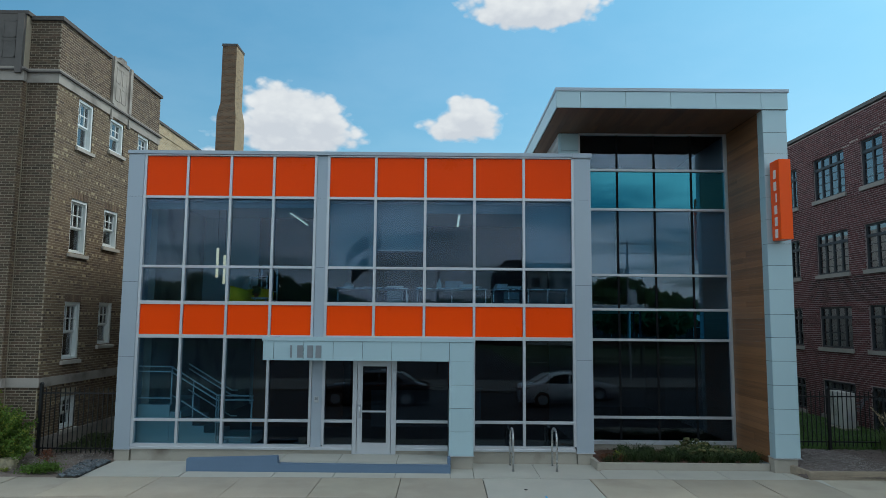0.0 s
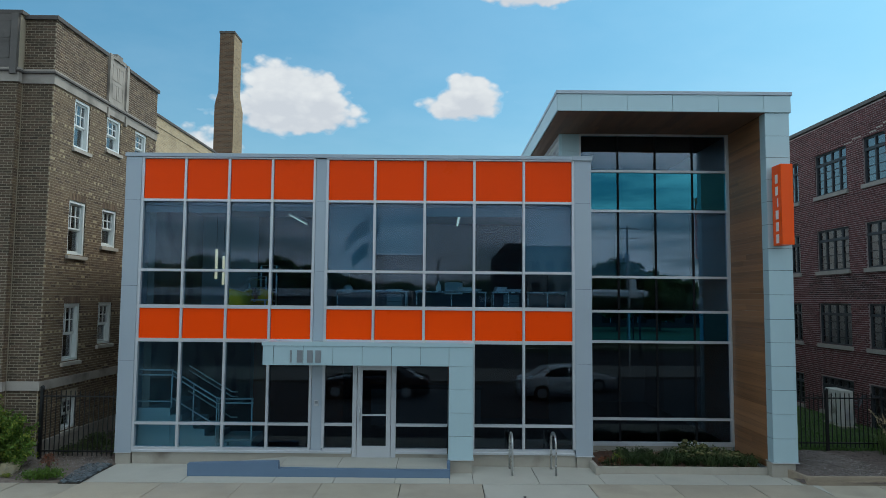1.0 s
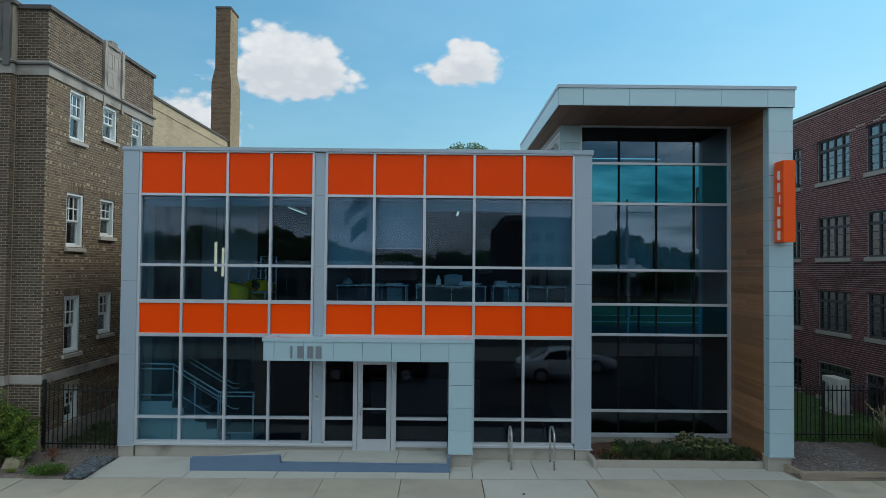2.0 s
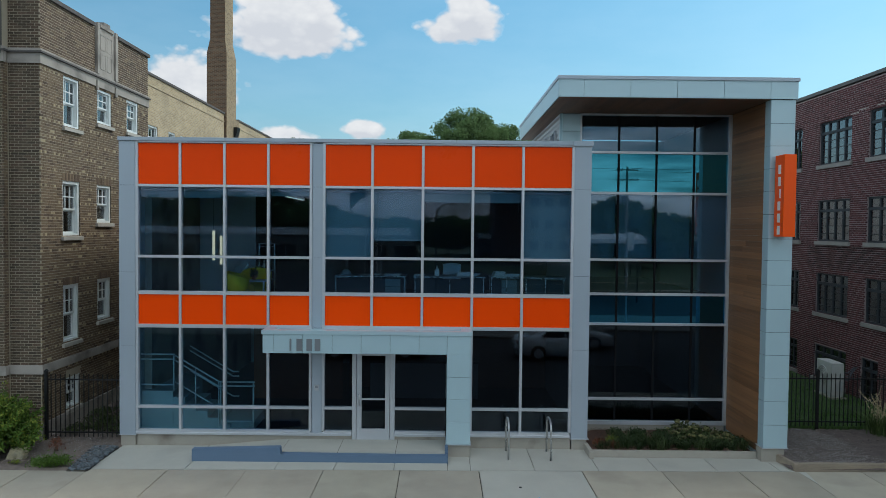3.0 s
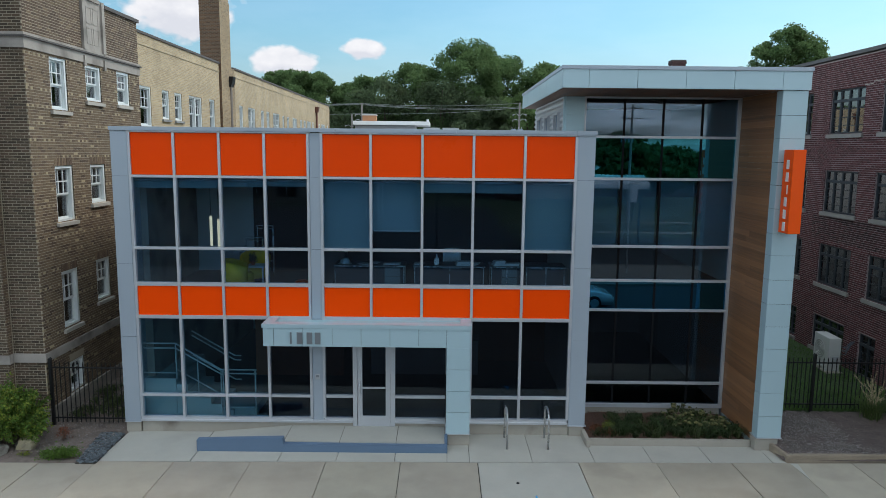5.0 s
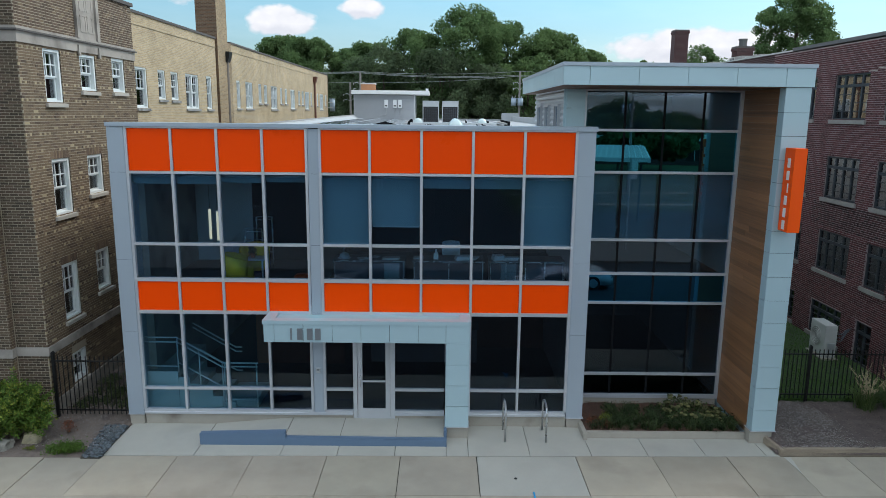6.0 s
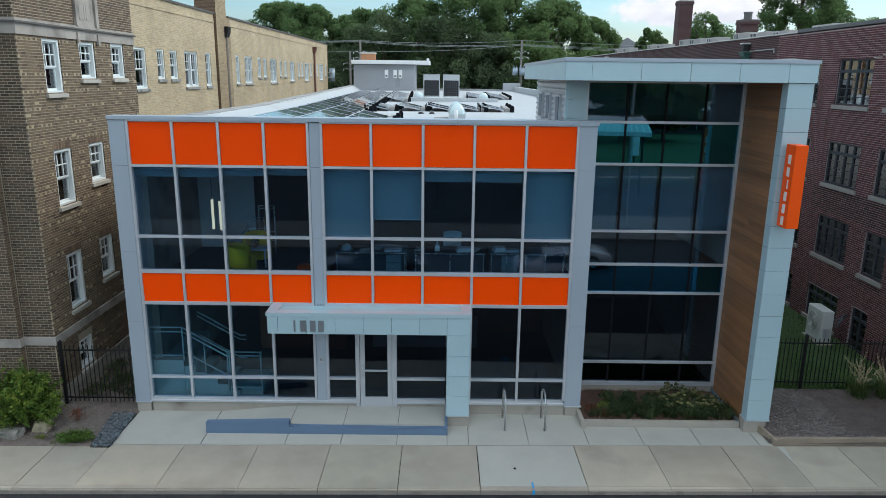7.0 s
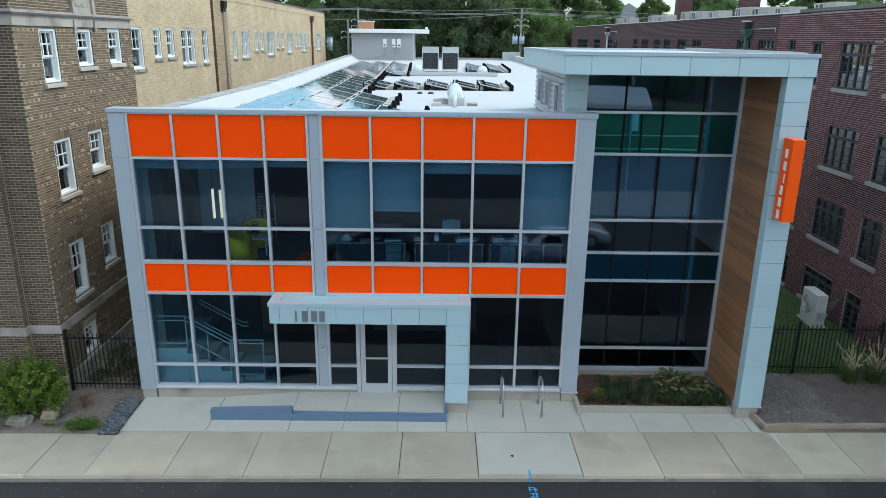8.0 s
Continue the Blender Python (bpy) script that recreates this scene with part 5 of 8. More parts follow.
# lounge chairs and table
def armchair(at, rz):
    c = root("lounge_chair", (0, 0, 0), "round bright yellow upholstered tub chair", "chair", "lounge chairs")
    bm = bmesh.new()
    n, prev = 18, None
    for k in range(n + 1):
        t = math.radians(-125 + 250 * k / n)
        h = 0.62 + 0.16 * math.cos(t * 0.72)
        ring = [bm.verts.new((math.sin(t) * rr, math.cos(t) * rr * 0.95, zz)) for rr, zz in ((0.38, 0.10), (0.41, h - 0.04), (0.37, h), (0.32, h - 0.04), (0.30, 0.12))]
        if prev:
            for i in range(5):
                bm.faces.new((prev[i], prev[(i + 1) % 5], ring[(i + 1) % 5], ring[i]))
        else:
            bm.faces.new(ring)
        prev = ring
    bm.faces.new(prev[::-1])
    part("shell", bm, YELLOW, c, smooth=True)
    bm = bmesh.new()
    bmesh.ops.create_cone(bm, cap_ends=True, segments=20, radius1=0.31, radius2=0.30, depth=0.32)
    for v in bm.verts:
        v.co.z += 0.26
        v.co.y -= 0.06
    bmesh.ops.bevel(bm, geom=[e for e in bm.edges if e.verts[0].co.z > 0.4 and e.verts[1].co.z > 0.4], offset=0.04, segments=3, affect="EDGES")
    part("seat", bm, YELLOW, c, smooth=True)
    bm = bmesh.new()
    bmesh.ops.create_cone(bm, cap_ends=True, segments=16, radius1=0.25, radius2=0.25, depth=0.1)
    for v in bm.verts:
        v.co.z += 0.05
    part("base", bm, BLACK_PLASTIC, c)
    c.matrix_basis = pose(*at, 0, 0, rz)
    return c


ch = armchair((2.93, 1.05, 3.40), 105)
copy_thing(ch, pose(3.02, 2.25, 3.40, 0, 0, 10))
tb = root("side_table", (3.25, 1.75, 3.40), "small white side table with a red-flowered pot on it", "table")
box("tabletop", (2.95, 3.45, 1.50, 2.00, 3.86, 3.90), WHITE_PAINT, tb, bevel=0.008)
for x in (2.98, 3.38):
    for y in (1.53, 1.98):
        box("leg", (x, x + 0.04, y, y + 0.04, 3.40, 3.86), WHITE_PAINT, tb)
pot = root("potted_plant", (3.1, 1.75, 3.90), "small dark plant with red blossom in a pot", "plant")
bm = bmesh.new()
bmesh.ops.create_cone(bm, cap_ends=True, segments=12, radius1=0.05, radius2=0.07, depth=0.12)
for v in bm.verts:
    v.co += Vector((3.1, 1.75, 3.96))
part("pot", bm, RUSSET_WALL, pot)
V, F = leaves(np.array([3.1, 1.75, 4.10]) + rng.normal(0, 0.06, (160, 3)), 0.035, rng)
raw("foliage", V, F, LEAF_BED, pot)

for x, y, z0 in ((2.07, 1.6, 4.42), (2.09, 2.15, 4.28)):
    pl = root("pendant_lamp", (x, y, z0), "slim vertical frosted tube pendant lamp, glowing warm white", "lamp", "pendant lamps")
    bm = bmesh.new()
    tube(bm, [(x, y, z0), (x, y, z0 + 0.78)], 0.035, 14)
    part("tube_shade", bm, TUBE, pl, smooth=True)
    bm = bmesh.new()
    tube(bm, [(x, y, z0 + 0.78), (x, y, 6.33)], 0.007, 6)
    part("cord", bm, BLACK_PLASTIC, pl)
for x, y in ((4.06, 2.36), (8.475, 2.47)):
    sl = root("strip_lamp", (0, 0, 0), "slim lit ceiling strip lamp hung on two rods", "lamp", "ceiling strip lamps")
    box("housing", (-0.03, 0.03, -1.15, 1.15, 0.0, 0.05), WHITE_PAINT, sl)
    box("diffuser", (-0.028, 0.028, -1.13, 1.13, -0.012, 0.0), LAMP, sl)
    for k in (-0.9, 0.9):
        box("rod", (-0.006, 0.006, k - 0.006, k + 0.006, 0.05, 0.235), STEEL, sl)
    sl.matrix_basis = pose(x, y, 6.10)


# desks along the upper windows
def desk(at, w, drawers=True, panel=True):
    d = root("desk", (0, 0, 0), "dark office desk with a bright metal edge and slim steel legs", "desk", "office desks")
    box("desktop", (0, w, 0, 0.75, 0.70, 0.735), DESK, d, bevel=0.004)
    box("edge_strip", (0, w, -0.008, 0, 0.704, 0.728), STEEL, d)
    box("modesty_panel", (0.05, w - 0.05, 0.10, 0.115, 0.16, 0.66), FELT_GREY, d, "grey-blue modesty panel")
    for x in (0.03, w / 2, w - 0.055):
        for y in (0.02, 0.70):
            box("leg", (x, x + 0.025, y, y + 0.025, 0, 0.70), STEEL, d)
    if drawers:
        unit = box("drawer_unit", (w - 0.52, w - 0.14, 0.05, 0.60, 0.02, 0.66), DRAWER, d, "blue-grey drawer unit", bevel=0.006)
        for z in (0.24, 0.46):
            box("drawer_gap", (w - 0.515, w - 0.145, 0.046, 0.05, z, z + 0.008), DARK_SEAL, unit)
    d.matrix_basis = Matrix.Translation(at)
    return d


def task_chair(at, rz):
    c = root("office_chair", (0, 0, 0), "grey office chair with a pale curved backrest", "chair", "office chairs")
    box("seat", (-0.24, 0.24, -0.24, 0.24, 0.44, 0.50), PLASTER, c, bevel=0.02)
    bm = bmesh.new()
    prev = None
    for k in range(9):
        t = -1 + k / 4
        q = [bm.verts.new((0.24 * t, 0.26 + 0.05 * (1 - t * t) + o, zz)) for o, zz in ((0, 0.58), (0, 1.0 - 0.03 * t * t), (0.02, 1.0 - 0.03 * t * t), (0.02, 0.58))]
        if prev:
            for i in range(4):
                bm.faces.new((prev[i], prev[(i + 1) % 4], q[(i + 1) % 4], q[i]))
        else:
            bm.faces.new(q)
        prev = q
    bm.faces.new(prev[::-1])
    part("backrest", bm, WHITE_PAINT, c, smooth=True)
    bm = bmesh.new()
    tube(bm, [(0, 0, 0.06), (0, 0, 0.44)], 0.03, 8)
    part("column", bm, BLACK_PLASTIC, c)
    for k in range(5):
        t = 2 * math.pi * k / 5
        bm = bmesh.new()
        tube(bm, [(0, 0, 0.08), (0.28 * math.cos(t), 0.28 * math.sin(t), 0.05)], 0.02, 6)
        part("foot", bm, BLACK_PLASTIC, c)
    c.matrix_basis = pose(*at, 0, 0, rz)
    return c


for x, w, dr in ((5.42, 1.78, True), (7.38, 1.78, False), (9.27, 0.82, True), (10.13, 1.02, False)):
    desk((x, 0.42, 3.40), w, dr)
task_chair((8.38, 1.5, 3.40), 6)
bin_ = root("waste_bin", (10.2, 0.3, 3.40), "small white round waste bin by the window", "bin")
bm = bmesh.new()
bmesh.ops.create_cone(bm, cap_ends=True, segments=16, radius1=0.09, radius2=0.11, depth=0.22)
for v in bm.verts:
    v.co += Vector((10.13, 0.30, 3.51))
part("bucket", bm, WHITE_PAINT, bin_, smooth=True)


def paper_stack(x, y, z, w, d, h, mt, rz, label):
    p = root("paper_stack", (0, 0, 0), label, "papers")
    for k in range(3):
        j = 0.02 * (k - 1)
        box("sheet_pile", (-w / 2 + j, w / 2 + j, -d / 2, d / 2, h * k / 3, h * (k + 1) / 3 - 0.001), mt, p)
    p.matrix_basis = pose(x, y, z, 0, 0, rz)


for x, y, w, h, rz in ((6.15, 0.62, 0.22, 0.02, 20), (6.42, 0.8, 0.2, 0.02, -12), (6.85, 0.62, 0.40, 0.04, 5), (7.52, 0.72, 0.22, 0.03, 0), (8.62, 0.62, 0.34, 0.10, 8), (8.90, 0.66, 0.2, 0.06, -20), (9.50, 0.64, 0.26, 0.12, 12), (9.82, 0.66, 0.36, 0.06, 4)):
    paper_stack(x, y, 4.137, w, 0.24, h, PAPER, rz, "loose pile of white papers on the desk")
tissue = root("tissue_box", (7.96, 0.66, 4.137), "white tissue box with a tissue pulled up", "tissue box")
box("carton", (7.90, 8.02, 0.60, 0.72, 4.137, 4.28), WHITE_PAINT, tissue, bevel=0.004)
bm = bmesh.new()
bmesh.ops.create_cone(bm, cap_ends=True, segments=7, radius1=0.045, radius2=0.008, depth=0.12)
for v in bm.verts:
    v.co += Vector((7.96 + rng.uniform(-0.01, 0.01), 0.66, 4.33))
part("tissue", bm, WHITE_PAINT, tissue)
helmet = root("hard_hat", (5.68, 0.7, 4.137), "white hard hat lying on the desk", "helmet")
bm = bmesh.new()
bmesh.ops.create_uvsphere(bm, u_segments=18, v_segments=10, radius=0.13)
bmesh.ops.delete(bm, geom=[v for v in bm.verts if v.co.z < -0.001], context="VERTS")
for v in bm.verts:
    v.co = Vector((5.68 + v.co.x, 0.7 + v.co.y * 1.15, 4.152 + v.co.z))
part("dome", bm, WHITE_PAINT, helmet, smooth=True)
bm = bmesh.new()
bmesh.ops.create_cone(bm, cap_ends=True, segments=20, radius1=0.17, radius2=0.13, depth=0.015)
for v in bm.verts:
    v.co += Vector((5.68, 0.68, 4.146))
part("brim", bm, WHITE_PAINT, helmet)

# roller blinds at several heights
def blind(x0, x1, z0, y=0.13, top=6.23):
    b = root("roller_blind", ((x0 + x1) / 2, y, top), "grey-blue roller blind, drawn part way down", "blind", "roller blinds")
    bm = bmesh.new()
    tube(bm, [(x0 + 0.03, y, top - 0.03), (x1 - 0.03, y, top - 0.03)], 0.035, 10)
    part("roller", bm, GALV, b, smooth=True)
    box("cloth", (x0 + 0.015, x1 - 0.015, y + 0.02, y + 0.024, z0, top - 0.03), BLIND, b)
    box("hem_bar", (x0 + 0.05, x1 - 0.05, y + 0.012, y + 0.03, z0 - 0.02, z0 + 0.015), BLIND if z0 > 5.9 else HEM, b)


for x0, x1, z0 in ((0.76, 1.8, 6.02), (1.8, 2.86, 6.02), (2.86, 3.91, 6.06), (3.91, 4.94, 6.08), (5.24, 6.4, 4.62), (6.4, 7.61, 5.03), (7.61, 8.81, 5.97), (8.81, 10.01, 5.97), (10.01, 11.21, 4.62)):
    blind(x0, x1, z0)
for x0, x1 in zip(TX, TX[1:]):
    blind(x0, x1 - 0.02, 4.56, TY + 0.14, 6.30)

# wall sign in the lounge
wall_sign = root("wall_sign", (0.76, 2.0, 5.2), "dark slanted lettering on the pale lounge wall", "sign")
for y, w in ((1.1, 0.18), (1.45, 0.2), (1.78, 0.2), (2.1, 0.2), (2.42, 0.2)):
    box("bar", (0.757, 0.767, y, y + w, 5.15, 5.45), DESK, wall_sign)
box("bar", (0.757, 0.767, 1.1, 2.6, 5.0, 5.06), DESK, wall_sign)

# reception things on the ground storey
rec = root("reception_counter", (7.5, 4.0, 0.27), "pale reception counter deep inside the lobby", "counter")
box("front_panel", (6.0, 9.2, 3.8, 3.9, 0.27, 1.32), PLASTER, rec)
box("worktop", (5.95, 9.25, 3.75, 4.4, 1.32, 1.37), DESK, rec)
structure_box("wall_ground_rear", (5.2, 11.4, 5.2, 5.3, 0.27, 2.98), RUSSET_WALL, "dark wall behind the reception", "wall")
structure_box("ceiling_ground_rear", (0.62, 11.42, 4.0, 9.0, 2.98, 3.2), CEIL, "pale ceiling deep in the lobby", "ceiling")

# ================================================================ bike racks
def rack(x):
    r = root("bike_rack", (x, -0.5, 0), "bent stainless steel tube bicycle stand on the apron", "bike rack", "bike racks")
    bm = bmesh.new()
    pts = [(x, -0.86, 0.0), (x, -0.86, 0.70)] + [(x, -0.53 - 0.33 * math.cos(t), 0.70 + 0.19 * math.sin(t)) for t in [math.pi * k / 14 for k in range(1, 14)]] + [(x, -0.20, 0.70), (x, -0.20, 0.0)]
    tube(bm, pts, 0.024, 10)
    part("hoop", bm, STEEL, r, smooth=True)


rack(9.66)
rack(10.635)

# ================================================================ on the roof
def solar_panel(w=1.0, d=1.64, tilt=12):
    s = root("solar_panel", (0, 0, 0), "tilted dark solar panel in an aluminium frame on ballast", "solar panel", "rooftop solar panels")
    T = Matrix.Translation((0, 0, 0.26)) @ Matrix.Rotation(radians(tilt), 4, "Y")

    def tb(bm, x0, x1, y0, y1, z0, z1):
        for v in bx(bm, x0, x1, y0, y1, z0, z1):
            v.co = T @ v.co
    f = bmesh.new()
    frame_ring(f, "x", 0, 0.04, 0, d, 0, w, 0.028)
    for v in f.verts:
        v.co = T @ Vector((v.co.z, v.co.y, v.co.x))
    part("panel_frame", f, ALU, s)
    c = bmesh.new()
    tb(c, 0.02, w - 0.02, 0.02, d - 0.02, 0.012, 0.034)
    part("cell_sheet", c, SOLAR, s)
    for k in range(1, 3):
        g = bmesh.new()
        tb(g, w * k / 3 - 0.004, w * k / 3 + 0.004, 0.03, d - 0.03, 0.034, 0.0352)
        part("busbar", g, BUSBAR, s)
    for y in (0.12, 0.95):
        box("ballast_block", (1.04, 1.26, y, y + 0.55, 0.01, 0.17), BLOCK, s, bevel=0.008)
    for y in (0.10, d - 0.20):
        box("edge_clamp", (-0.06, -0.005, y, y + 0.06, 0.0, 0.29), DARK_SEAL, s)
    for y in (0.02, d - 0.10):
        bm = bmesh.new()
        prism(bm, [(1.24, 0.0), (1.44, 0.0), (1.44, 0.22), (1.38, 0.30), (1.30, 0.28)], "y", y, y + 0.06)
        part("foot_bracket", bm, DARK_SEAL, s)
    return s


first = solar_panel()
first.matrix_basis = pose(2.42, 2.3, ROOF_Z)
LEN = 1.66
for i in range(25):
    y = 2.3 + LEN * i
    shift = -0.035 * max(0, y - 12)
    for j, x in enumerate((2.42, 3.82, 5.22)):
        if i == 0 and j == 0:
            continue
        if j == 2 and not (y < 8 or 24 < y < 42):
            continue
        copy_thing(first, pose(x + shift, y, ROOF_Z))
copy_thing(first, pose(6.28, 2.45, ROOF_Z))
for k, x in enumerate((4.72, 6.08, 7.36, 8.60, 9.72)):
    copy_thing(first, pose(x, 14.35, ROOF_Z))
    copy_thing(first, pose(x + 0.05, 16.05, ROOF_Z))
for k, y in enumerate((31.5, 33.2, 34.9, 36.6, 38.3, 40.0)):
    for x in (9.75, 11.25):
        copy_thing(first, pose(x + 0.06 * k, y, ROOF_Z))


def condenser(x):
    c = root("condenser_unit", (x, 31, ROOF_Z), "tall grey rooftop condenser with dark coil grille", "air conditioner", "rooftop condensers")
    for sx in (x + 0.05, x + 0.98):
        box("foot", (sx, sx + 0.08, 32.0, 32.75, ROOF_Z, ROOF_Z + 0.12), GALV, c)
    box("casing", (x, x + 1.11, 32.02, 32.78, ROOF_Z + 0.12, ROOF_Z + 1.58), GALV, c, bevel=0.015)
    box("coil", (x + 0.06, x + 1.05, 32.0, 32.02, ROOF_Z + 0.20, ROOF_Z + 1.22), BLACK_PLASTIC, c, "dark finned coil")
    for k in range(1, 7):
        box("grille_bar", (x + 0.06 + 0.141 * k, x + 0.072 + 0.141 * k, 31.985, 32.0, ROOF_Z + 0.2, ROOF_Z + 1.22), BUSBAR, c)
    for k in range(1, 9):
        box("grille_bar", (x + 0.06, x + 1.05, 31.985, 32.0, ROOF_Z + 0.2 + 0.113 * k, ROOF_Z + 0.208 + 0.113 * k), BUSBAR, c)
    box("top_plate", (x - 0.01, x + 1.12, 32.0, 32.79, ROOF_Z + 1.58, ROOF_Z + 1.61), GALV, c)


condenser(6.74)
condenser(8.07)
box_rail = root("roof_curb_rail", (8, 26, ROOF_Z), "long low galvanised rail curb on the roof", "roof curb")
box("beam", (5.1, 11.4, 26.6, 26.9, ROOF_Z + 0.02, ROOF_Z + 0.22), GALV, box_rail, bevel=0.01)


def dome_vent(x, y, r, h, label):
    v0 = root("dome_skylight", (x, y, ROOF_Z), label, "skylight", "roof domes")
    box("curb", (x - r, x + r, y - r, y + r, ROOF_Z, ROOF_Z + h), GALV, v0, bevel=0.01)
    bm = bmesh.new()
    bmesh.ops.create_uvsphere(bm, u_segments=16, v_segments=10, radius=r * 0.95)
    bmesh.ops.delete(bm, geom=[v for v in bm.verts if v.co.z < -0.001], context="VERTS")
    for v in bm.verts:
        v.co = Vector((x + v.co.x, y + v.co.y, ROOF_Z + h + v.co.z * 1.05))
    part("dome", bm, DOME, v0, smooth=True)


DOME = surface("pale_dome_plastic", (0.55, 0.66, 0.66), 0.25, vary=0.03, bump=0.0, coat=0.5)
dome_vent(6.45, 31.3, 0.35, 0.12, "pale domed tubular skylight on the white roof")
dome_vent(10.75, 31.0, 0.35, 0.12, "pale domed tubular skylight on the white roof")
trio = root("dome_skylights", (8.55, 8.5, ROOF_Z), "three pale pyramid-domed skylights on one long grey curb", "skylight")
box("curb", (8.28, 8.82, 7.30, 9.95, ROOF_Z, ROOF_Z + 0.24), GALV, trio, bevel=0.01)
for y in (7.75, 8.62, 9.50):
    box("flange", (8.26, 8.84, y - 0.40, y + 0.40, ROOF_Z + 0.24, ROOF_Z + 0.27), DOME, trio)
    bm = bmesh.new()
    rings = []
    for w, h in ((0.28, 0.0), (0.26, 0.10), (0.20, 0.22), (0.12, 0.31), (0.03, 0.35)):
        rings.append([bm.verts.new((8.55 + w * math.copysign(abs(math.cos(t)) ** 0.6, math.cos(t)), y + 1.35 * w * math.copysign(abs(math.sin(t)) ** 0.6, math.sin(t)), ROOF_Z + 0.27 + h)) for t in [2 * math.pi * k / 20 for k in range(20)]])
    for r0_, r1_ in zip(rings, rings[1:]):
        for k in range(20):
            bm.faces.new((r0_[k], r0_[(k + 1) % 20], r1_[(k + 1) % 20], r1_[k]))
    bm.faces.new(rings[-1])
    part("dome", bm, DOME, trio, smooth=True)
pipe = root("vent_pipe", (8.5, 6.7, ROOF_Z), "white plastic vent pipe on the roof", "vent pipe")
bm = bmesh.new()
tube(bm, [(8.5, 6.75, ROOF_Z), (8.5, 6.75, ROOF_Z + 0.42)], 0.06, 12)
part("pipe_shaft", bm, WHITE_PAINT, pipe, smooth=True)
for x, y in ((7.18, 12.4), (7.62, 12.4)):
    dr = root("roof_drain", (x, y, ROOF_Z), "small dark domed roof drain grate", "roof drain", "roof drains")
    bm = bmesh.new()
    bmesh.ops.create_cone(bm, cap_ends=True, segments=14, radius1=0.13, radius2=0.08, depth=0.08)
    for v in bm.verts:
        v.co += Vector((x, y, ROOF_Z + 0.04))
    part("grate", bm, BLACK_PLASTIC, dr)
hatch = root("roof_hatch", (8.0, 7.3, ROOF_Z), "low pale roof curb cap", "roof curb")
box("lid", (7.72, 8.05, 7.1, 7.6, ROOF_Z, ROOF_Z + 0.10), GALV, hatch, bevel=0.01)
paver = root("roof_paver", (9.05, 7.4, ROOF_Z), "loose dark roof paver by the skylights", "paver")
box("slab", (8.92, 9.25, 7.2, 7.6, ROOF_Z, ROOF_Z + 0.09), COPING, paver)
stains = root("roof_stain", (8.0, 9.0, ROOF_Z), "dark water stain on the white roof", "stain")
bm = bmesh.new()
bmesh.ops.create_circle(bm, cap_ends=True, segments=26, radius=1.0)
for v in bm.verts:
    k = 0.62 + 0.4 * noise.noise(v.co * 1.9 + Vector((4, 0, 0)))
    v.co = Vector((8.12 + 0.55 * v.co.x * k, 9.2 + 2.0 * v.co.y * k, ROOF_Z + 0.004))
part("stain", bm, surface("roof_ponding_stain", (0.20, 0.18, 0.15), 0.8, vary=0.5, scale=3), stains)

# stair penthouse at the back of the roof
pent = root("roof_penthouse", (2.2, 56, ROOF_Z), "grey lap-sided roof penthouse with a white overhanging roof", "penthouse")
bm = bmesh.new()
z = ROOF_Z
while z < 9.5:
    zt = min(z + 0.20, 9.5)
    v = [bm.verts.new(p) for p in ((-0.93, 55.88, z), (5.29, 55.88, z), (5.29, 56.0, zt), (-0.93, 56.0, zt))]
    bm.faces.new(v)
    v = [bm.verts.new(p) for p in ((-0.93, 55.88, z), (5.29, 55.88, z), (5.29, 56.0, z), (-0.93, 56.0, z))]
    bm.faces.new(v)
    z += 0.20
part("lap_siding", bm, CORRUGATED, pent)
box("walls", (-0.93, 5.29, 56.0, 60.0, ROOF_Z, 9.5), CORRUGATED, pent)
box("corner_trim", (5.17, 5.30, 55.93, 56.1, ROOF_Z, 9.5), GALV, pent)
box("roof", (-1.1, 6.72, 55.5, 60.4, 9.5, 9.88), WHITE_PAINT, pent, bevel=0.03)
box("roof_vent", (6.4, 6.65, 55.6, 55.8, 9.88, 10.1), WHITE_PAINT, pent)
for x in (2.2, 3.08, 3.6):
    inv = box("inverter", (x, x + 0.36, 55.70, 55.90, 8.15, 8.95), WHITE_PAINT, pent, "white wall-mounted inverter box", bevel=0.02)
    box("display", (x + 0.08, x + 0.28, 55.692, 55.702, 8.30, 8.42), BLACK_PLASTIC, inv)
bm = bmesh.new()
tube(bm, [(2.4, 55.9, 8.15), (2.4, 55.9, 7.5), (1.6, 55.9, 7.2), (0.9, 55.7, 6.95)], 0.03, 6)
tube(bm, [(3.26, 55.9, 8.15), (3.26, 55.9, 7.35), (3.78, 55.9, 7.35), (3.78, 55.9, 8.15)], 0.03, 6)
part("conduit", bm, GALV, pent)
stub = root("brick_flue", (0.4, 59, 9.88), "short orange-brown brick flue with a metal cap", "chimney")
box("shaft", (-0.45, 0.98, 58.5, 59.6, 9.88, 10.58), surface("orange_brick_flue", (0.42, 0.20, 0.10), 0.9, vary=0.15), stub)
box("cap", (-0.52, 1.05, 58.42, 59.68, 10.58, 10.70), OFF_WHITE, stub)


# ================================================================ old brick house on the left
house = root("brick_house", (-4, 8, 0), "tan and brown brick house with stone bands and white sashes", "brick building")
PX = -1.71
WINS = [(1.32, 2.12, 7.86, 9.18), (3.08, 3.95, 8.20, 9.18), (4.93, 5.76, 8.22, 9.20),
        (1.26, 2.12, 5.02, 6.46), (3.04, 3.90, 5.38, 6.46), (4.93, 5.76, 5.38, 6.46),
        (1.25, 2.06, 2.24, 3.74), (3.05, 3.86, 2.58, 3.77), (4.93, 5.76, 2.58, 3.77), (1.36, 2.10, 0.47, 1.30)]
PEND = 6.5


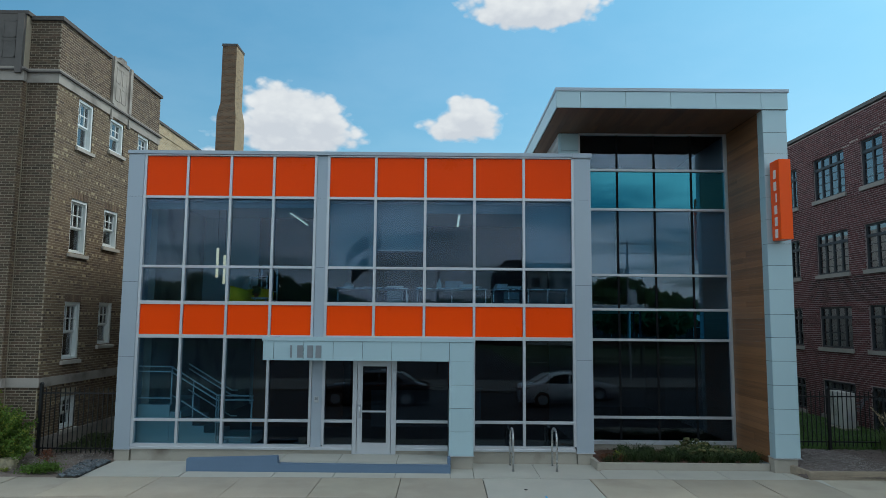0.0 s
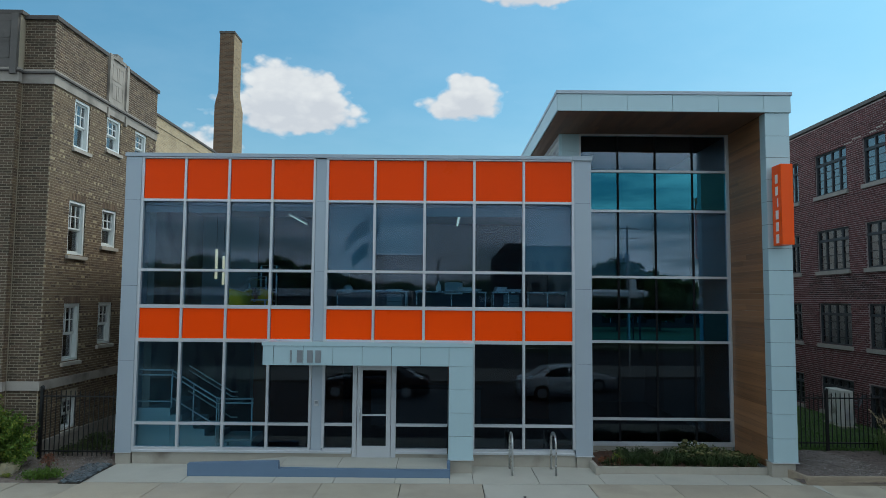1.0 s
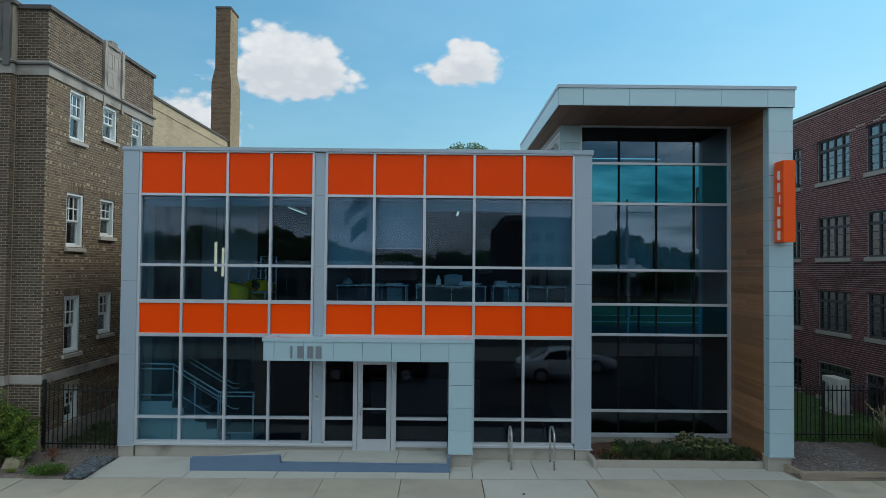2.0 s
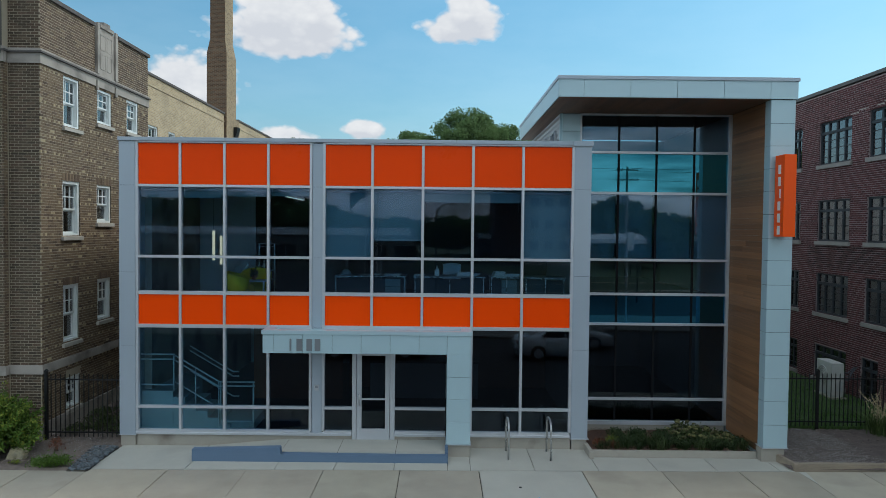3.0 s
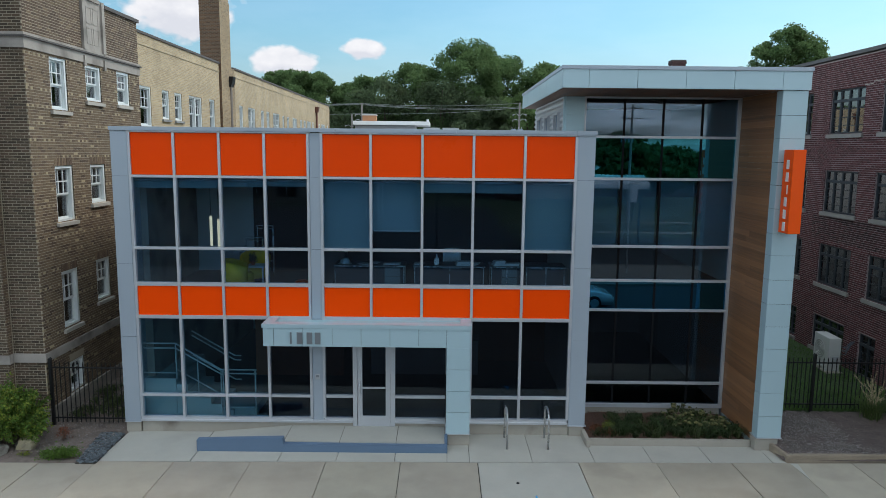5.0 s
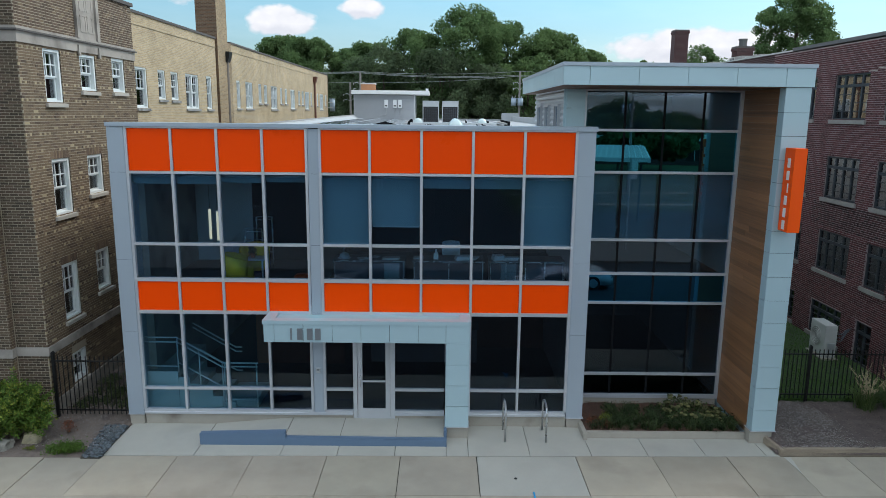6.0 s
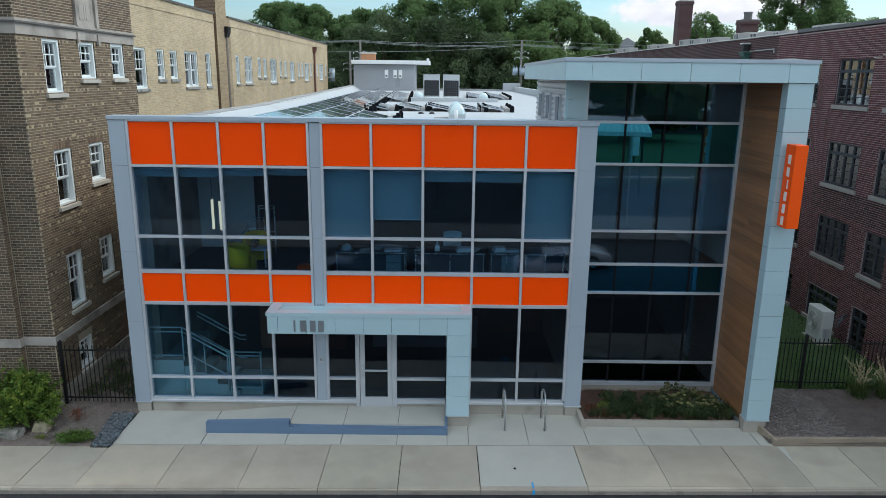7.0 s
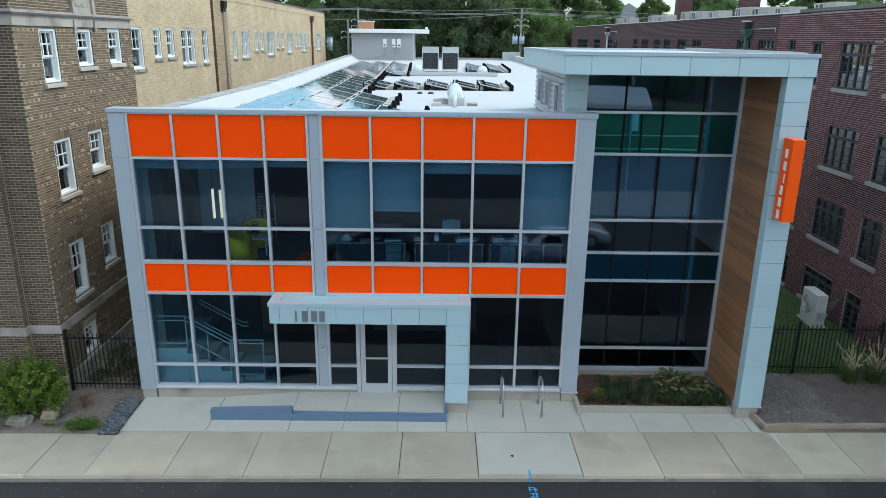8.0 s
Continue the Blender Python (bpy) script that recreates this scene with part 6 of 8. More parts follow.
def sash_window(x, y0, y1, z0, z1, parent, sill=SILL_STONE, wide=False):
    """Double-hung window in a wall that looks along +x: frame, six-light upper sash, plain lower sash."""
    bm = bmesh.new()
    f = 0.075
    xo, xi = x - 0.03, x - 0.205
    frame_ring(bm, "x", xi, xo, y0, y1, z0, z1, f, f * 0.8)
    w = part("window", bm, SASH, parent, "white painted double-hung sash window")
    units = [(y0 + f, y1 - f)] if not wide else [(y0 + f, (y0 + y1) / 2 - 0.03), ((y0 + y1) / 2 + 0.03, y1 - f)]
    if wide:
        box("centre_post", (xi, xo, (y0 + y1) / 2 - 0.05, (y0 + y1) / 2 + 0.05, z0, z1), SASH, w)
    zm = z0 + (z1 - z0) * 0.48
    for a, b in units:
        bm = bmesh.new()
        s = 0.045
        frame_ring(bm, "x", xi + 0.06, xi + 0.105, a, b, zm - 0.01, z1 - f, s)
        part("upper_sash", bm, SASH, w)
        for k in (1, 2):
            y = a + (b - a) * k / 3
            box("glazing_bar", (xi + 0.07, xi + 0.10, y - 0.014, y + 0.014, zm, z1 - f), SASH, w)
        zc = (zm + z1 - f) / 2
        box("glazing_bar", (xi + 0.072, xi + 0.098, a, b, zc - 0.014, zc + 0.014), SASH, w)
        bm = bmesh.new()
        frame_ring(bm, "x", xi + 0.02, xi + 0.065, a, b, z0 + 0.05, zm, s, s * 1.4)
        part("lower_sash", bm, SASH, w)
        p = box("pane", (xi + 0.08, xi + 0.086, a + 0.01, b - 0.01, zm, z1 - f - 0.02), GLASS_OLD, w)
        p.visible_shadow = False
        p = box("pane", (xi + 0.035, xi + 0.041, a + 0.01, b - 0.01, z0 + 0.07, zm - 0.02), GLASS_OLD, w)
        p.visible_shadow = False
    if sill:
        bm = bmesh.new()
        prism(bm, [(x - 0.12, z0), (x + 0.07, z0 - 0.02), (x + 0.07, z0 - 0.11), (x - 0.12, z0 - 0.11)], "y", y0 - 0.07, y1 + 0.07)
        part("sill", bm, sill, w, "limestone sill")
    return w


def blinds_behind(x, y0, y1, z0, z1, parent):
    bm = bmesh.new()
    z = z1 - 0.1
    while z > z0:
        v = [bm.verts.new(p) for p in ((x - 0.29, y0, z), (x - 0.29, y1, z), (x - 0.26, y1, z - 0.02), (x - 0.26, y0, z - 0.02))]
        bm.faces.new(v)
        z -= 0.042
    part("venetian_blind", bm, SASH, parent)


# walls behind the bricks
bm = bmesh.new()
pierced(bm, "x", PX - 0.40, PX - 0.005, 0.30, PEND, -0.2, 10.9, WINS)
part("wall", bm, MORTAR_TAN, house)
# Added dark sheet behind the panes in place of unlit rooms
box("dark_room", (PX - 1.6, PX - 1.5, 0.6, PEND, -0.2, 10.8), CARPET, house)
bm = bmesh.new()
bx(bm, -2.50, PX - 0.005, 0.286, 0.299, -0.2, 10.9)
bx(bm, -2.50, PX - 0.405, 0.301, 0.6, -0.2, 10.9)
bx(bm, -9.0, -2.505, 0.106, 0.6, -0.2, 10.93)
bx(bm, -9.0, PX - 0.5, PEND - 0.3, PEND, -0.2, 10.9)
bx(bm, -9.0, PX - 0.05, 0.4, PEND, 10.4, 10.6)
part("wall", bm, MORTAR_TAN, house)
# bricks: side wall with pale header courses, browner above the band, and the front
BELT0, BELT1, BAND0, BAND1 = 1.64, 1.86, 9.22, 9.50
holes = list(WINS)
side = []
lin = [(y0 - 0.0, y1 + 0.0, z1, z1 + 0.20) for y0, y1, z0, z1 in WINS if z1 < 9]
for za, zb in ((0.42, BELT0), (BELT1, BAND0)):
    side += courses(0.28, PEND, za, zb, holes + lin, header_every=6, joint=0.013)
tone_index = [2 if (q[4] and rng.random() < 0.6) or rng.random() < 0.02 or (q[0] < 0.30 and round(q[2] / 0.0677) % 2 == 0) else (1 if rng.random() < 0.16 else 0) for q in side]
near = [(q, t) for q, t in zip(side, tone_index) if q[0] > 0.3 and q[1] < 3.1 and 1.9 < q[2] < 4.6 and q[1] - q[0] > 0.185 and q[3] - q[2] > 0.05][:300]
keep = {id(q) for q, _ in near}
rest = [(q, t) for q, t in zip(side, tone_index) if id(q) not in keep]
brickwork("brickwork", [q for q, _ in rest], "x", PX, 1, [BRICK_TAN, BRICK_BROWN, BRICK_PALE], house, rng, mats=[t for _, t in rest])
top = courses(0.28, 2.98, BAND1 + 0.08, 10.86, [], joint=0.017) + courses(4.22, PEND, BAND1 + 0.08, 10.86, [], joint=0.017)
brickwork("brickwork", top, "x", PX, 1, [BRICK_TAN, BRICK_BROWN], house, rng, mats=[int(rng.random() < 0.8) for _ in top])
front = courses(-2.48, PX - 0.034, 0.42, BELT0, [], joint=0.0135) + courses(-2.48, PX - 0.034, BELT1, BAND0, [], joint=0.0135) + courses(-2.48, PX - 0.034, BAND1 + 0.08, 10.86, [], joint=0.0135)
brickwork("brickwork", front, "y", 0.28, -1, [BRICK_BROWN, BRICK_UMBER], house, rng, mats=[int(rng.random() < 0.8) for _ in front])
front = courses(-4.5, -2.50, 0.42, BELT0, [], joint=0.0135) + courses(-4.5, -2.50, BELT1, BAND0, [], joint=0.0135)
brickwork("brickwork", front, "y", 0.10, -1, [BRICK_BROWN, BRICK_UMBER], house, rng, mats=[int(rng.random() < 0.8) for _ in front])
quoin = [q for q in courses(0.10, 0.27, 0.42, BELT0, []) + courses(0.10, 0.27, BELT1, BAND0, [])]
brickwork("brickwork", quoin, "x", -2.50, 1, [BRICK_TAN, BRICK_BROWN], house, rng, mats=[int(rng.random() < 0.5) for _ in quoin])
# soldier courses over the windows
sold = []
for y0, y1, z0, z1 in WINS:
    if z1 < 9 and z1 > 2:
        n = int((y1 - y0) / 0.0677)
        for k in range(n):
            a = y0 + (y1 - y0) * k / n
            sold.append((a, a + (y1 - y0) / n - 0.01, z1 + 0.003, z1 + 0.20))
brickwork("lintel_bricks", sold, "x", PX, 1, [BRICK_TAN, BRICK_BROWN], house, rng, mats=[int(rng.random() < 0.6) for _ in sold])
for n, (y0, y1, z0, z1) in enumerate(WINS):
    w = sash_window(PX, y0, y1, z0, z1, house)
    if n in (0, 3, 6):
        blinds_behind(PX, y0 + 0.1, y1 - 0.1, z0 + 0.1, z1 - 0.1, w)


def band(name, z0, z1, out, mt, y_end=PEND):
    bm = bmesh.new()
    bx(bm, PX - 0.05, PX + out, 0.28 - out, y_end + out * 0.6, z0, z1)
    bx(bm, -2.50 - 0.05, PX - 0.05, 0.28 - out, 0.36, z0, z1)
    bx(bm, -9.0, -2.50 + out, 0.10 - out, 0.2, z0, z1)
    part(name, bm, mt, house)


band("stone_base", -0.2, 0.42, 0.05, STONE)
band("stone_belt", BELT0, BELT1, 0.045, STONE)
band("frieze", BAND0, BAND1 - 0.03, 0.03, STONE)
band("cornice", BAND1 - 0.03, BAND1 + 0.015, 0.085, CORNICE)
band("cornice_top", BAND1 + 0.015, BAND1 + 0.08, 0.045, STONE)
for q in ((PX - 0.35, PX + 0.06, 0.22, 2.90, 10.86, 10.97), (PX - 0.35, PX + 0.06, 4.30, PEND + 0.06, 10.86, 10.97), (-2.50, PX - 0.35, 0.22, 0.62, 10.86, 10.97), (-9.0, -2.44, 0.04, 0.62, 10.93, 11.03)):
    box("parapet_coping", q, CORNICE, house, bevel=0.012)
# stone tablet in the parapet, with raised mouldings
bm = bmesh.new()
bx(bm, PX - 0.2, PX + 0.02, 2.98, 4.22, BAND1 + 0.08, 10.92)
for y in (2.98, 4.07):
    bx(bm, PX + 0.02, PX + 0.075, y, y + 0.15, BAND1 + 0.08, 11.0)
bx(bm, PX - 0.25, PX + 0.06, 3.2, 4.0, 10.92, 11.02)
bx(bm, PX - 0.25, PX + 0.05, 3.42, 3.78, 11.02, 11.12)
for y in (3.25, 3.63):
    for z in (9.75, 10.3):
        for d in ((y, y + 0.30, z, z + 0.03), (y, y + 0.30, z + 0.42, z + 0.45), (y, y + 0.03, z, z + 0.45), (y + 0.27, y + 0.30, z, z + 0.45)):
            bx(bm, PX + 0.02, PX + 0.028, *d)
for y in (2.98, 4.10):
    bx(bm, PX + 0.02, PX + 0.07, y, y + 0.10, BAND0 - 0.1, BAND1 - 0.1)
part("stone_tablet", bm, STONE, house, "carved limestone parapet tablet")
bm = bmesh.new()
bx(bm, -4.4, -2.52, 0.05, 0.12, BAND1 + 0.08, 10.93)
for x in (-2.68, -4.3):
    bx(bm, x, x + 0.16, 0.0, 0.06, BAND1 - 0.1, 10.93)
for z in (9.8, 10.32):
    for x in (-3.06, -3.5):
        for d in ((x, x + 0.34, z, z + 0.03), (x, x + 0.34, z + 0.42, z + 0.45), (x, x + 0.03, z, z + 0.45), (x + 0.31, x + 0.34, z, z + 0.45)):
            bx(bm, d[0], d[1], 0.042, 0.05, d[2], d[3])
part("stone_tablet", bm, STONE_DARK, house, "carved limestone parapet tablet")
box("stoop_block", (-2.5, -1.9, -0.25, 0.08, -0.2, 0.36), STONE, house)

# wings of yellow brick further back
WX = -3.62
wing_w = [(10.95, 12.02, 7.78, 9.33, 0), (13.12, 13.89, 8.14, 9.33, 0), (14.50, 15.35, 8.14, 9.33, 0), (16.24, 17.95, 7.78, 9.35, 1), (19.09, 19.89, 7.78, 9.38, 0)]
wing2_w = [(24.26, 24.98, 7.85, 9.40, 0), (26.10, 27.69, 7.85, 9.40, 1), (29.06, 29.82, 8.20, 9.40, 0), (30.48, 31.31, 8.20, 9.40, 0), (32.31, 34.16, 7.85, 9.40, 1), (35.12, 35.75, 8.25, 9.36, 0), (36.59, 37.37, 8.25, 9.36, 0),
           (38.55, 40.18, 7.9, 9.36, 1), (41.52, 42.26, 8.25, 9.36, 0), (42.95, 43.85, 8.25, 9.36, 0), (44.35, 46.16, 7.9, 9.36, 1), (46.9, 47.6, 8.25, 9.36, 0), (50.04, 50.77, 8.25, 9.36, 0), (51.56, 53.56, 7.9, 9.36, 1), (54.82, 55.6, 8.25, 9.36, 0)]
for nm, y0, y1, ws, zt in (("wing_wall", PEND, 20.75, wing_w, 11.30), ("wing_wall", 23.2, 56.2, wing2_w, 11.30)):
    bm = bmesh.new()
    pierced(bm, "x", WX - 0.4, WX, y0, y1, -0.2, zt, [q[:4] for q in ws])
    part(nm, bm, FAR_YELLOW, house, "yellow common brick wall")
    box("wing_coping", (WX - 0.4, WX + 0.05, y0, y1 + 0.05, zt, zt + 0.10), CORNICE, house)
    box("wing_coping", (WX, WX + 0.025, y0, y1, zt - 0.42, zt - 0.36), FAR_YELLOW, house)
    for a, b, c, d, e in ws:
        w = sash_window(WX, a, b, c, d, house, COPING, bool(e))
    # added dark sheet for the wing's unlit rooms
    box("dark_room", (WX - 1.4, WX - 1.3, y0, y1, -0.2, zt - 0.3), CARPET, house)
    box("wing_roof", (-12, WX - 0.3, y0, y1, zt - 0.5, zt - 0.3), COPING, house)
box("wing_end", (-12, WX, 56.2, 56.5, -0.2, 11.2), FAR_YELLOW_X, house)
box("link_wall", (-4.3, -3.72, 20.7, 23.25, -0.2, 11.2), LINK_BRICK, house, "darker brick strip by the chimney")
box("link_pilaster", (-4.3, -3.56, 22.55, 23.3, -0.2, 11.3), BRICK_CHIM_Y, house)
# hopper heads and downpipes
for y, mt in ((22.3, PIPE_DULL), (48.5, RUST_PIPE)):
    bm = bmesh.new()
    tube(bm, [(WX + 0.12, y, 10.3), (WX + 0.12, y, 0.2)], 0.09, 10)
    part("downpipe", bm, mt, house, smooth=True)
    bm = bmesh.new()
    prism(bm, [(WX + 0.0, 10.8), (WX + 0.34, 10.8), (WX + 0.30, 10.5), (WX + 0.20, 10.25), (WX + 0.04, 10.25), (WX + 0.0, 10.5)], "y", y - 0.25, y + 0.25)
    part("hopper", bm, mt if mt is RUST_PIPE else IRON, house)
meter = root("utility_box", (WX + 0.3, 57.0, 8.0), "grey utility drum at the wing's end", "utility box")
bm = bmesh.new()
tube(bm, [(-3.25, 56.9, 7.75), (-3.25, 56.9, 8.95)], 0.28, 14)
tube(bm, [(-3.25, 56.9, 8.95), (-3.25, 56.9, 9.03)], 0.31, 14)
part("drum", bm, CAN_GREY, meter, smooth=True)
for z in (8.1, 8.6):
    box("bracket", (-3.80, -3.15, 56.48, 56.66, z, z + 0.08), GALV, meter)

# tall chimney
chim = root("tall_chimney", (-4, 21.3, 10), "tall square brown brick chimney with a shouldered shaft", "chimney")
bm = bmesh.new()
prev = None
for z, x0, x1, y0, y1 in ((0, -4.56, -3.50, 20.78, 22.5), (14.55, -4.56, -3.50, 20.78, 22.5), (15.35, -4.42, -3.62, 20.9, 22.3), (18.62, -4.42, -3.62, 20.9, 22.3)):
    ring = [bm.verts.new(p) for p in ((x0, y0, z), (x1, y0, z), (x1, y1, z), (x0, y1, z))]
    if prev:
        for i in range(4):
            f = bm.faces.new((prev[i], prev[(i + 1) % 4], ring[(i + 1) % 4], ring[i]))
            # front and back take the shaded tone, the sides the lit one
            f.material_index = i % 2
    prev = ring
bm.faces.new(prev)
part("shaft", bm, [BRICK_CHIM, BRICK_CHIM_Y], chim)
box("cap", (-4.45, -3.59, 20.87, 22.33, 18.62, 18.74), CORNICE, chim)

# ================================================================ dark red brick school on the right
RX = 21.15
school = root("red_brick_building", (25, 15, 0), "three-storey dark red brick building with dark steel windows", "brick building")
R_WIN = []
for za, zb in ((7.62, 9.08), (5.02, 6.42), (2.55, 3.92)):
    R_WIN += [(5.55, 7.46, za, zb, 4), (3.55, 4.66, za, zb, 2), (8.60, 9.35, za, zb, 2), (0.6, 2.5, za, zb, 4), (-2.4, -1.3, za, zb, 2)]
    up = 0.07 if za > 7 else 0.0
    for ya, yb, n in ((10.55, 11.1, 2), (12.3, 13.7, 4), (14.5, 15.9, 4), (20.4, 21.6, 3), (22.5, 24.0, 4), (25.3, 26.4, 3), (27.3, 28.5, 3), (29.7, 31.2, 4), (32.2, 33.4, 2), (38.0, 41.3, 5), (43.8, 46.2, 3), (48.9, 53.6, 5)):
        R_WIN.append((ya, yb, za + up, zb + up, n))
R_WIN += [(5.55, 7.46, 0.30, 1.45, 4), (3.9, 4.75, 0.10, 1.45, 2), (8.60, 9.35, 0.3, 1.4, 2)]
bm = bmesh.new()
pierced(bm, "x", RX + 0.005, RX + 0.4, -6.0, 12.0, -0.2, 10.05, [q[:4] for q in R_WIN if q[0] < 12])
part("wall", bm, MORTAR_RED, school)
bm = bmesh.new()
pierced(bm, "x", RX, RX + 0.4, 12.0, 57.0, -0.2, 10.12, [q[:4] for q in R_WIN if q[0] > 12])
part("wall", bm, FAR_RED, school)
box("rear_wall", (RX, 50, 56.8, 57.2, -0.2, 9.95), FAR_RED_X, school)
box("front_wall", (RX + 0.1, 50, -6.3, -6.0, -0.2, 10.1), FAR_RED_X, school)
# Dark sheet added to give the school windows an unlit inside
box("dark_room", (RX + 1.6, RX + 1.7, -6, 57, -0.2, 9.8), CARPET, school)
box("roof", (RX + 0.3, 50, -6, 57, 9.55, 9.7), COPING, school)
rb = courses(-1.0, 12.0, 0.0, 10.05, [q[:4] for q in R_WIN], joint=0.015)
near_r = [q for q in rb if 3.0 < q[0] < 8.0 and 4.0 < q[2] < 7.0 and q[1] - q[0] > 0.185][:300]
keep_r = {id(q) for q in near_r}
brickwork("brickwork", [q for q in rb if id(q) not in keep_r], "x", RX, -1, BRICK_RED, school, rng)
box("parapet_coping", (RX - 0.05, RX + 0.4, -6, 10.5, 10.09, 10.21), SCHOOL_COPING, school, bevel=0.01)
bm = bmesh.new()
prism(bm, [(10.502, 10.05), (57.0, 10.12), (57.0, 10.29), (10.502, 10.09)], "x", RX - 0.004, RX + 0.4)
part("parapet_cap", bm, FAR_RED, school)
bm = bmesh.new()
prism(bm, [(10.502, 10.09), (57.0, 10.29), (57.0, 10.335), (10.502, 10.135)], "x", RX - 0.06, RX + 0.42)
part("parapet_coping", bm, OFF_WHITE, school, "thin pale metal coping")

# pale repointed joint stepping up under the coping
for ya, yb, za in ((5.20, 5.64, 9.10), (4.72, 5.19, 9.168), (3.95, 4.30, 9.168), (3.62, 3.94, 9.236), (3.30, 3.61, 9.303)):
    box("repointed_joint", (RX - 0.006, RX + 0.01, ya, yb, za - 0.012, za + 0.012), SILL_STONE, school)


def steel_window(x, y0, y1, z0, z1, n, parent):
    bm = bmesh.new()
    f = 0.06
    xa, xb = x + 0.06, x + 0.14
    frame_ring(bm, "x", xa, xb, y0, y1, z0, z1, f)
    zt = z0 + (z1 - z0) * 0.74
    w = part("window", bm, DARK_SASH, parent, "dark steel casement window")
    box("transom", (xa - 0.01, xb, y0, y1, zt - 0.045, zt + 0.045), DARK_SASH, w)
    for k in range(1, n):
        y = y0 + (y1 - y0) * k / n
        box("mullion", (xa + 0.002, xb, y - 0.035, y + 0.035, z0, z1), DARK_SASH, w)
    if y0 < 12:
        for k in range(1, 4):
            z = z0 + (zt - z0) * k / 4
            box("glazing_bar", (xa + 0.03, xb - 0.02, y0 + f, y1 - f, z - 0.011, z + 0.011), DARK_SASH, w)
    for k in range(n):
        a, b = y0 + (y1 - y0) * k / n, y0 + (y1 - y0) * (k + 1) / n
        p = box("pane", (xa + 0.04, xa + 0.046, a + 0.02, b - 0.02, z0 + 0.03, z1 - 0.03), GLASS_STEEL, w)
        p.visible_shadow = False
    box("sill", (x - 0.06, x + 0.1, y0 - 0.07, y1 + 0.07, z0 - 0.13, z0), SCHOOL_SILL, w, "pale stone sill")


for y0, y1, z0, z1, n in R_WIN:
    steel_window(RX, y0, y1, z0, z1, n, school)
# chimneys, gear and a copper rain head
for x0, x1, y0, y1, z0, z1 in ((26.15, 27.21, 40.0, 40.9, 9.5, 14.25), (27.02, 28.05, 30.0, 30.9, 9.5, 12.12)):
    c = root("brick_chimney", (x0, y0, z0), "square dark red brick chimney with a dark cap", "chimney", "school chimneys")
    box("shaft", (x0, x1, y0, y1, z0, z1 - 0.30), FAR_RED_X, c)
    box("corbel", (x0 - 0.05, x1 + 0.05, y0 - 0.05, y1 + 0.05, z1 - 0.30, z1 - 0.12), FAR_RED_X, c)
    box("cap", (x0 - 0.03, x1 + 0.03, y0 - 0.03, y1 + 0.03, z1 - 0.12, z1), CORNICE, c)
flue = root("metal_flue", (27.5, 30.45, 12.12), "short weathered metal flue on the chimney", "flue")
bm = bmesh.new()
tube(bm, [(27.52, 30.45, 12.12), (27.52, 30.45, 12.52)], 0.25, 14)
tube(bm, [(27.52, 30.45, 12.52), (27.52, 30.45, 12.60)], 0.29, 14)
part("flue_pipe", bm, SCHOOL_COPING, flue)


def roof_unit(y, length, h):
    """A small condenser: pale casing, open coil side in a wire frame, on two rails."""
    x, z = 23.4, 10.12
    u = root("roof_unit", (x, y, 9.7), "small grey rooftop air conditioning unit on a stand", "air conditioner", "school roof units")
    for k in (0.1, length - 0.18):
        box("rail", (x, x + 0.8, y + k, y + k + 0.08, 9.7, z), GALV, u)
    box("casing", (x, x + 0.8, y, y + length * 0.55, z, z + h), BLOCK, u, bevel=0.02)
    box("coil", (x + 0.03, x + 0.77, y + length * 0.55, y + length - 0.03, z + 0.05, z + h - 0.05), BUSBAR, u, "dark finned coil")
    for a, b in ((z, z + 0.05), (z + h - 0.05, z + h)):
        box("frame_rail", (x - 0.01, x + 0.8, y + length * 0.55, y + length, a, b), OFF_WHITE, u)
    for yy in (y + length * 0.55, y + length * 0.78, y + length - 0.05):
        box("frame_post", (x - 0.012, x + 0.03, yy, yy + 0.05, z + 0.05, z + h - 0.05), OFF_WHITE, u)


for y, length, h in ((43.6, 2.0, 0.76), (46.4, 1.9, 0.78), (34.1, 1.7, 0.64), (36.4, 1.7, 0.72), (27.1, 1.8, 0.66), (29.2, 1.6, 0.72), (24.5, 1.5, 0.60), (18.3, 1.8, 0.53), (20.6, 1.5, 0.63), (16.2, 1.4, 0.46), (12.4, 1.6, 0.48)):
    roof_unit(y, length, h)


def rain_head(y, z, mt, label):
    """A copper hopper with a pipe down the wall and a floodlight standing over it."""
    r = root("copper_rain_head", (RX - 0.15, y, z), label, "downpipe", "copper rain heads")
    bm = bmesh.new()
    prism(bm, [(RX - 0.30, z), (RX, z), (RX, z - 0.10), (RX - 0.10, z - 0.26), (RX - 0.18, z - 0.26), (RX - 0.30, z - 0.10)], "y", y - 0.20, y + 0.20)
    part("hopper", bm, mt, r)
    box("rim", (RX - 0.36, RX, y - 0.27, y + 0.27, z, z + 0.06), mt, r, bevel=0.012)
    bm = bmesh.new()
    tube(bm, [(RX - 0.14, y, z - 0.24), (RX - 0.14, y, 0.2)], 0.075, 8)
    part("pipe", bm, mt, r)
    lamp = box("floodlight", (RX - 0.30, RX - 0.05, y - 0.12, y + 0.12, z + 0.10, z + 0.36), BLACK_PLASTIC, r, "dark floodlight with a pale hood", bevel=0.02)
    box("hood", (RX - 0.36, RX - 0.02, y - 0.16, y + 0.16, z + 0.36, z + 0.42), OFF_WHITE, lamp, bevel=0.012)
    bm = bmesh.new()
    tube(bm, [(RX - 0.04, y - 0.1, z + 0.07), (RX - 0.04, y - 2.4, z + 0.09), (RX - 0.04, y - 2.42, z - 0.05)], 0.018, 6)
    part("conduit", bm, GALV, r)


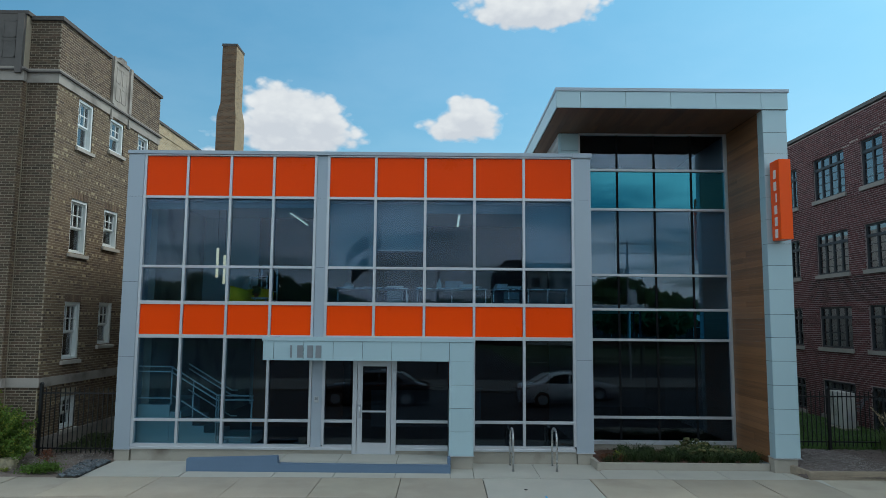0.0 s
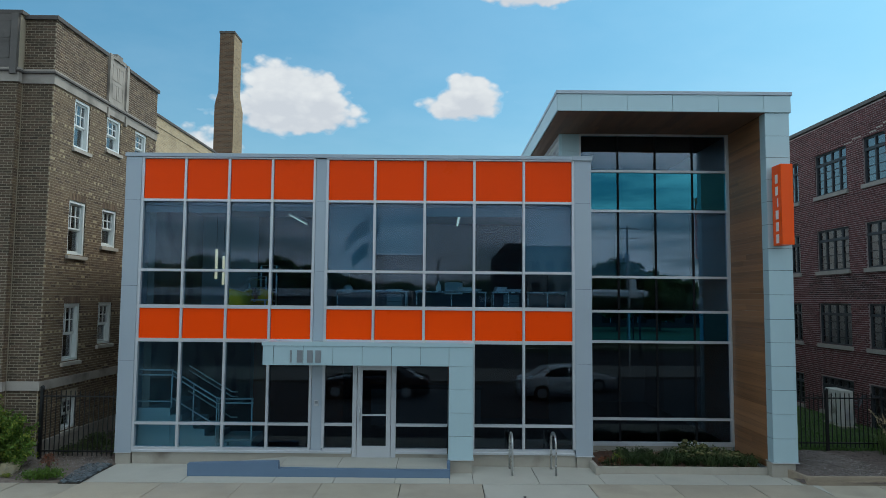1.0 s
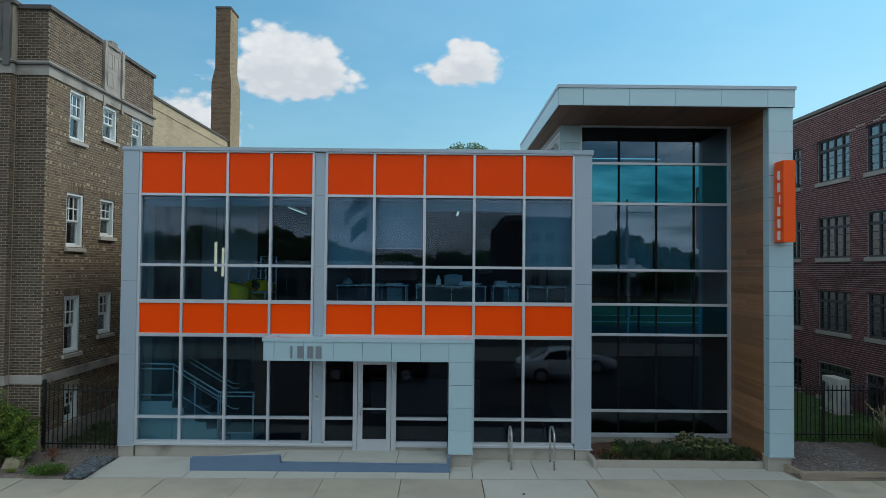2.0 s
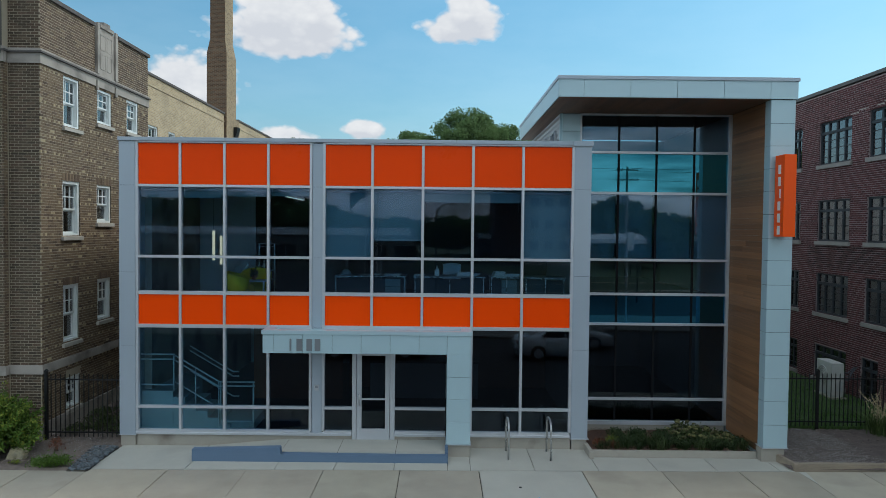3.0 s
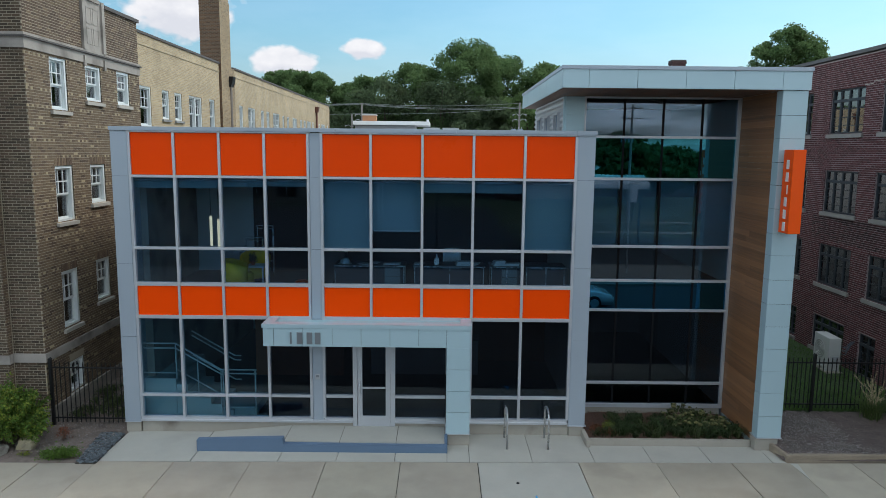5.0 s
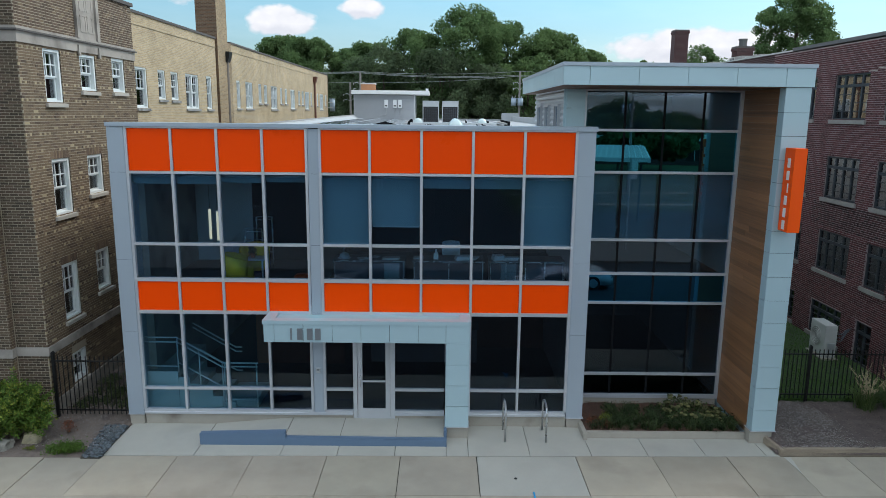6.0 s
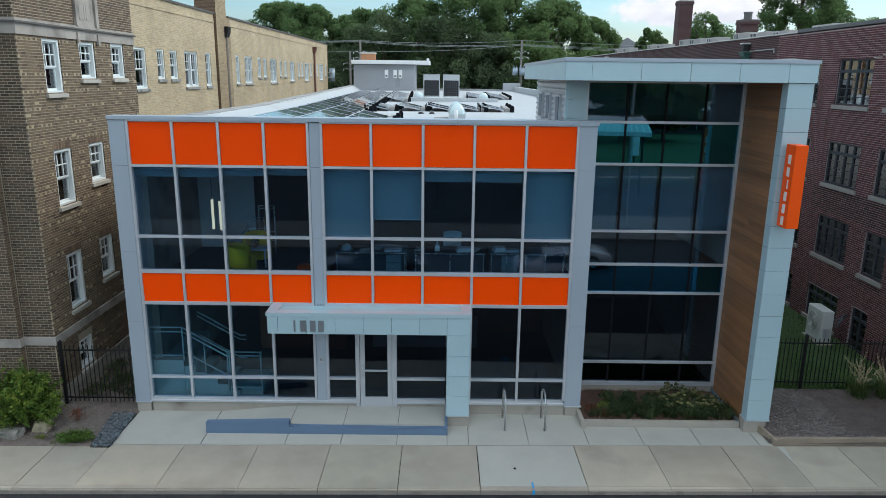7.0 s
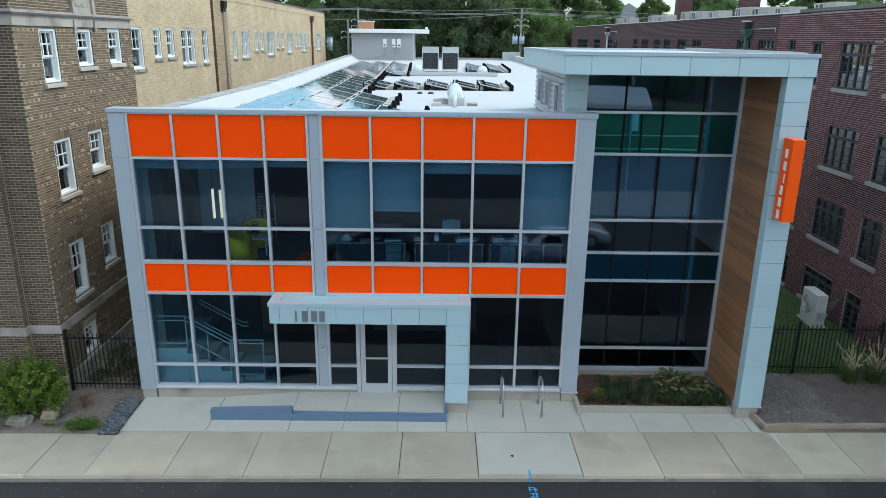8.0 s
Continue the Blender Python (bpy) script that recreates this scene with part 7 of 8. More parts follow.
rain_head(14.65, 9.50, GREEN_METAL, "verdigris copper rain head, downpipe and floodlight on the brick wall")
rain_head(40.6, 9.62, GALV, "grey rain head, downpipe and floodlight on the brick wall")

# split air conditioner on the lawn
ac = root("heat_pump", (20.2, 5.0, 0.15), "off-white outdoor heat pump unit on a low stand on the lawn", "air conditioner")
R = Matrix.Translation((20.42, 5.13, 0.0)) @ Matrix.Rotation(radians(-2), 4, "Z")


def turned(name, dims, mt, parent, label="", bevel=0.0, m=R):
    ob = box(name, dims, mt, parent, label, bevel)
    ob.data.transform(m)
    return ob


turned("casing", (-0.19, 0.19, -0.46, 0.46, 0.24, 1.26), OFF_WHITE, ac, "", 0.02)
turned("pad", (-0.25, 0.25, -0.55, 0.55, 0.12, 0.20), CONCRETE, ac)
for y in (-0.4, 0.32):
    turned("foot", (-0.2, 0.2, y, y + 0.08, 0.20, 0.26), GALV, ac)
fan = bmesh.new()
bmesh.ops.create_cone(fan, cap_ends=True, segments=28, radius1=0.30, radius2=0.30, depth=0.01)
bmesh.ops.transform(fan, matrix=R @ Matrix.Translation((-0.192, 0.06, 0.80)) @ Matrix.Rotation(math.pi / 2, 4, "Y"), verts=fan.verts)
part("fan_opening", fan, BLOCK, ac, "grey round fan opening")
for rad in (0.10, 0.17, 0.24, 0.305):
    ring = bmesh.new()
    pts = [(0.0, rad * math.cos(t), rad * math.sin(t)) for t in [2 * math.pi * k / 28 for k in range(29)]]
    tube(ring, pts, 0.010, 5, False)
    bmesh.ops.transform(ring, matrix=R @ Matrix.Translation((-0.205, 0.06, 0.80)), verts=ring.verts)
    part("guard_ring", ring, OFF_WHITE, ac)
turned("service_cover", (-0.1, 0.12, -0.5, -0.48, 0.4, 0.7), GALV, ac)
for k in range(3):
    bm = bmesh.new()
    tube(bm, [(20.62, 4.9, 0.75 + 0.1 * k), (20.8, 4.8, 0.7 + 0.12 * k), (21.0, 4.85, 1.0 + 0.05 * k), (21.15, 4.9, 1.1)], 0.018, 6)
    part("hose", bm, BUSBAR, ac, smooth=True)


# ================================================================ iron fences
def fence(name, x0, x1, y, z0, z1, posts, label, step=0.115):
    f = root(name, (x0, y, z0), label, "fence")
    for x in posts:
        box("post", (x - 0.035, x + 0.035, y - 0.035, y + 0.035, z0 - 0.1, z1 + 0.06), IRON, f, bevel=0.006)
        bm = bmesh.new()
        prism(bm, [(x - 0.042, z1 + 0.06), (x + 0.042, z1 + 0.06), (x, z1 + 0.11)], "y", y - 0.042, y + 0.042)
        part("post_cap", bm, IRON, f)
    for z in (z0 + 0.12, z1 - 0.16):
        box("rail", (x0, x1, y - 0.016, y + 0.016, z, z + 0.032), IRON, f)
    x = x0 + step
    while x < x1 - 0.03:
        if min(abs(x - p) for p in posts) > 0.06:
            bm = bmesh.new()
            bx(bm, x - 0.009, x + 0.009, y - 0.009, y + 0.009, z0 + 0.02, z1 - 0.04)
            prism(bm, [(x - 0.012, z1 - 0.04), (x + 0.012, z1 - 0.04), (x, z1)], "y", y - 0.008, y + 0.008)
            part("picket", bm, IRON, f)
        x += step
    return f


fence("iron_fence", -1.60, 0.36, 0.27, 0.08, 1.66, [-1.60], "black iron picket fence between house and office")
fence("iron_fence", 16.06, 30.0, 1.42, 0.20, 1.62, [18.0, 20.3, 22.6, 24.9, 27.2], "black iron picket fence along the lawn")

# ================================================================ plants
def shrub(name, cx, cy, cz, rx, ry, rz, n, size, mt, label, cat, seed, stems=7):
    r = np.random.default_rng(seed)
    s = root(name, (cx, cy, 0.05), label, cat)
    bm = bmesh.new()
    tips = []
    for k in range(stems):
        t = r.uniform(0, 2 * math.pi)
        e = Vector((cx + math.cos(t) * rx * r.uniform(0.3, 0.8), cy + math.sin(t) * ry * r.uniform(0.3, 0.8), cz + rz * r.uniform(0.0, 0.8)))
        m0 = Vector((cx + (e.x - cx) * 0.35, cy + (e.y - cy) * 0.35, 0.05 + (e.z - 0.05) * 0.55))
        tube(bm, [(cx + r.uniform(-0.05, 0.05), cy + r.uniform(-0.05, 0.05), 0.02), m0, e], 0.014, 5, True, 0.005)
        tips.append(e)
    part("woody_base", bm, BARK, s)
    cl = []
    for k in range(26):
        d = r.normal(size=3)
        d /= np.linalg.norm(d)
        d[2] = abs(d[2]) * 1.0 - 0.35
        rad = r.uniform(0.55, 1.0)
        cl.append((np.array([cx, cy, cz]) + d * rad * np.array([rx, ry, rz]), r.uniform(0.16, 0.30) * (rx + rz) / 2))
    pts = np.concatenate([c + r.normal(size=(n // 26, 3)) * q * np.array([1, 1, 0.8]) for c, q in cl])
    pts = pts[pts[:, 2] > 0.06]
    V, F = leaves(pts, size, r, 0.5, 0.3)
    raw("foliage", V, F, mt, s)
    return s


def bush(cx, cy, rx, ry, h, seed, label, sprays=120):
    """Many arching shoots; the leaves sit along the outer half of each, yellow-green at the ends."""
    r = np.random.default_rng(seed)
    s = root("bush", (cx, cy, 0.03), label, "bush")
    bm = bmesh.new()
    deep, tip = [], []
    for k in range(sprays):
        a = r.uniform(0, 2 * math.pi)
        u = r.random() ** 0.6
        lump = 1 + 0.28 * noise.noise((math.cos(a) * 1.7 + seed, math.sin(a) * 1.7, u * 2))
        end = np.array([cx + math.cos(a) * rx * u * lump, cy + math.sin(a) * ry * u * lump, 0.06 + h * (1 - 0.40 * u ** 2.4) * r.uniform(0.16, 1.05) * lump])
        start = np.array([cx + math.cos(a) * 0.12, cy + math.sin(a) * 0.10, 0.02])
        mid = start * 0.45 + end * 0.55 + np.array([0, 0, 0.22 * h])
        if k % 4 == 0:
            tube(bm, [tuple(start), tuple(mid), tuple(end)], 0.010, 4, False, 0.003)
        t = r.random(95)[:, None] * 0.62 + 0.38
        line = start * (1 - t) ** 2 + mid * 2 * t * (1 - t) + end * t ** 2
        line = line + r.normal(size=line.shape) * (0.035 + 0.055 * (1 - t))
        outer = r.random(95) < 0.08 + 0.6 * (t[:, 0] > 0.84) * (k % 3 > 0)
        deep.append(line[~outer])
        tip.append(line[outer])
    part("woody_base", bm, BARK, s)
    for nm, pts, mt, size in (("foliage", np.concatenate(deep), LEAF_BUSH, 0.034), ("young_foliage", np.concatenate(tip), LEAF_TIP, 0.030)):
        pts = pts[pts[:, 2] > 0.05]
        V, F = leaves(pts, size, r, 0.5, 0.3)
        raw(nm, V, F, mt, s)


bush(-2.05, -0.80, 1.08, 0.78, 1.36, 41, "uneven green bush with yellow-green shoots beside the house", 270)
bush(-3.35, -0.85, 1.05, 0.75, 1.40, 42, "uneven green bush with yellow-green shoots beside the house", 180)
shrub("small_shrub", -0.86, -0.66, 0.22, 0.15, 0.13, 0.20, 420, 0.018, RUST_LEAF, "small russet-leaved shrub in the mulch", "shrub", 43, 6)
shrub("ground_cover", -0.44, -1.58, 0.11, 0.46, 0.19, 0.12, 1900, 0.027, LEAF_BUSH, "low green ground cover at the pavement edge", "ground cover", 44, 4)
shrub("ground_cover", -1.30, -1.52, 0.06, 0.15, 0.09, 0.05, 320, 0.018, LEAF_TIP, "low yellow-green moss by the boulder", "ground cover", 45, 3)
for k, (x, y, rx, ry, n) in enumerate(((-0.75, 1.5, 0.5, 0.6, 1300), (-0.3, 2.6, 0.5, 0.9, 1700), (-0.9, 3.6, 0.5, 0.8, 1200), (-0.2, 0.9, 0.3, 0.3, 500), (-1.2, 0.9, 0.3, 0.4, 600), (-0.05, 1.7, 0.3, 0.6, 700), (-1.3, 2.4, 0.3, 0.8, 900), (-0.6, 4.8, 0.7, 0.9, 1500))):
    shrub("ground_cover", x, y, 0.12, rx, ry, 0.11, n, 0.03, LEAF_WEED, "low dull weeds behind the fence", "ground cover", 46 + k, 4)


# bed under the tall glazing: strappy clumps, russet plants, dark perennials, a sedum mound
def strap_clump(seed, h, n):
    r = np.random.default_rng(seed)
    c = root("strappy_plant", (0, 0, 0), "dark green clump of arching strappy leaves in the bed", "plant", "strappy plants")
    b = np.stack([r.normal(0, 0.045, n), r.normal(0, 0.045, n), np.full(n, 0.0)], 1)
    V, F = blades(b, h, 0.017, r, 1.1)
    raw("leaves", V, F, LEAF_BED if seed % 3 else LEAF_WEED, c)
    return c


r4 = np.random.default_rng(50)
kinds = [strap_clump(400 + k, 0.19 + 0.045 * k, 70) for k in range(4)]
spots = [(11.86 + 0.243 * k + r4.uniform(-0.07, 0.07), -0.33 + r4.uniform(-0.08, 0.10)) for k in range(15)]
spots += [(12.4 + 0.27 * k + r4.uniform(-0.1, 0.1), 0.02 + r4.uniform(-0.12, 0.14)) for k in range(11)]
spots += [(12.5 + 0.34 * k + r4.uniform(-0.1, 0.1), 0.45 + r4.uniform(-0.15, 0.2)) for k in range(4)]
for k, (x, y) in enumerate(spots):
    m = pose(x, y, 0.09, 0, 0, r4.uniform(0, 360))
    if k < 4:
        kinds[k].matrix_basis = m
    else:
        copy_thing(kinds[k % 4], m)
for k in range(18):
    x, y = (12.5 + 0.17 * (k % 10) + r4.uniform(-0.1, 0.1), r4.uniform(-0.1, 0.8)) if k < 12 else (r4.uniform(14.2, 15.35), r4.uniform(-0.2, 0.2))
    shrub("perennial", x, y, 0.19, 0.22, 0.18, 0.13, 360, 0.030, LEAF_BED, "low dark green perennial in the bed", "plant", 60 + k, 3)
for k, (x, y) in enumerate(((12.22, -0.22), (12.32, 0.22), (11.95, 0.05))):
    shrub("russet_plant", x, y, 0.17, 0.17, 0.13, 0.11, 300, 0.024, RUST_LEAF if k != 1 else LEAF_TIP, "russet dying plant in the planted bed" if k != 1 else "small yellow-green plant in the planted bed", "plant", 80 + k, 4)
bm = bmesh.new()
sed = []
for k in range(62):
    x = r4.uniform(13.75, 15.40)
    y = np.clip(r4.normal(0.45, 0.36), -0.15, 1.15)
    z = 0.19 + 0.22 * math.exp(-((x - 14.25) / 0.45) ** 2) * (0.5 + 0.5 * y) + r4.uniform(0, 0.10)
    s = r4.uniform(0.038, 0.066)
    t = bmesh.ops.create_icosphere(bm, subdivisions=2, radius=1.0)
    for v in t["verts"]:
        v.co = Vector((x, y, z)) + Vector((v.co.x * s, v.co.y * s, v.co.z * s * 0.62)) * (1 + 0.5 * noise.noise(v.co * 4 + Vector((k * 3.7, 0, 0))))
    sed.append((x, y, z))
heads = part("sedum_heads", bm, SEDUM)
tagged(heads, "clustered buff-green sedum flower heads", "planting", kind="stuff")
sed = np.array(sed)
V, F = leaves(np.repeat(sed, 34, 0) + r4.normal(0, 1, (len(sed) * 34, 3)) * np.array([0.075, 0.075, 0.06]) - np.array([0, 0, 0.09]), 0.034, r4)
tagged(raw("sedum_leaves", V, F, LEAF_WEED), "fleshy dull green sedum leaves", "planting", kind="stuff")


def reed(x, y, seed):
    r = np.random.default_rng(seed)
    g = root("ornamental_grass", (x, y, 0.10), "arching ornamental grass with pale dry plumes", "grass", "ornamental grasses")
    b = np.stack([r.normal(x, 0.09, 420), r.normal(y, 0.09, 420), np.full(420, 0.09)], 1)
    V, F = blades(b, 0.66, 0.015, r, 1.0)
    raw("blades", V, F, REED, g)
    b = np.stack([r.normal(x, 0.06, 34), r.normal(y, 0.06, 34), np.full(34, 0.09)], 1)
    V, F = blades(b, 1.08, 0.007, r, 0.34)
    raw("stalks", V, F, PLUME, g)
    tips = V.reshape(-1, 5, 3)[:, 4]
    mid = V.reshape(-1, 5, 3)[:, 2]
    c = np.concatenate([tips + (mid - tips) * t for t in np.linspace(0, 0.6, 18)])
    V, F = leaves(c + r.normal(0, 0.010, c.shape), 0.026, r, 0.34)
    raw("plumes", V, F, PLUME, g)


for k, (x, y) in enumerate(((19.35, 0.95), (20.05, 0.95), (20.75, 0.9), (21.5, 0.9))):
    reed(x, y, 70 + k)
r5 = np.random.default_rng(80)
base = np.stack([r5.uniform(16.15, 21.1, 30000), 1.45 + 12 * r5.random(30000) ** 1.6, np.full(30000, 0.14)], 1)
V, F = blades(base, 0.085, 0.014, r5, 0.6)
tagged(raw("lawn_grass", V, F, BLADE), "short shaded green lawn grass", "grass", kind="stuff")


# ================================================================ trees and distance
def tree(x, y, h, w, seed, mt, n=5200, leaf=0.26, low=0.22, m=90, label="broad leafy deciduous tree"):
    r = np.random.default_rng(seed)
    t = root("tree", (x, y, -0.3), label, "tree", "")
    bm = bmesh.new()
    top = Vector((x + r.uniform(-0.6, 0.6), y + r.uniform(-0.6, 0.6), h * 0.72))
    tube(bm, [(x, y, -0.3), (x + 0.1, y, h * 0.2), (x + (top.x - x) * 0.5, y + (top.y - y) * 0.5, h * 0.45), top], h * 0.022, 8, True, h * 0.006)
    clumps = []
    lobes = [(r.uniform(0, 2 * math.pi), r.uniform(-0.5, 0.9), r.uniform(0.85, 1.15)) for _ in range(9)]
    for k in range(m):
        a, u = r.uniform(0, 2 * math.pi), r.uniform(-1, 1)
        rad = math.sqrt(max(0.06, 1 - abs(u) ** 2.4 * 0.92)) * (1 - 0.22 * max(0, u))
        bulge = 1 + sum(0.16 * g * math.exp(-3 * ((1 - math.cos(a - p)) + (u - q) ** 2)) for p, q, g in lobes)
        q = r.uniform(0.0, 1.0) ** 0.5 * bulge
        c = np.array([x + math.cos(a) * rad * q * w, y + math.sin(a) * rad * q * w, h * (low + (1 - low) * (0.5 + 0.45 * u * (0.8 + 0.2 * bulge)))])
        clumps.append((c, r.uniform(0.16, 0.28) * w))
        if k < 12:
            s = h * (low + (c[2] / h - low) * 0.45)
            tube(bm, [(x, y, s), ((x + c[0]) / 2, (y + c[1]) / 2, (s + c[2]) / 2 + 0.3), tuple(c)], h * 0.009, 5, False, h * 0.002)
    part("trunk", bm, BARK, t)
    pts = []
    for c, q in clumps:
        d = r.normal(size=(n // m, 3))
        d /= np.linalg.norm(d, axis=1)[:, None]
        pts.append(c + d * (r.uniform(0.2, 1.15, (n // m, 1)) ** 0.6) * q * np.array([1, 1, 0.8]))
    pts = np.concatenate(pts)
    V, F = leaves(pts, leaf, r, 0.65, 0.2)
    raw("crown", V, F, mt, t)
    return t


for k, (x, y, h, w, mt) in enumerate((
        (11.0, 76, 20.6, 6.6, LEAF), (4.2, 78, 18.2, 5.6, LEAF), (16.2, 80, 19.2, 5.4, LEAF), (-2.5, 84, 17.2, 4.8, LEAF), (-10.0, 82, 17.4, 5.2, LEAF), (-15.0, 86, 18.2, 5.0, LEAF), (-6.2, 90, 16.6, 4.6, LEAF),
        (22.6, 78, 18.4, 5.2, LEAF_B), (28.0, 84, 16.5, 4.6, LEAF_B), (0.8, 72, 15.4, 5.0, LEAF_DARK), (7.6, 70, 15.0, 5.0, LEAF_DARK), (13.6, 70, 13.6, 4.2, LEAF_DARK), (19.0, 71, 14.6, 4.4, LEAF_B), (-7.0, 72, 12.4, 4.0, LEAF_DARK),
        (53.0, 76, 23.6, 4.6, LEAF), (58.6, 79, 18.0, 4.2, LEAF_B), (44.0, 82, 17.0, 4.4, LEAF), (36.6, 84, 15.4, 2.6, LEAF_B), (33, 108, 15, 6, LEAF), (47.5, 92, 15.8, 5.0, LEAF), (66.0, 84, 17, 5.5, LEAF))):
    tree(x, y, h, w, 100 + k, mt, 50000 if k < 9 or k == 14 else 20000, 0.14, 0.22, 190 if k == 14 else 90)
for k in range(26):
    tree(-75 + 6.6 * k + rng.uniform(-2, 2), 112 + rng.uniform(-6, 8), rng.uniform(12, 16), rng.uniform(4.5, 6.5), 200 + k, LEAF if k % 3 else LEAF_B, 4500, 0.42)
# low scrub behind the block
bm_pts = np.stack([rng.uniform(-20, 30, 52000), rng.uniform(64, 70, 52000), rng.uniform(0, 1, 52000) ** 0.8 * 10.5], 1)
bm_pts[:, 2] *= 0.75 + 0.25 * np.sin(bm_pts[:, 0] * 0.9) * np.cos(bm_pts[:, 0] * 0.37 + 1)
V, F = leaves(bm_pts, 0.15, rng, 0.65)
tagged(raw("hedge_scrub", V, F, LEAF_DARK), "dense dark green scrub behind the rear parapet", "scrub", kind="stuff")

# far house roof
fh = root("far_house", (36.5, 95, 0), "pale grey house with a dark hipped roof beyond the trees", "house")
box("wall", (33, 40, 95, 103, -0.3, 12.0), BACK_WALL, fh)
bm = bmesh.new()
v = [bm.verts.new(p) for p in ((32.5, 94.5, 12), (40.5, 94.5, 12), (40.5, 103.5, 12), (32.5, 103.5, 12), (37.3, 99, 14.7))]
for f in ((0, 1, 4), (1, 2, 4), (2, 3, 4), (3, 0, 4), (3, 2, 1, 0)):
    bm.faces.new([v[i] for i in f])
part("roof", bm, DARK_SASH, fh)
for x in (34.2, 36.2, 38.2):
    box("window", (x, x + 0.9, 94.97, 95.0, 10.3, 11.6), CAR_GLASS, fh)


def utility_pole(x, y, h, label, cans=True, arms="davit"):
    """A tapered pole with short davit arms, or with crossarms, and transformer cans hung on a band."""
    p = root("utility_pole", (x, y, -0.3), label, "utility pole", "")
    bm = bmesh.new()
    tube(bm, [(x, y, -0.3), (x, y, h * 0.5), (x, y, h)], 0.16, 10, True, 0.10)
    part("pole", bm, POLE_WOOD, p)
    if arms == "cross":
        for z in (h - 0.4, h - 1.4):
            box("crossarm", (x - 1.1, x + 1.1, y - 0.06, y + 0.06, z, z + 0.11), POLE_WOOD, p)
            for q in (-1.0, -0.5, 0.5, 1.0):
                bm = bmesh.new()
                tube(bm, [(x + q, y, z + 0.11), (x + q, y, z + 0.26)], 0.05, 6)
                part("insulator", bm, GALV, p)
    else:
        for s, dz in ((-1, 1.2), (1, 1.2), (1, 1.75), (-1, 1.8)):
            bm = bmesh.new()
            tube(bm, [(x, y, h - dz - 0.30), (x + s * 0.30, y - 0.1, h - dz), (x + s * 0.72, y - 0.15, h - dz - 0.10)], 0.026, 6)
            part("davit_arm", bm, GALV, p)
            bm = bmesh.new()
            tube(bm, [(x + s * 0.72, y - 0.15, h - dz - 0.26), (x + s * 0.72, y - 0.15, h - dz - 0.06)], 0.04, 6)
            part("insulator", bm, GALV, p)
    if cans:
        for q in (-0.66, 0.06):
            bm = bmesh.new()
            tube(bm, [(x + q, y - 0.42, h - 3.72), (x + q, y - 0.42, h - 2.98)], 0.29, 14)
            can = part("transformer", bm, CAN_GREY, p, "pale grey transformer can", True)
            bm = bmesh.new()
            tube(bm, [(x + q, y - 0.42, h - 2.98), (x + q, y - 0.42, h - 2.91)], 0.31, 14)
            part("lid", bm, CAN_GREY, can)
            for b in (-0.12, 0.12):
                bm = bmesh.new()
                tube(bm, [(x + q + b, y - 0.42, h - 2.92), (x + q + b * 1.5, y - 0.42, h - 2.66)], 0.028, 6)
                part("bushing", bm, GALV, can)
    return p


utility_pole(16.55, 62, 12.3, "wooden utility pole with two transformer cans")
utility_pole(-2.1, 62.5, 10.9, "wooden utility pole behind the penthouse", False)
utility_pole(-0.92, 62, 12.1, "slim brown utility pole behind the penthouse", False, "none")
utility_pole(55, 62, 12.0, "wooden utility pole beyond the school", False)
utility_pole(-60, 62, 12.0, "wooden utility pole far along the lane", False)


def wire(name, pts, sag, label, r=0.022):
    bm = bmesh.new()
    for a, b in zip(pts, pts[1:]):
        a, b = Vector(a), Vector(b)
        line = []
        for k in range(13):
            t = k / 12
            q = a.lerp(b, t)
            q.z -= sag * 4 * t * (1 - t)
            line.append(q)
        tube(bm, line, r, 4, False)
    tagged(part(name, bm, WIRE), label, "cable")


WIRE = surface("aluminium_wire", (0.30, 0.32, 0.31), 0.5, 0.2, vary=0.1, bump=0.0)
for za, zb, zc, zd in ((11.3, 12.05, 12.25, 11.8), (11.2, 11.98, 11.85, 11.5), (9.6, 10.95, 11.78, 11.2), (11.25, 11.9, 11.7, 10.9)):
    wire("overhead_cable", [(-60, 62, za), (-0.92, 62, zb), (16.55, 62, zc), (55, 62, zd)], 0.28, "thin sagging overhead cable behind the block")

# ================================================================ across the street (mirrored in the glazing)
bm = bmesh.new()
bx(bm, -120, 140, -24.0, -17.6, -0.3, -0.02)
setting("far_pavement", bm, FAR_PAVE, "pale concrete pavement across the street", "pavement")
bm = bmesh.new()
bx(bm, -120, 140, -38.0, -24.0, -0.3, -0.08)
bx(bm, -120, 14, -72.0, -38.0, -0.3, -0.08)
setting("parking_lot", bm, ASPHALT, "dark asphalt car park across the street", "car park")
bm = bmesh.new()
bx(bm, 14, 140, -130.0, -38.0, -0.3, -0.06)
bx(bm, -120, 14, -130.0, -72.0, -0.3, -0.06)
setting("far_lawn", bm, LAWN, "wide green lawn beyond the car park", "lawn")
for y in (-41.6, -50.6):
    bm = bmesh.new()
    bx(bm, 14.5, 140, y - 0.9, y, -0.25, -0.03)
    setting("far_path", bm, SLAB, "pale concrete path across the far lawn", "path")

# open shelter with a low ribbed metal roof across the street, standing askew to it
shed = root("open_shelter", (23, -32, 0), "open shelter with a ribbed metal roof on slim dark posts", "shelter")
ASKEW = Matrix.Translation((23.2, -31.7, 0)) @ Matrix.Rotation(radians(14), 4, "Z")


def askew(name, bm, mt, parent, label=""):
    bmesh.ops.transform(bm, matrix=ASKEW, verts=bm.verts)
    return part(name, bm, mt, parent, label)


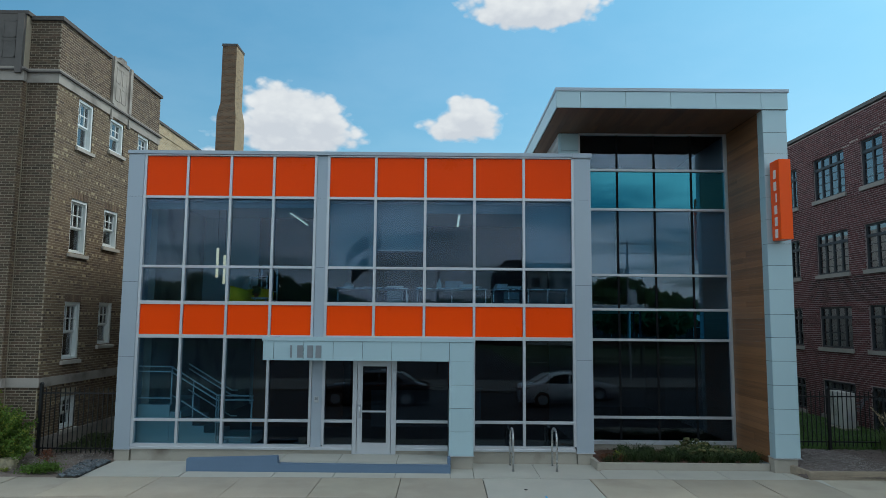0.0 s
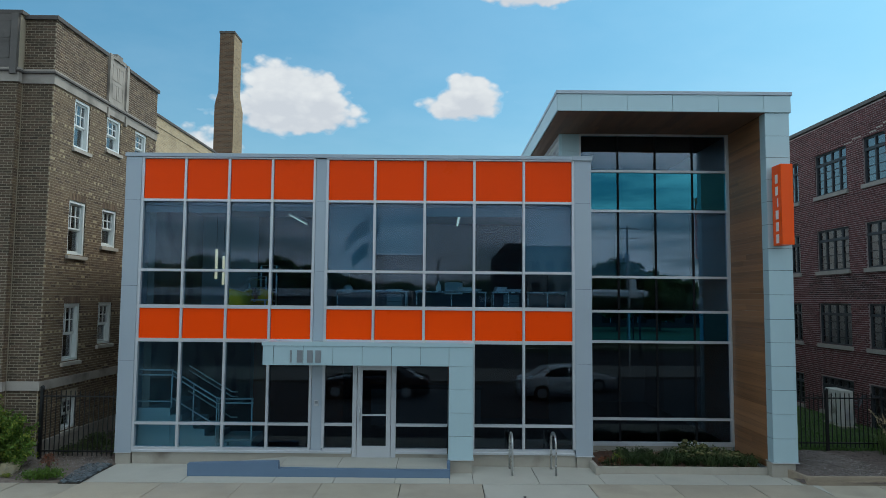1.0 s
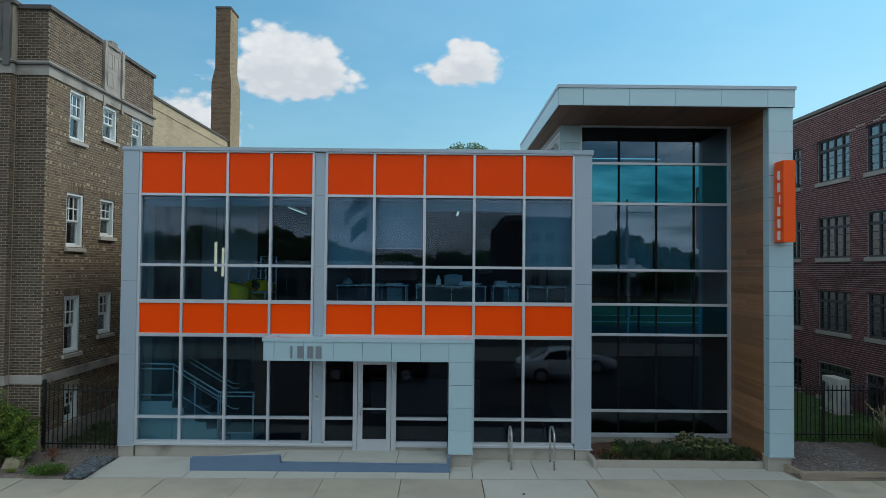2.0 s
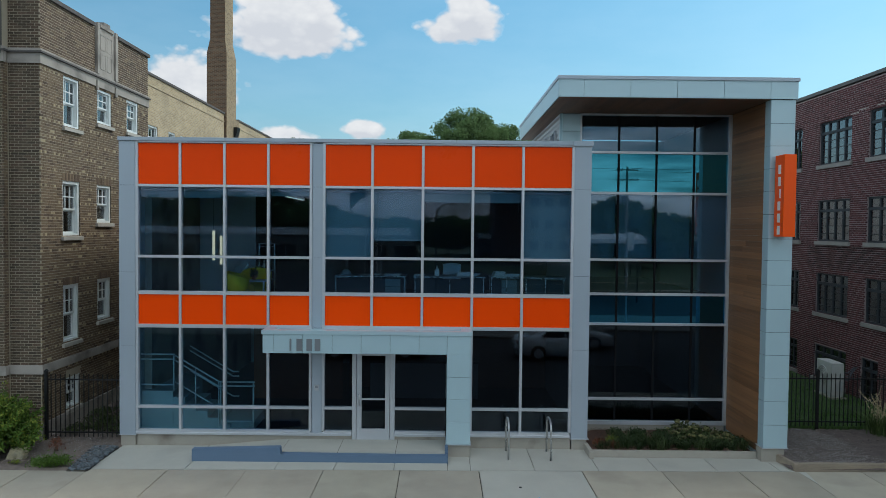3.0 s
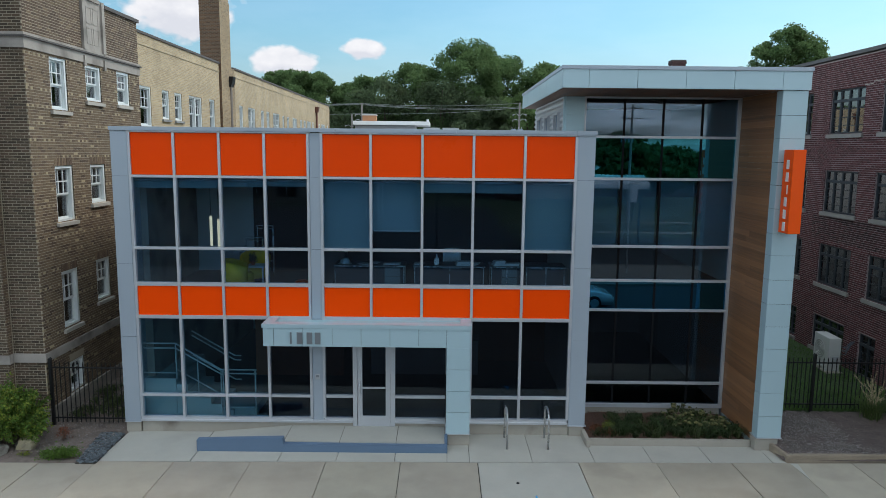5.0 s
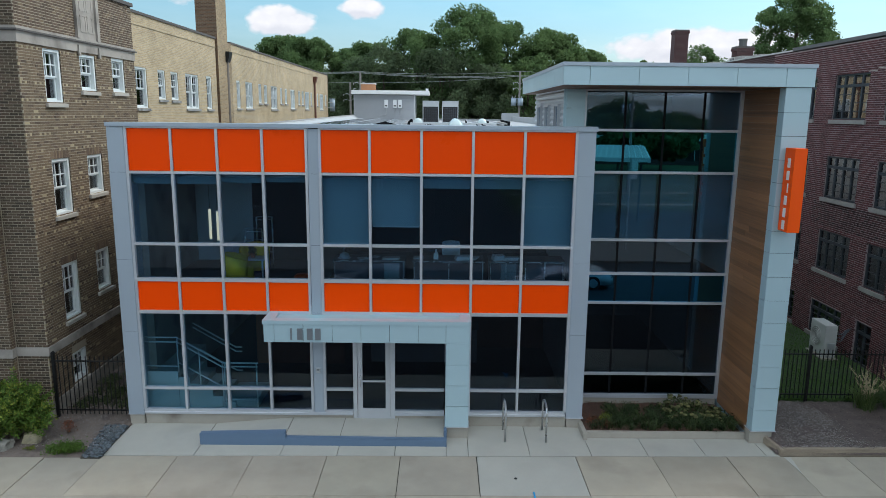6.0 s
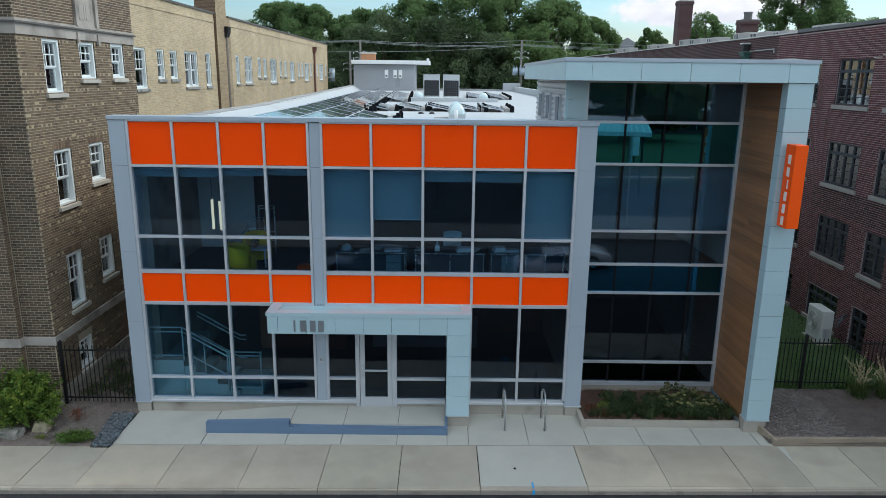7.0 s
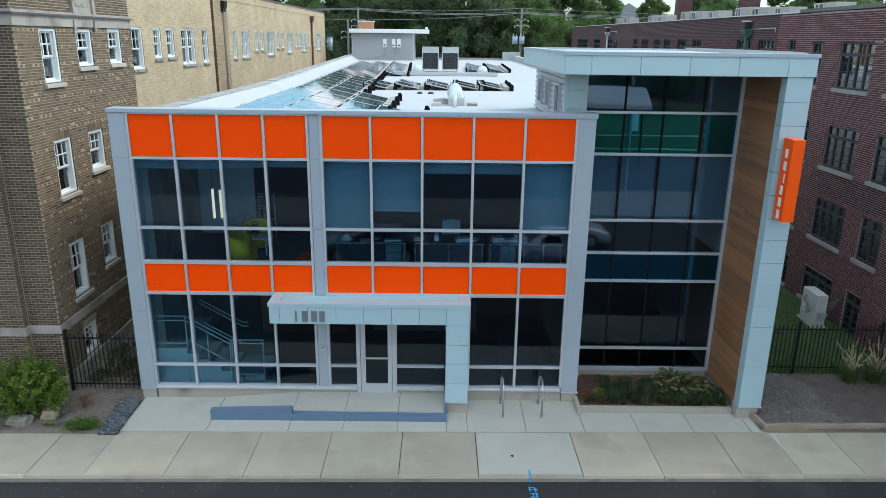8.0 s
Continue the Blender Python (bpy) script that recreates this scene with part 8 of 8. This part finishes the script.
SW, SD, SZ, SR = 6.4, 22.0, 4.62, 4.95
for ya, yb, za, zb in ((0, -SD / 2, SZ, SR), (-SD / 2, -SD, SR, SZ)):
    bm = bmesh.new()
    prism(bm, [(ya, za), (yb, zb), (yb, zb - 0.08), (ya, za - 0.08)], "x", -SW, 0)
    sheet = askew("roof_sheet", bm, GALV, shed)
    for k in range(15):
        x = -0.12 - 0.44 * k
        bm = bmesh.new()
        tube(bm, [(x, ya, za + 0.03), (x, yb, zb + 0.03)], 0.05, 4)
        askew("rib", bm, WHITE_PAINT, sheet)
for d in ((-SW, 0, -0.06, 0.06), (-SW, 0, -SD - 0.06, -SD + 0.06)):
    bm = bmesh.new()
    bx(bm, *d, SZ - 0.30, SZ)
    askew("fascia", bm, WHITE_PAINT, shed)
for x in (-5.9, -0.6):
    for y in (-0.6, -SD + 0.6):
        bm = bmesh.new()
        bx(bm, x - 0.07, x + 0.07, y - 0.07, y + 0.07, -0.1, SZ - 0.06)
        askew("post", bm, DARK_SASH, shed)


def low_building(name, x0, x1, y, d, h, wall_mt, band_mt, label, openings):
    b = root(name, (x0, y, 0), label, "commercial building")
    bm = bmesh.new()
    pierced(bm, "y", y - 0.3, y, x0, x1, -0.3, h, openings)
    part("wall", bm, wall_mt, b)
    box("roof", (x0, x1, y - d, y - 0.3, h - 0.5, h - 0.2), COPING, b)
    box("wall", (x0, x0 + 0.3, y - d, y - 0.3, -0.3, h), wall_mt, b)
    box("wall", (x1 - 0.3, x1, y - d, y - 0.3, -0.3, h), wall_mt, b)
    box("wall", (x0, x1, y - d - 0.3, y - d, -0.3, h), wall_mt, b)
    box("roof_band", (x0 - 0.1, x1 + 0.1, y - 0.1, y + 0.25, h - 0.9, h + 0.1), band_mt, b)
    box("floor", (x0, x1, y - d, y - 0.3, -0.3, -0.02), CARPET, b)
    for a, c, e, f in openings:
        w = box("window", (a, c, y - 0.2, y - 0.15, e, f), CAR_GLASS, b)
        box("window_frame", (a, c, y - 0.22, y - 0.1, f - 0.08, f), ALU, w)
        box("window_frame", ((a + c) / 2 - 0.04, (a + c) / 2 + 0.04, y - 0.22, y - 0.1, e, f), ALU, w)
    return b


low_building("shop_building", -32, 4, -76, 22, 5.2, FAR_PAVE, WHITE_PAINT, "long low pale commercial building across the street", [(-30 + 4 * k, -27.2 + 4 * k, 0.6, 3.0) for k in range(9)])
low_building("shop_building", 14, 60, -92, 24, 4.6, FAR_RED_X, WHITE_PAINT, "long low brick building with a white roof band", [(16 + 4.4 * k, 18.8 + 4.4 * k, 0.6, 2.8) for k in range(10)])
low_building("warehouse", 17.2, 20.1, -84, 12, 12.2, FAR_RED_X, SCHOOL_COPING, "tall narrow dark brick building across the street", [(17.9, 18.6, 7.5, 9.5), (18.9, 19.6, 7.5, 9.5)])
low_building("warehouse", 16.0, 17.15, -84.2, 12, 10.8, FAR_RED_X, SCHOOL_COPING, "narrow dark brick annexe of the tall building", [(16.3, 16.8, 5.5, 7.0)])
low_building("office_block", 20.6, 28.2, -87, 14, 12.1, BACK_WALL, COPING, "pale rendered block beyond the car park", [(21.4 + 2.2 * k, 22.6 + 2.2 * k, z, z + 1.4) for k in range(3) for z in (2.2, 5.4, 8.6)])

for k in range(22):
    x = -62 + 7.0 * k + rng.uniform(-2, 2)
    tree(x, -124 + rng.uniform(-6, 6), rng.uniform(10.5, 12.5) if x < -17 else rng.uniform(5.6, 8.0), rng.uniform(4.5, 7), 300 + k, LEAF, 5200, 0.36)
tree(32, -76, 9.4, 4.6, 331, LEAF, 5000, 0.38)
tree(39, -80, 7.6, 4.4, 332, LEAF, 5000, 0.38)
tree(-16, -118, 9.5, 5.5, 333, LEAF, 5000, 0.38)
utility_pole(26.8, -50.8, 11.7, "wooden utility pole across the street", True, "cross")
utility_pole(-22, -40, 12.5, "wooden utility pole across the street", False, "cross")
utility_pole(60, -40, 12.5, "wooden utility pole far along the street", False, "cross")
for z in (12.35, 12.1, 11.2, 9.6):
    wire("overhead_cable", [(-22, -40, z), (26.8, -50.8, z - 0.8), (60, -40, z)], 0.7, "sagging overhead cable across the street")


def flagpole(x, y, h, flags):
    """A tapered pole; flags are (height of the top edge, length, drop at the free end, materials, seed), flying towards -x."""
    f = root("flagpole", (x, y, -0.1), "slim metal flagpole with drooping flags", "flagpole", "flagpoles")
    bm = bmesh.new()
    tube(bm, [(x, y, -0.1), (x, y, h * 0.5), (x, y, h)], 0.10, 10, True, 0.05)
    part("pole", bm, GALV, f)
    bm = bmesh.new()
    bmesh.ops.create_uvsphere(bm, u_segments=10, v_segments=8, radius=0.12)
    for v in bm.verts:
        v.co += Vector((x, y, h + 0.10))
    part("finial", bm, GALV, f)
    for top, length, drop, mt, seed in flags:
        V, F, nx, nz = [], [], 22, 13
        for j in range(nz + 1):
            for i in range(nx + 1):
                u, w = i / nx, j / nz
                V.append((x - 0.08 - length * u, y + 0.22 * math.sin(6 * u + seed + 0.8 * w) * u, top - 1.5 * w - drop * u ** 1.4 - 0.08 * math.sin(8 * u + seed)))
        for j in range(nz):
            for i in range(nx):
                q = j * (nx + 1) + i
                F.append((q, q + 1, q + nx + 2, q + nx + 1))
        raw("flag", V, F, mt, f, "cloth flag", mats=[j % 2 for j in range(nz) for i in range(nx)])


flagpole(0.25, -55, 12.4, [(12.2, 2.2, 1.9, [RED_FLAG, WHITE_PAINT], 1), (9.9, 1.5, 1.3, [CAR_DARK, CAR_DARK], 2)])
flagpole(1.45, -55.5, 12.6, [(12.3, 0.55, 1.1, [RED_FLAG, WHITE_PAINT], 3)])
flagpole(2.0, -54.4, 9.6, [])


def street_lamp(x, y, h, reach=1.0):
    s = root("street_lamp", (x, y, -0.1), "grey street lamp with a curved arm", "street lamp", "street lamps")
    bm = bmesh.new()
    tube(bm, [(x, y, -0.1), (x, y, h * 0.5), (x, y, h - 0.6)] + [(x + reach * (1 - math.cos(t)), y, h - 0.6 + 0.6 * math.sin(t)) for t in [0.3, 0.7, 1.1, 1.5]], 0.075, 8, True, 0.03)
    part("pole", bm, DARK_SASH, s)
    box("lamp_head", (x + reach * 0.88, x + reach * 0.88 + 0.5, y - 0.12, y + 0.12, h - 0.06, h + 0.07), DARK_SASH, s, bevel=0.03)


banner = root("banner_post", (18.8, -20.6, -0.1), "slim post with a narrow pale vertical banner", "sign")
bm = bmesh.new()
tube(bm, [(18.8, -20.6, -0.1), (18.8, -20.6, 5.3)], 0.05, 10)
part("post", bm, GALV, banner)
box("banner_panel", (18.86, 19.22, -20.62, -20.60, 4.15, 5.2), WHITE_PAINT, banner, bevel=0.004)
for z in (4.15, 5.2):
    box("arm", (18.80, 19.22, -20.615, -20.605, z - 0.012, z + 0.012), GALV, banner)
street_lamp(7.75, -30, 6.95)
street_lamp(30, -30, 8.0)


# parked cars on the far side of the street
def car(at, paint, label, rz=0):
    c = root("parked_car", (0, 0, 0), label, "car", "parked cars")
    secs = []
    # outline along the length: x, half width, belt height, roof height
    L = [(-2.38, 0.62, 0.62, 0.62), (-2.25, 0.78, 0.86, 0.86), (-1.75, 0.87, 0.95, 0.97), (-1.15, 0.90, 0.96, 1.33), (-0.55, 0.90, 0.95, 1.43), (0.15, 0.90, 0.94, 1.42), (0.65, 0.90, 0.92, 1.22), (1.05, 0.89, 0.90, 0.94), (1.75, 0.87, 0.82, 0.83), (2.25, 0.80, 0.68, 0.68), (2.42, 0.64, 0.52, 0.52)]
    bm = bmesh.new()
    prev = None
    for x, w, b, t in L:
        top_w = w if t - b < 0.05 else w * 0.74
        half = [(-w * 0.92, 0.20), (-w, 0.45), (-w, b - 0.05), (-w * 0.96, b), (-top_w * 0.96, max(b, t - 0.04)), (-top_w * 0.7, t)]
        ring = [bm.verts.new((x, y, z)) for y, z in half + [(-y, z) for y, z in half[::-1]]]
        if prev:
            for i in range(len(ring) - 1):
                f = bm.faces.new((prev[i], prev[i + 1], ring[i + 1], ring[i]))
            bm.faces.new((prev[-1], prev[0], ring[0], ring[-1]))
        else:
            bm.faces.new(ring)
        prev = ring
    bm.faces.new(prev[::-1])
    part("body", bm, paint, c, smooth=True)
    for s in (-1, 1):
        bm = bmesh.new()
        prism(bm, [(-1.32, 0.99), (-1.0, 1.27), (-0.5, 1.36), (-0.36, 1.36), (-0.36, 0.99)], "y", s * 0.86, s * 0.80)
        part("side_window", bm, CAR_GLASS, c)
        bm = bmesh.new()
        prism(bm, [(-0.28, 0.99), (-0.28, 1.36), (0.12, 1.35), (0.52, 1.20), (0.86, 0.98)], "y", s * 0.86, s * 0.80)
        part("side_window", bm, CAR_GLASS, c)
        for x in (-1.42, 1.45):
            bm = bmesh.new()
            bmesh.ops.create_cone(bm, cap_ends=True, segments=24, radius1=0.32, radius2=0.32, depth=0.20)
            bmesh.ops.transform(bm, matrix=Matrix.Translation((x, s * 0.84, 0.32)) @ Matrix.Rotation(math.pi / 2, 4, "X"), verts=bm.verts)
            wh = part("wheel", bm, RUBBER, c, "black tyre")
            bm = bmesh.new()
            bmesh.ops.create_cone(bm, cap_ends=True, segments=20, radius1=0.20, radius2=0.20, depth=0.03)
            bmesh.ops.transform(bm, matrix=Matrix.Translation((x, s * 0.95, 0.32)) @ Matrix.Rotation(math.pi / 2, 4, "X"), verts=bm.verts)
            part("rim", bm, ALU, wh)
        box("headlight", (2.18, 2.34, s * 0.68 - 0.1, s * 0.68 + 0.1, 0.55, 0.66), GLASS_OLD, c, bevel=0.02)
        box("tail_light", (-2.33, -2.2, s * 0.66 - 0.1, s * 0.66 + 0.1, 0.70, 0.82), RED_FLAG, c, bevel=0.02)
    bm = bmesh.new()
    v = [bm.verts.new(p) for p in ((0.20, -0.60, 1.405), (0.20, 0.60, 1.405), (1.0, 0.72, 0.985), (1.0, -0.72, 0.985))]
    bm.faces.new(v)
    v = [bm.verts.new(p) for p in ((-1.18, -0.60, 1.345), (-1.18, 0.60, 1.345), (-1.74, 0.70, 1.0), (-1.74, -0.70, 1.0))]
    bm.faces.new(v)
    part("windscreen", bm, CAR_GLASS, c)
    c.matrix_basis = pose(*at, 0, 0, rz)
    return c


car((13.55, -12.6, -0.13), CAR_WHITE, "white saloon car parked across the street")
car((5.2, -12.6, -0.13), CAR_DARK, "dark saloon car parked across the street", 180)

# ================================================================ single bricks of the nearest stretches
def brick_parts(name, rects, plane, c, side, mts, parent, tones):
    cache = {}
    for q, t in zip(rects, tones):
        w, h = round(q[1] - q[0], 3), round(q[3] - q[2], 3)
        key = (w, h, t)
        if key not in cache:
            bm = bmesh.new()
            if plane == "x":
                bx(bm, -0.03 if side > 0 else 0.0, 0.0 if side > 0 else 0.03, 0, w, 0, h)
            else:
                bx(bm, 0, w, 0.0 if side < 0 else -0.03, 0.03 if side < 0 else 0.0, 0, h)
            me = bpy.data.meshes.new(name)
            bm.to_mesh(me)
            bm.free()
            me.materials.append(mts[t])
            cache[key] = me
        ob = new(name, cache[key])
        ob.parent = parent
        ob.matrix_parent_inverse = Matrix.Translation(parent.location).inverted()
        j = rng.uniform(-0.0025, 0.0025)
        ob.location = (c + j, q[0], q[2]) if plane == "x" else (q[0], c + j, q[2])


brick_parts("brick", [q for q, _ in near], "x", PX, 1, [BRICK_TAN, BRICK_BROWN, BRICK_PALE], house, [t for _, t in near])
brick_parts("brick", near_r, "x", RX, -1, [BRICK_RED], school, [0] * len(near_r))
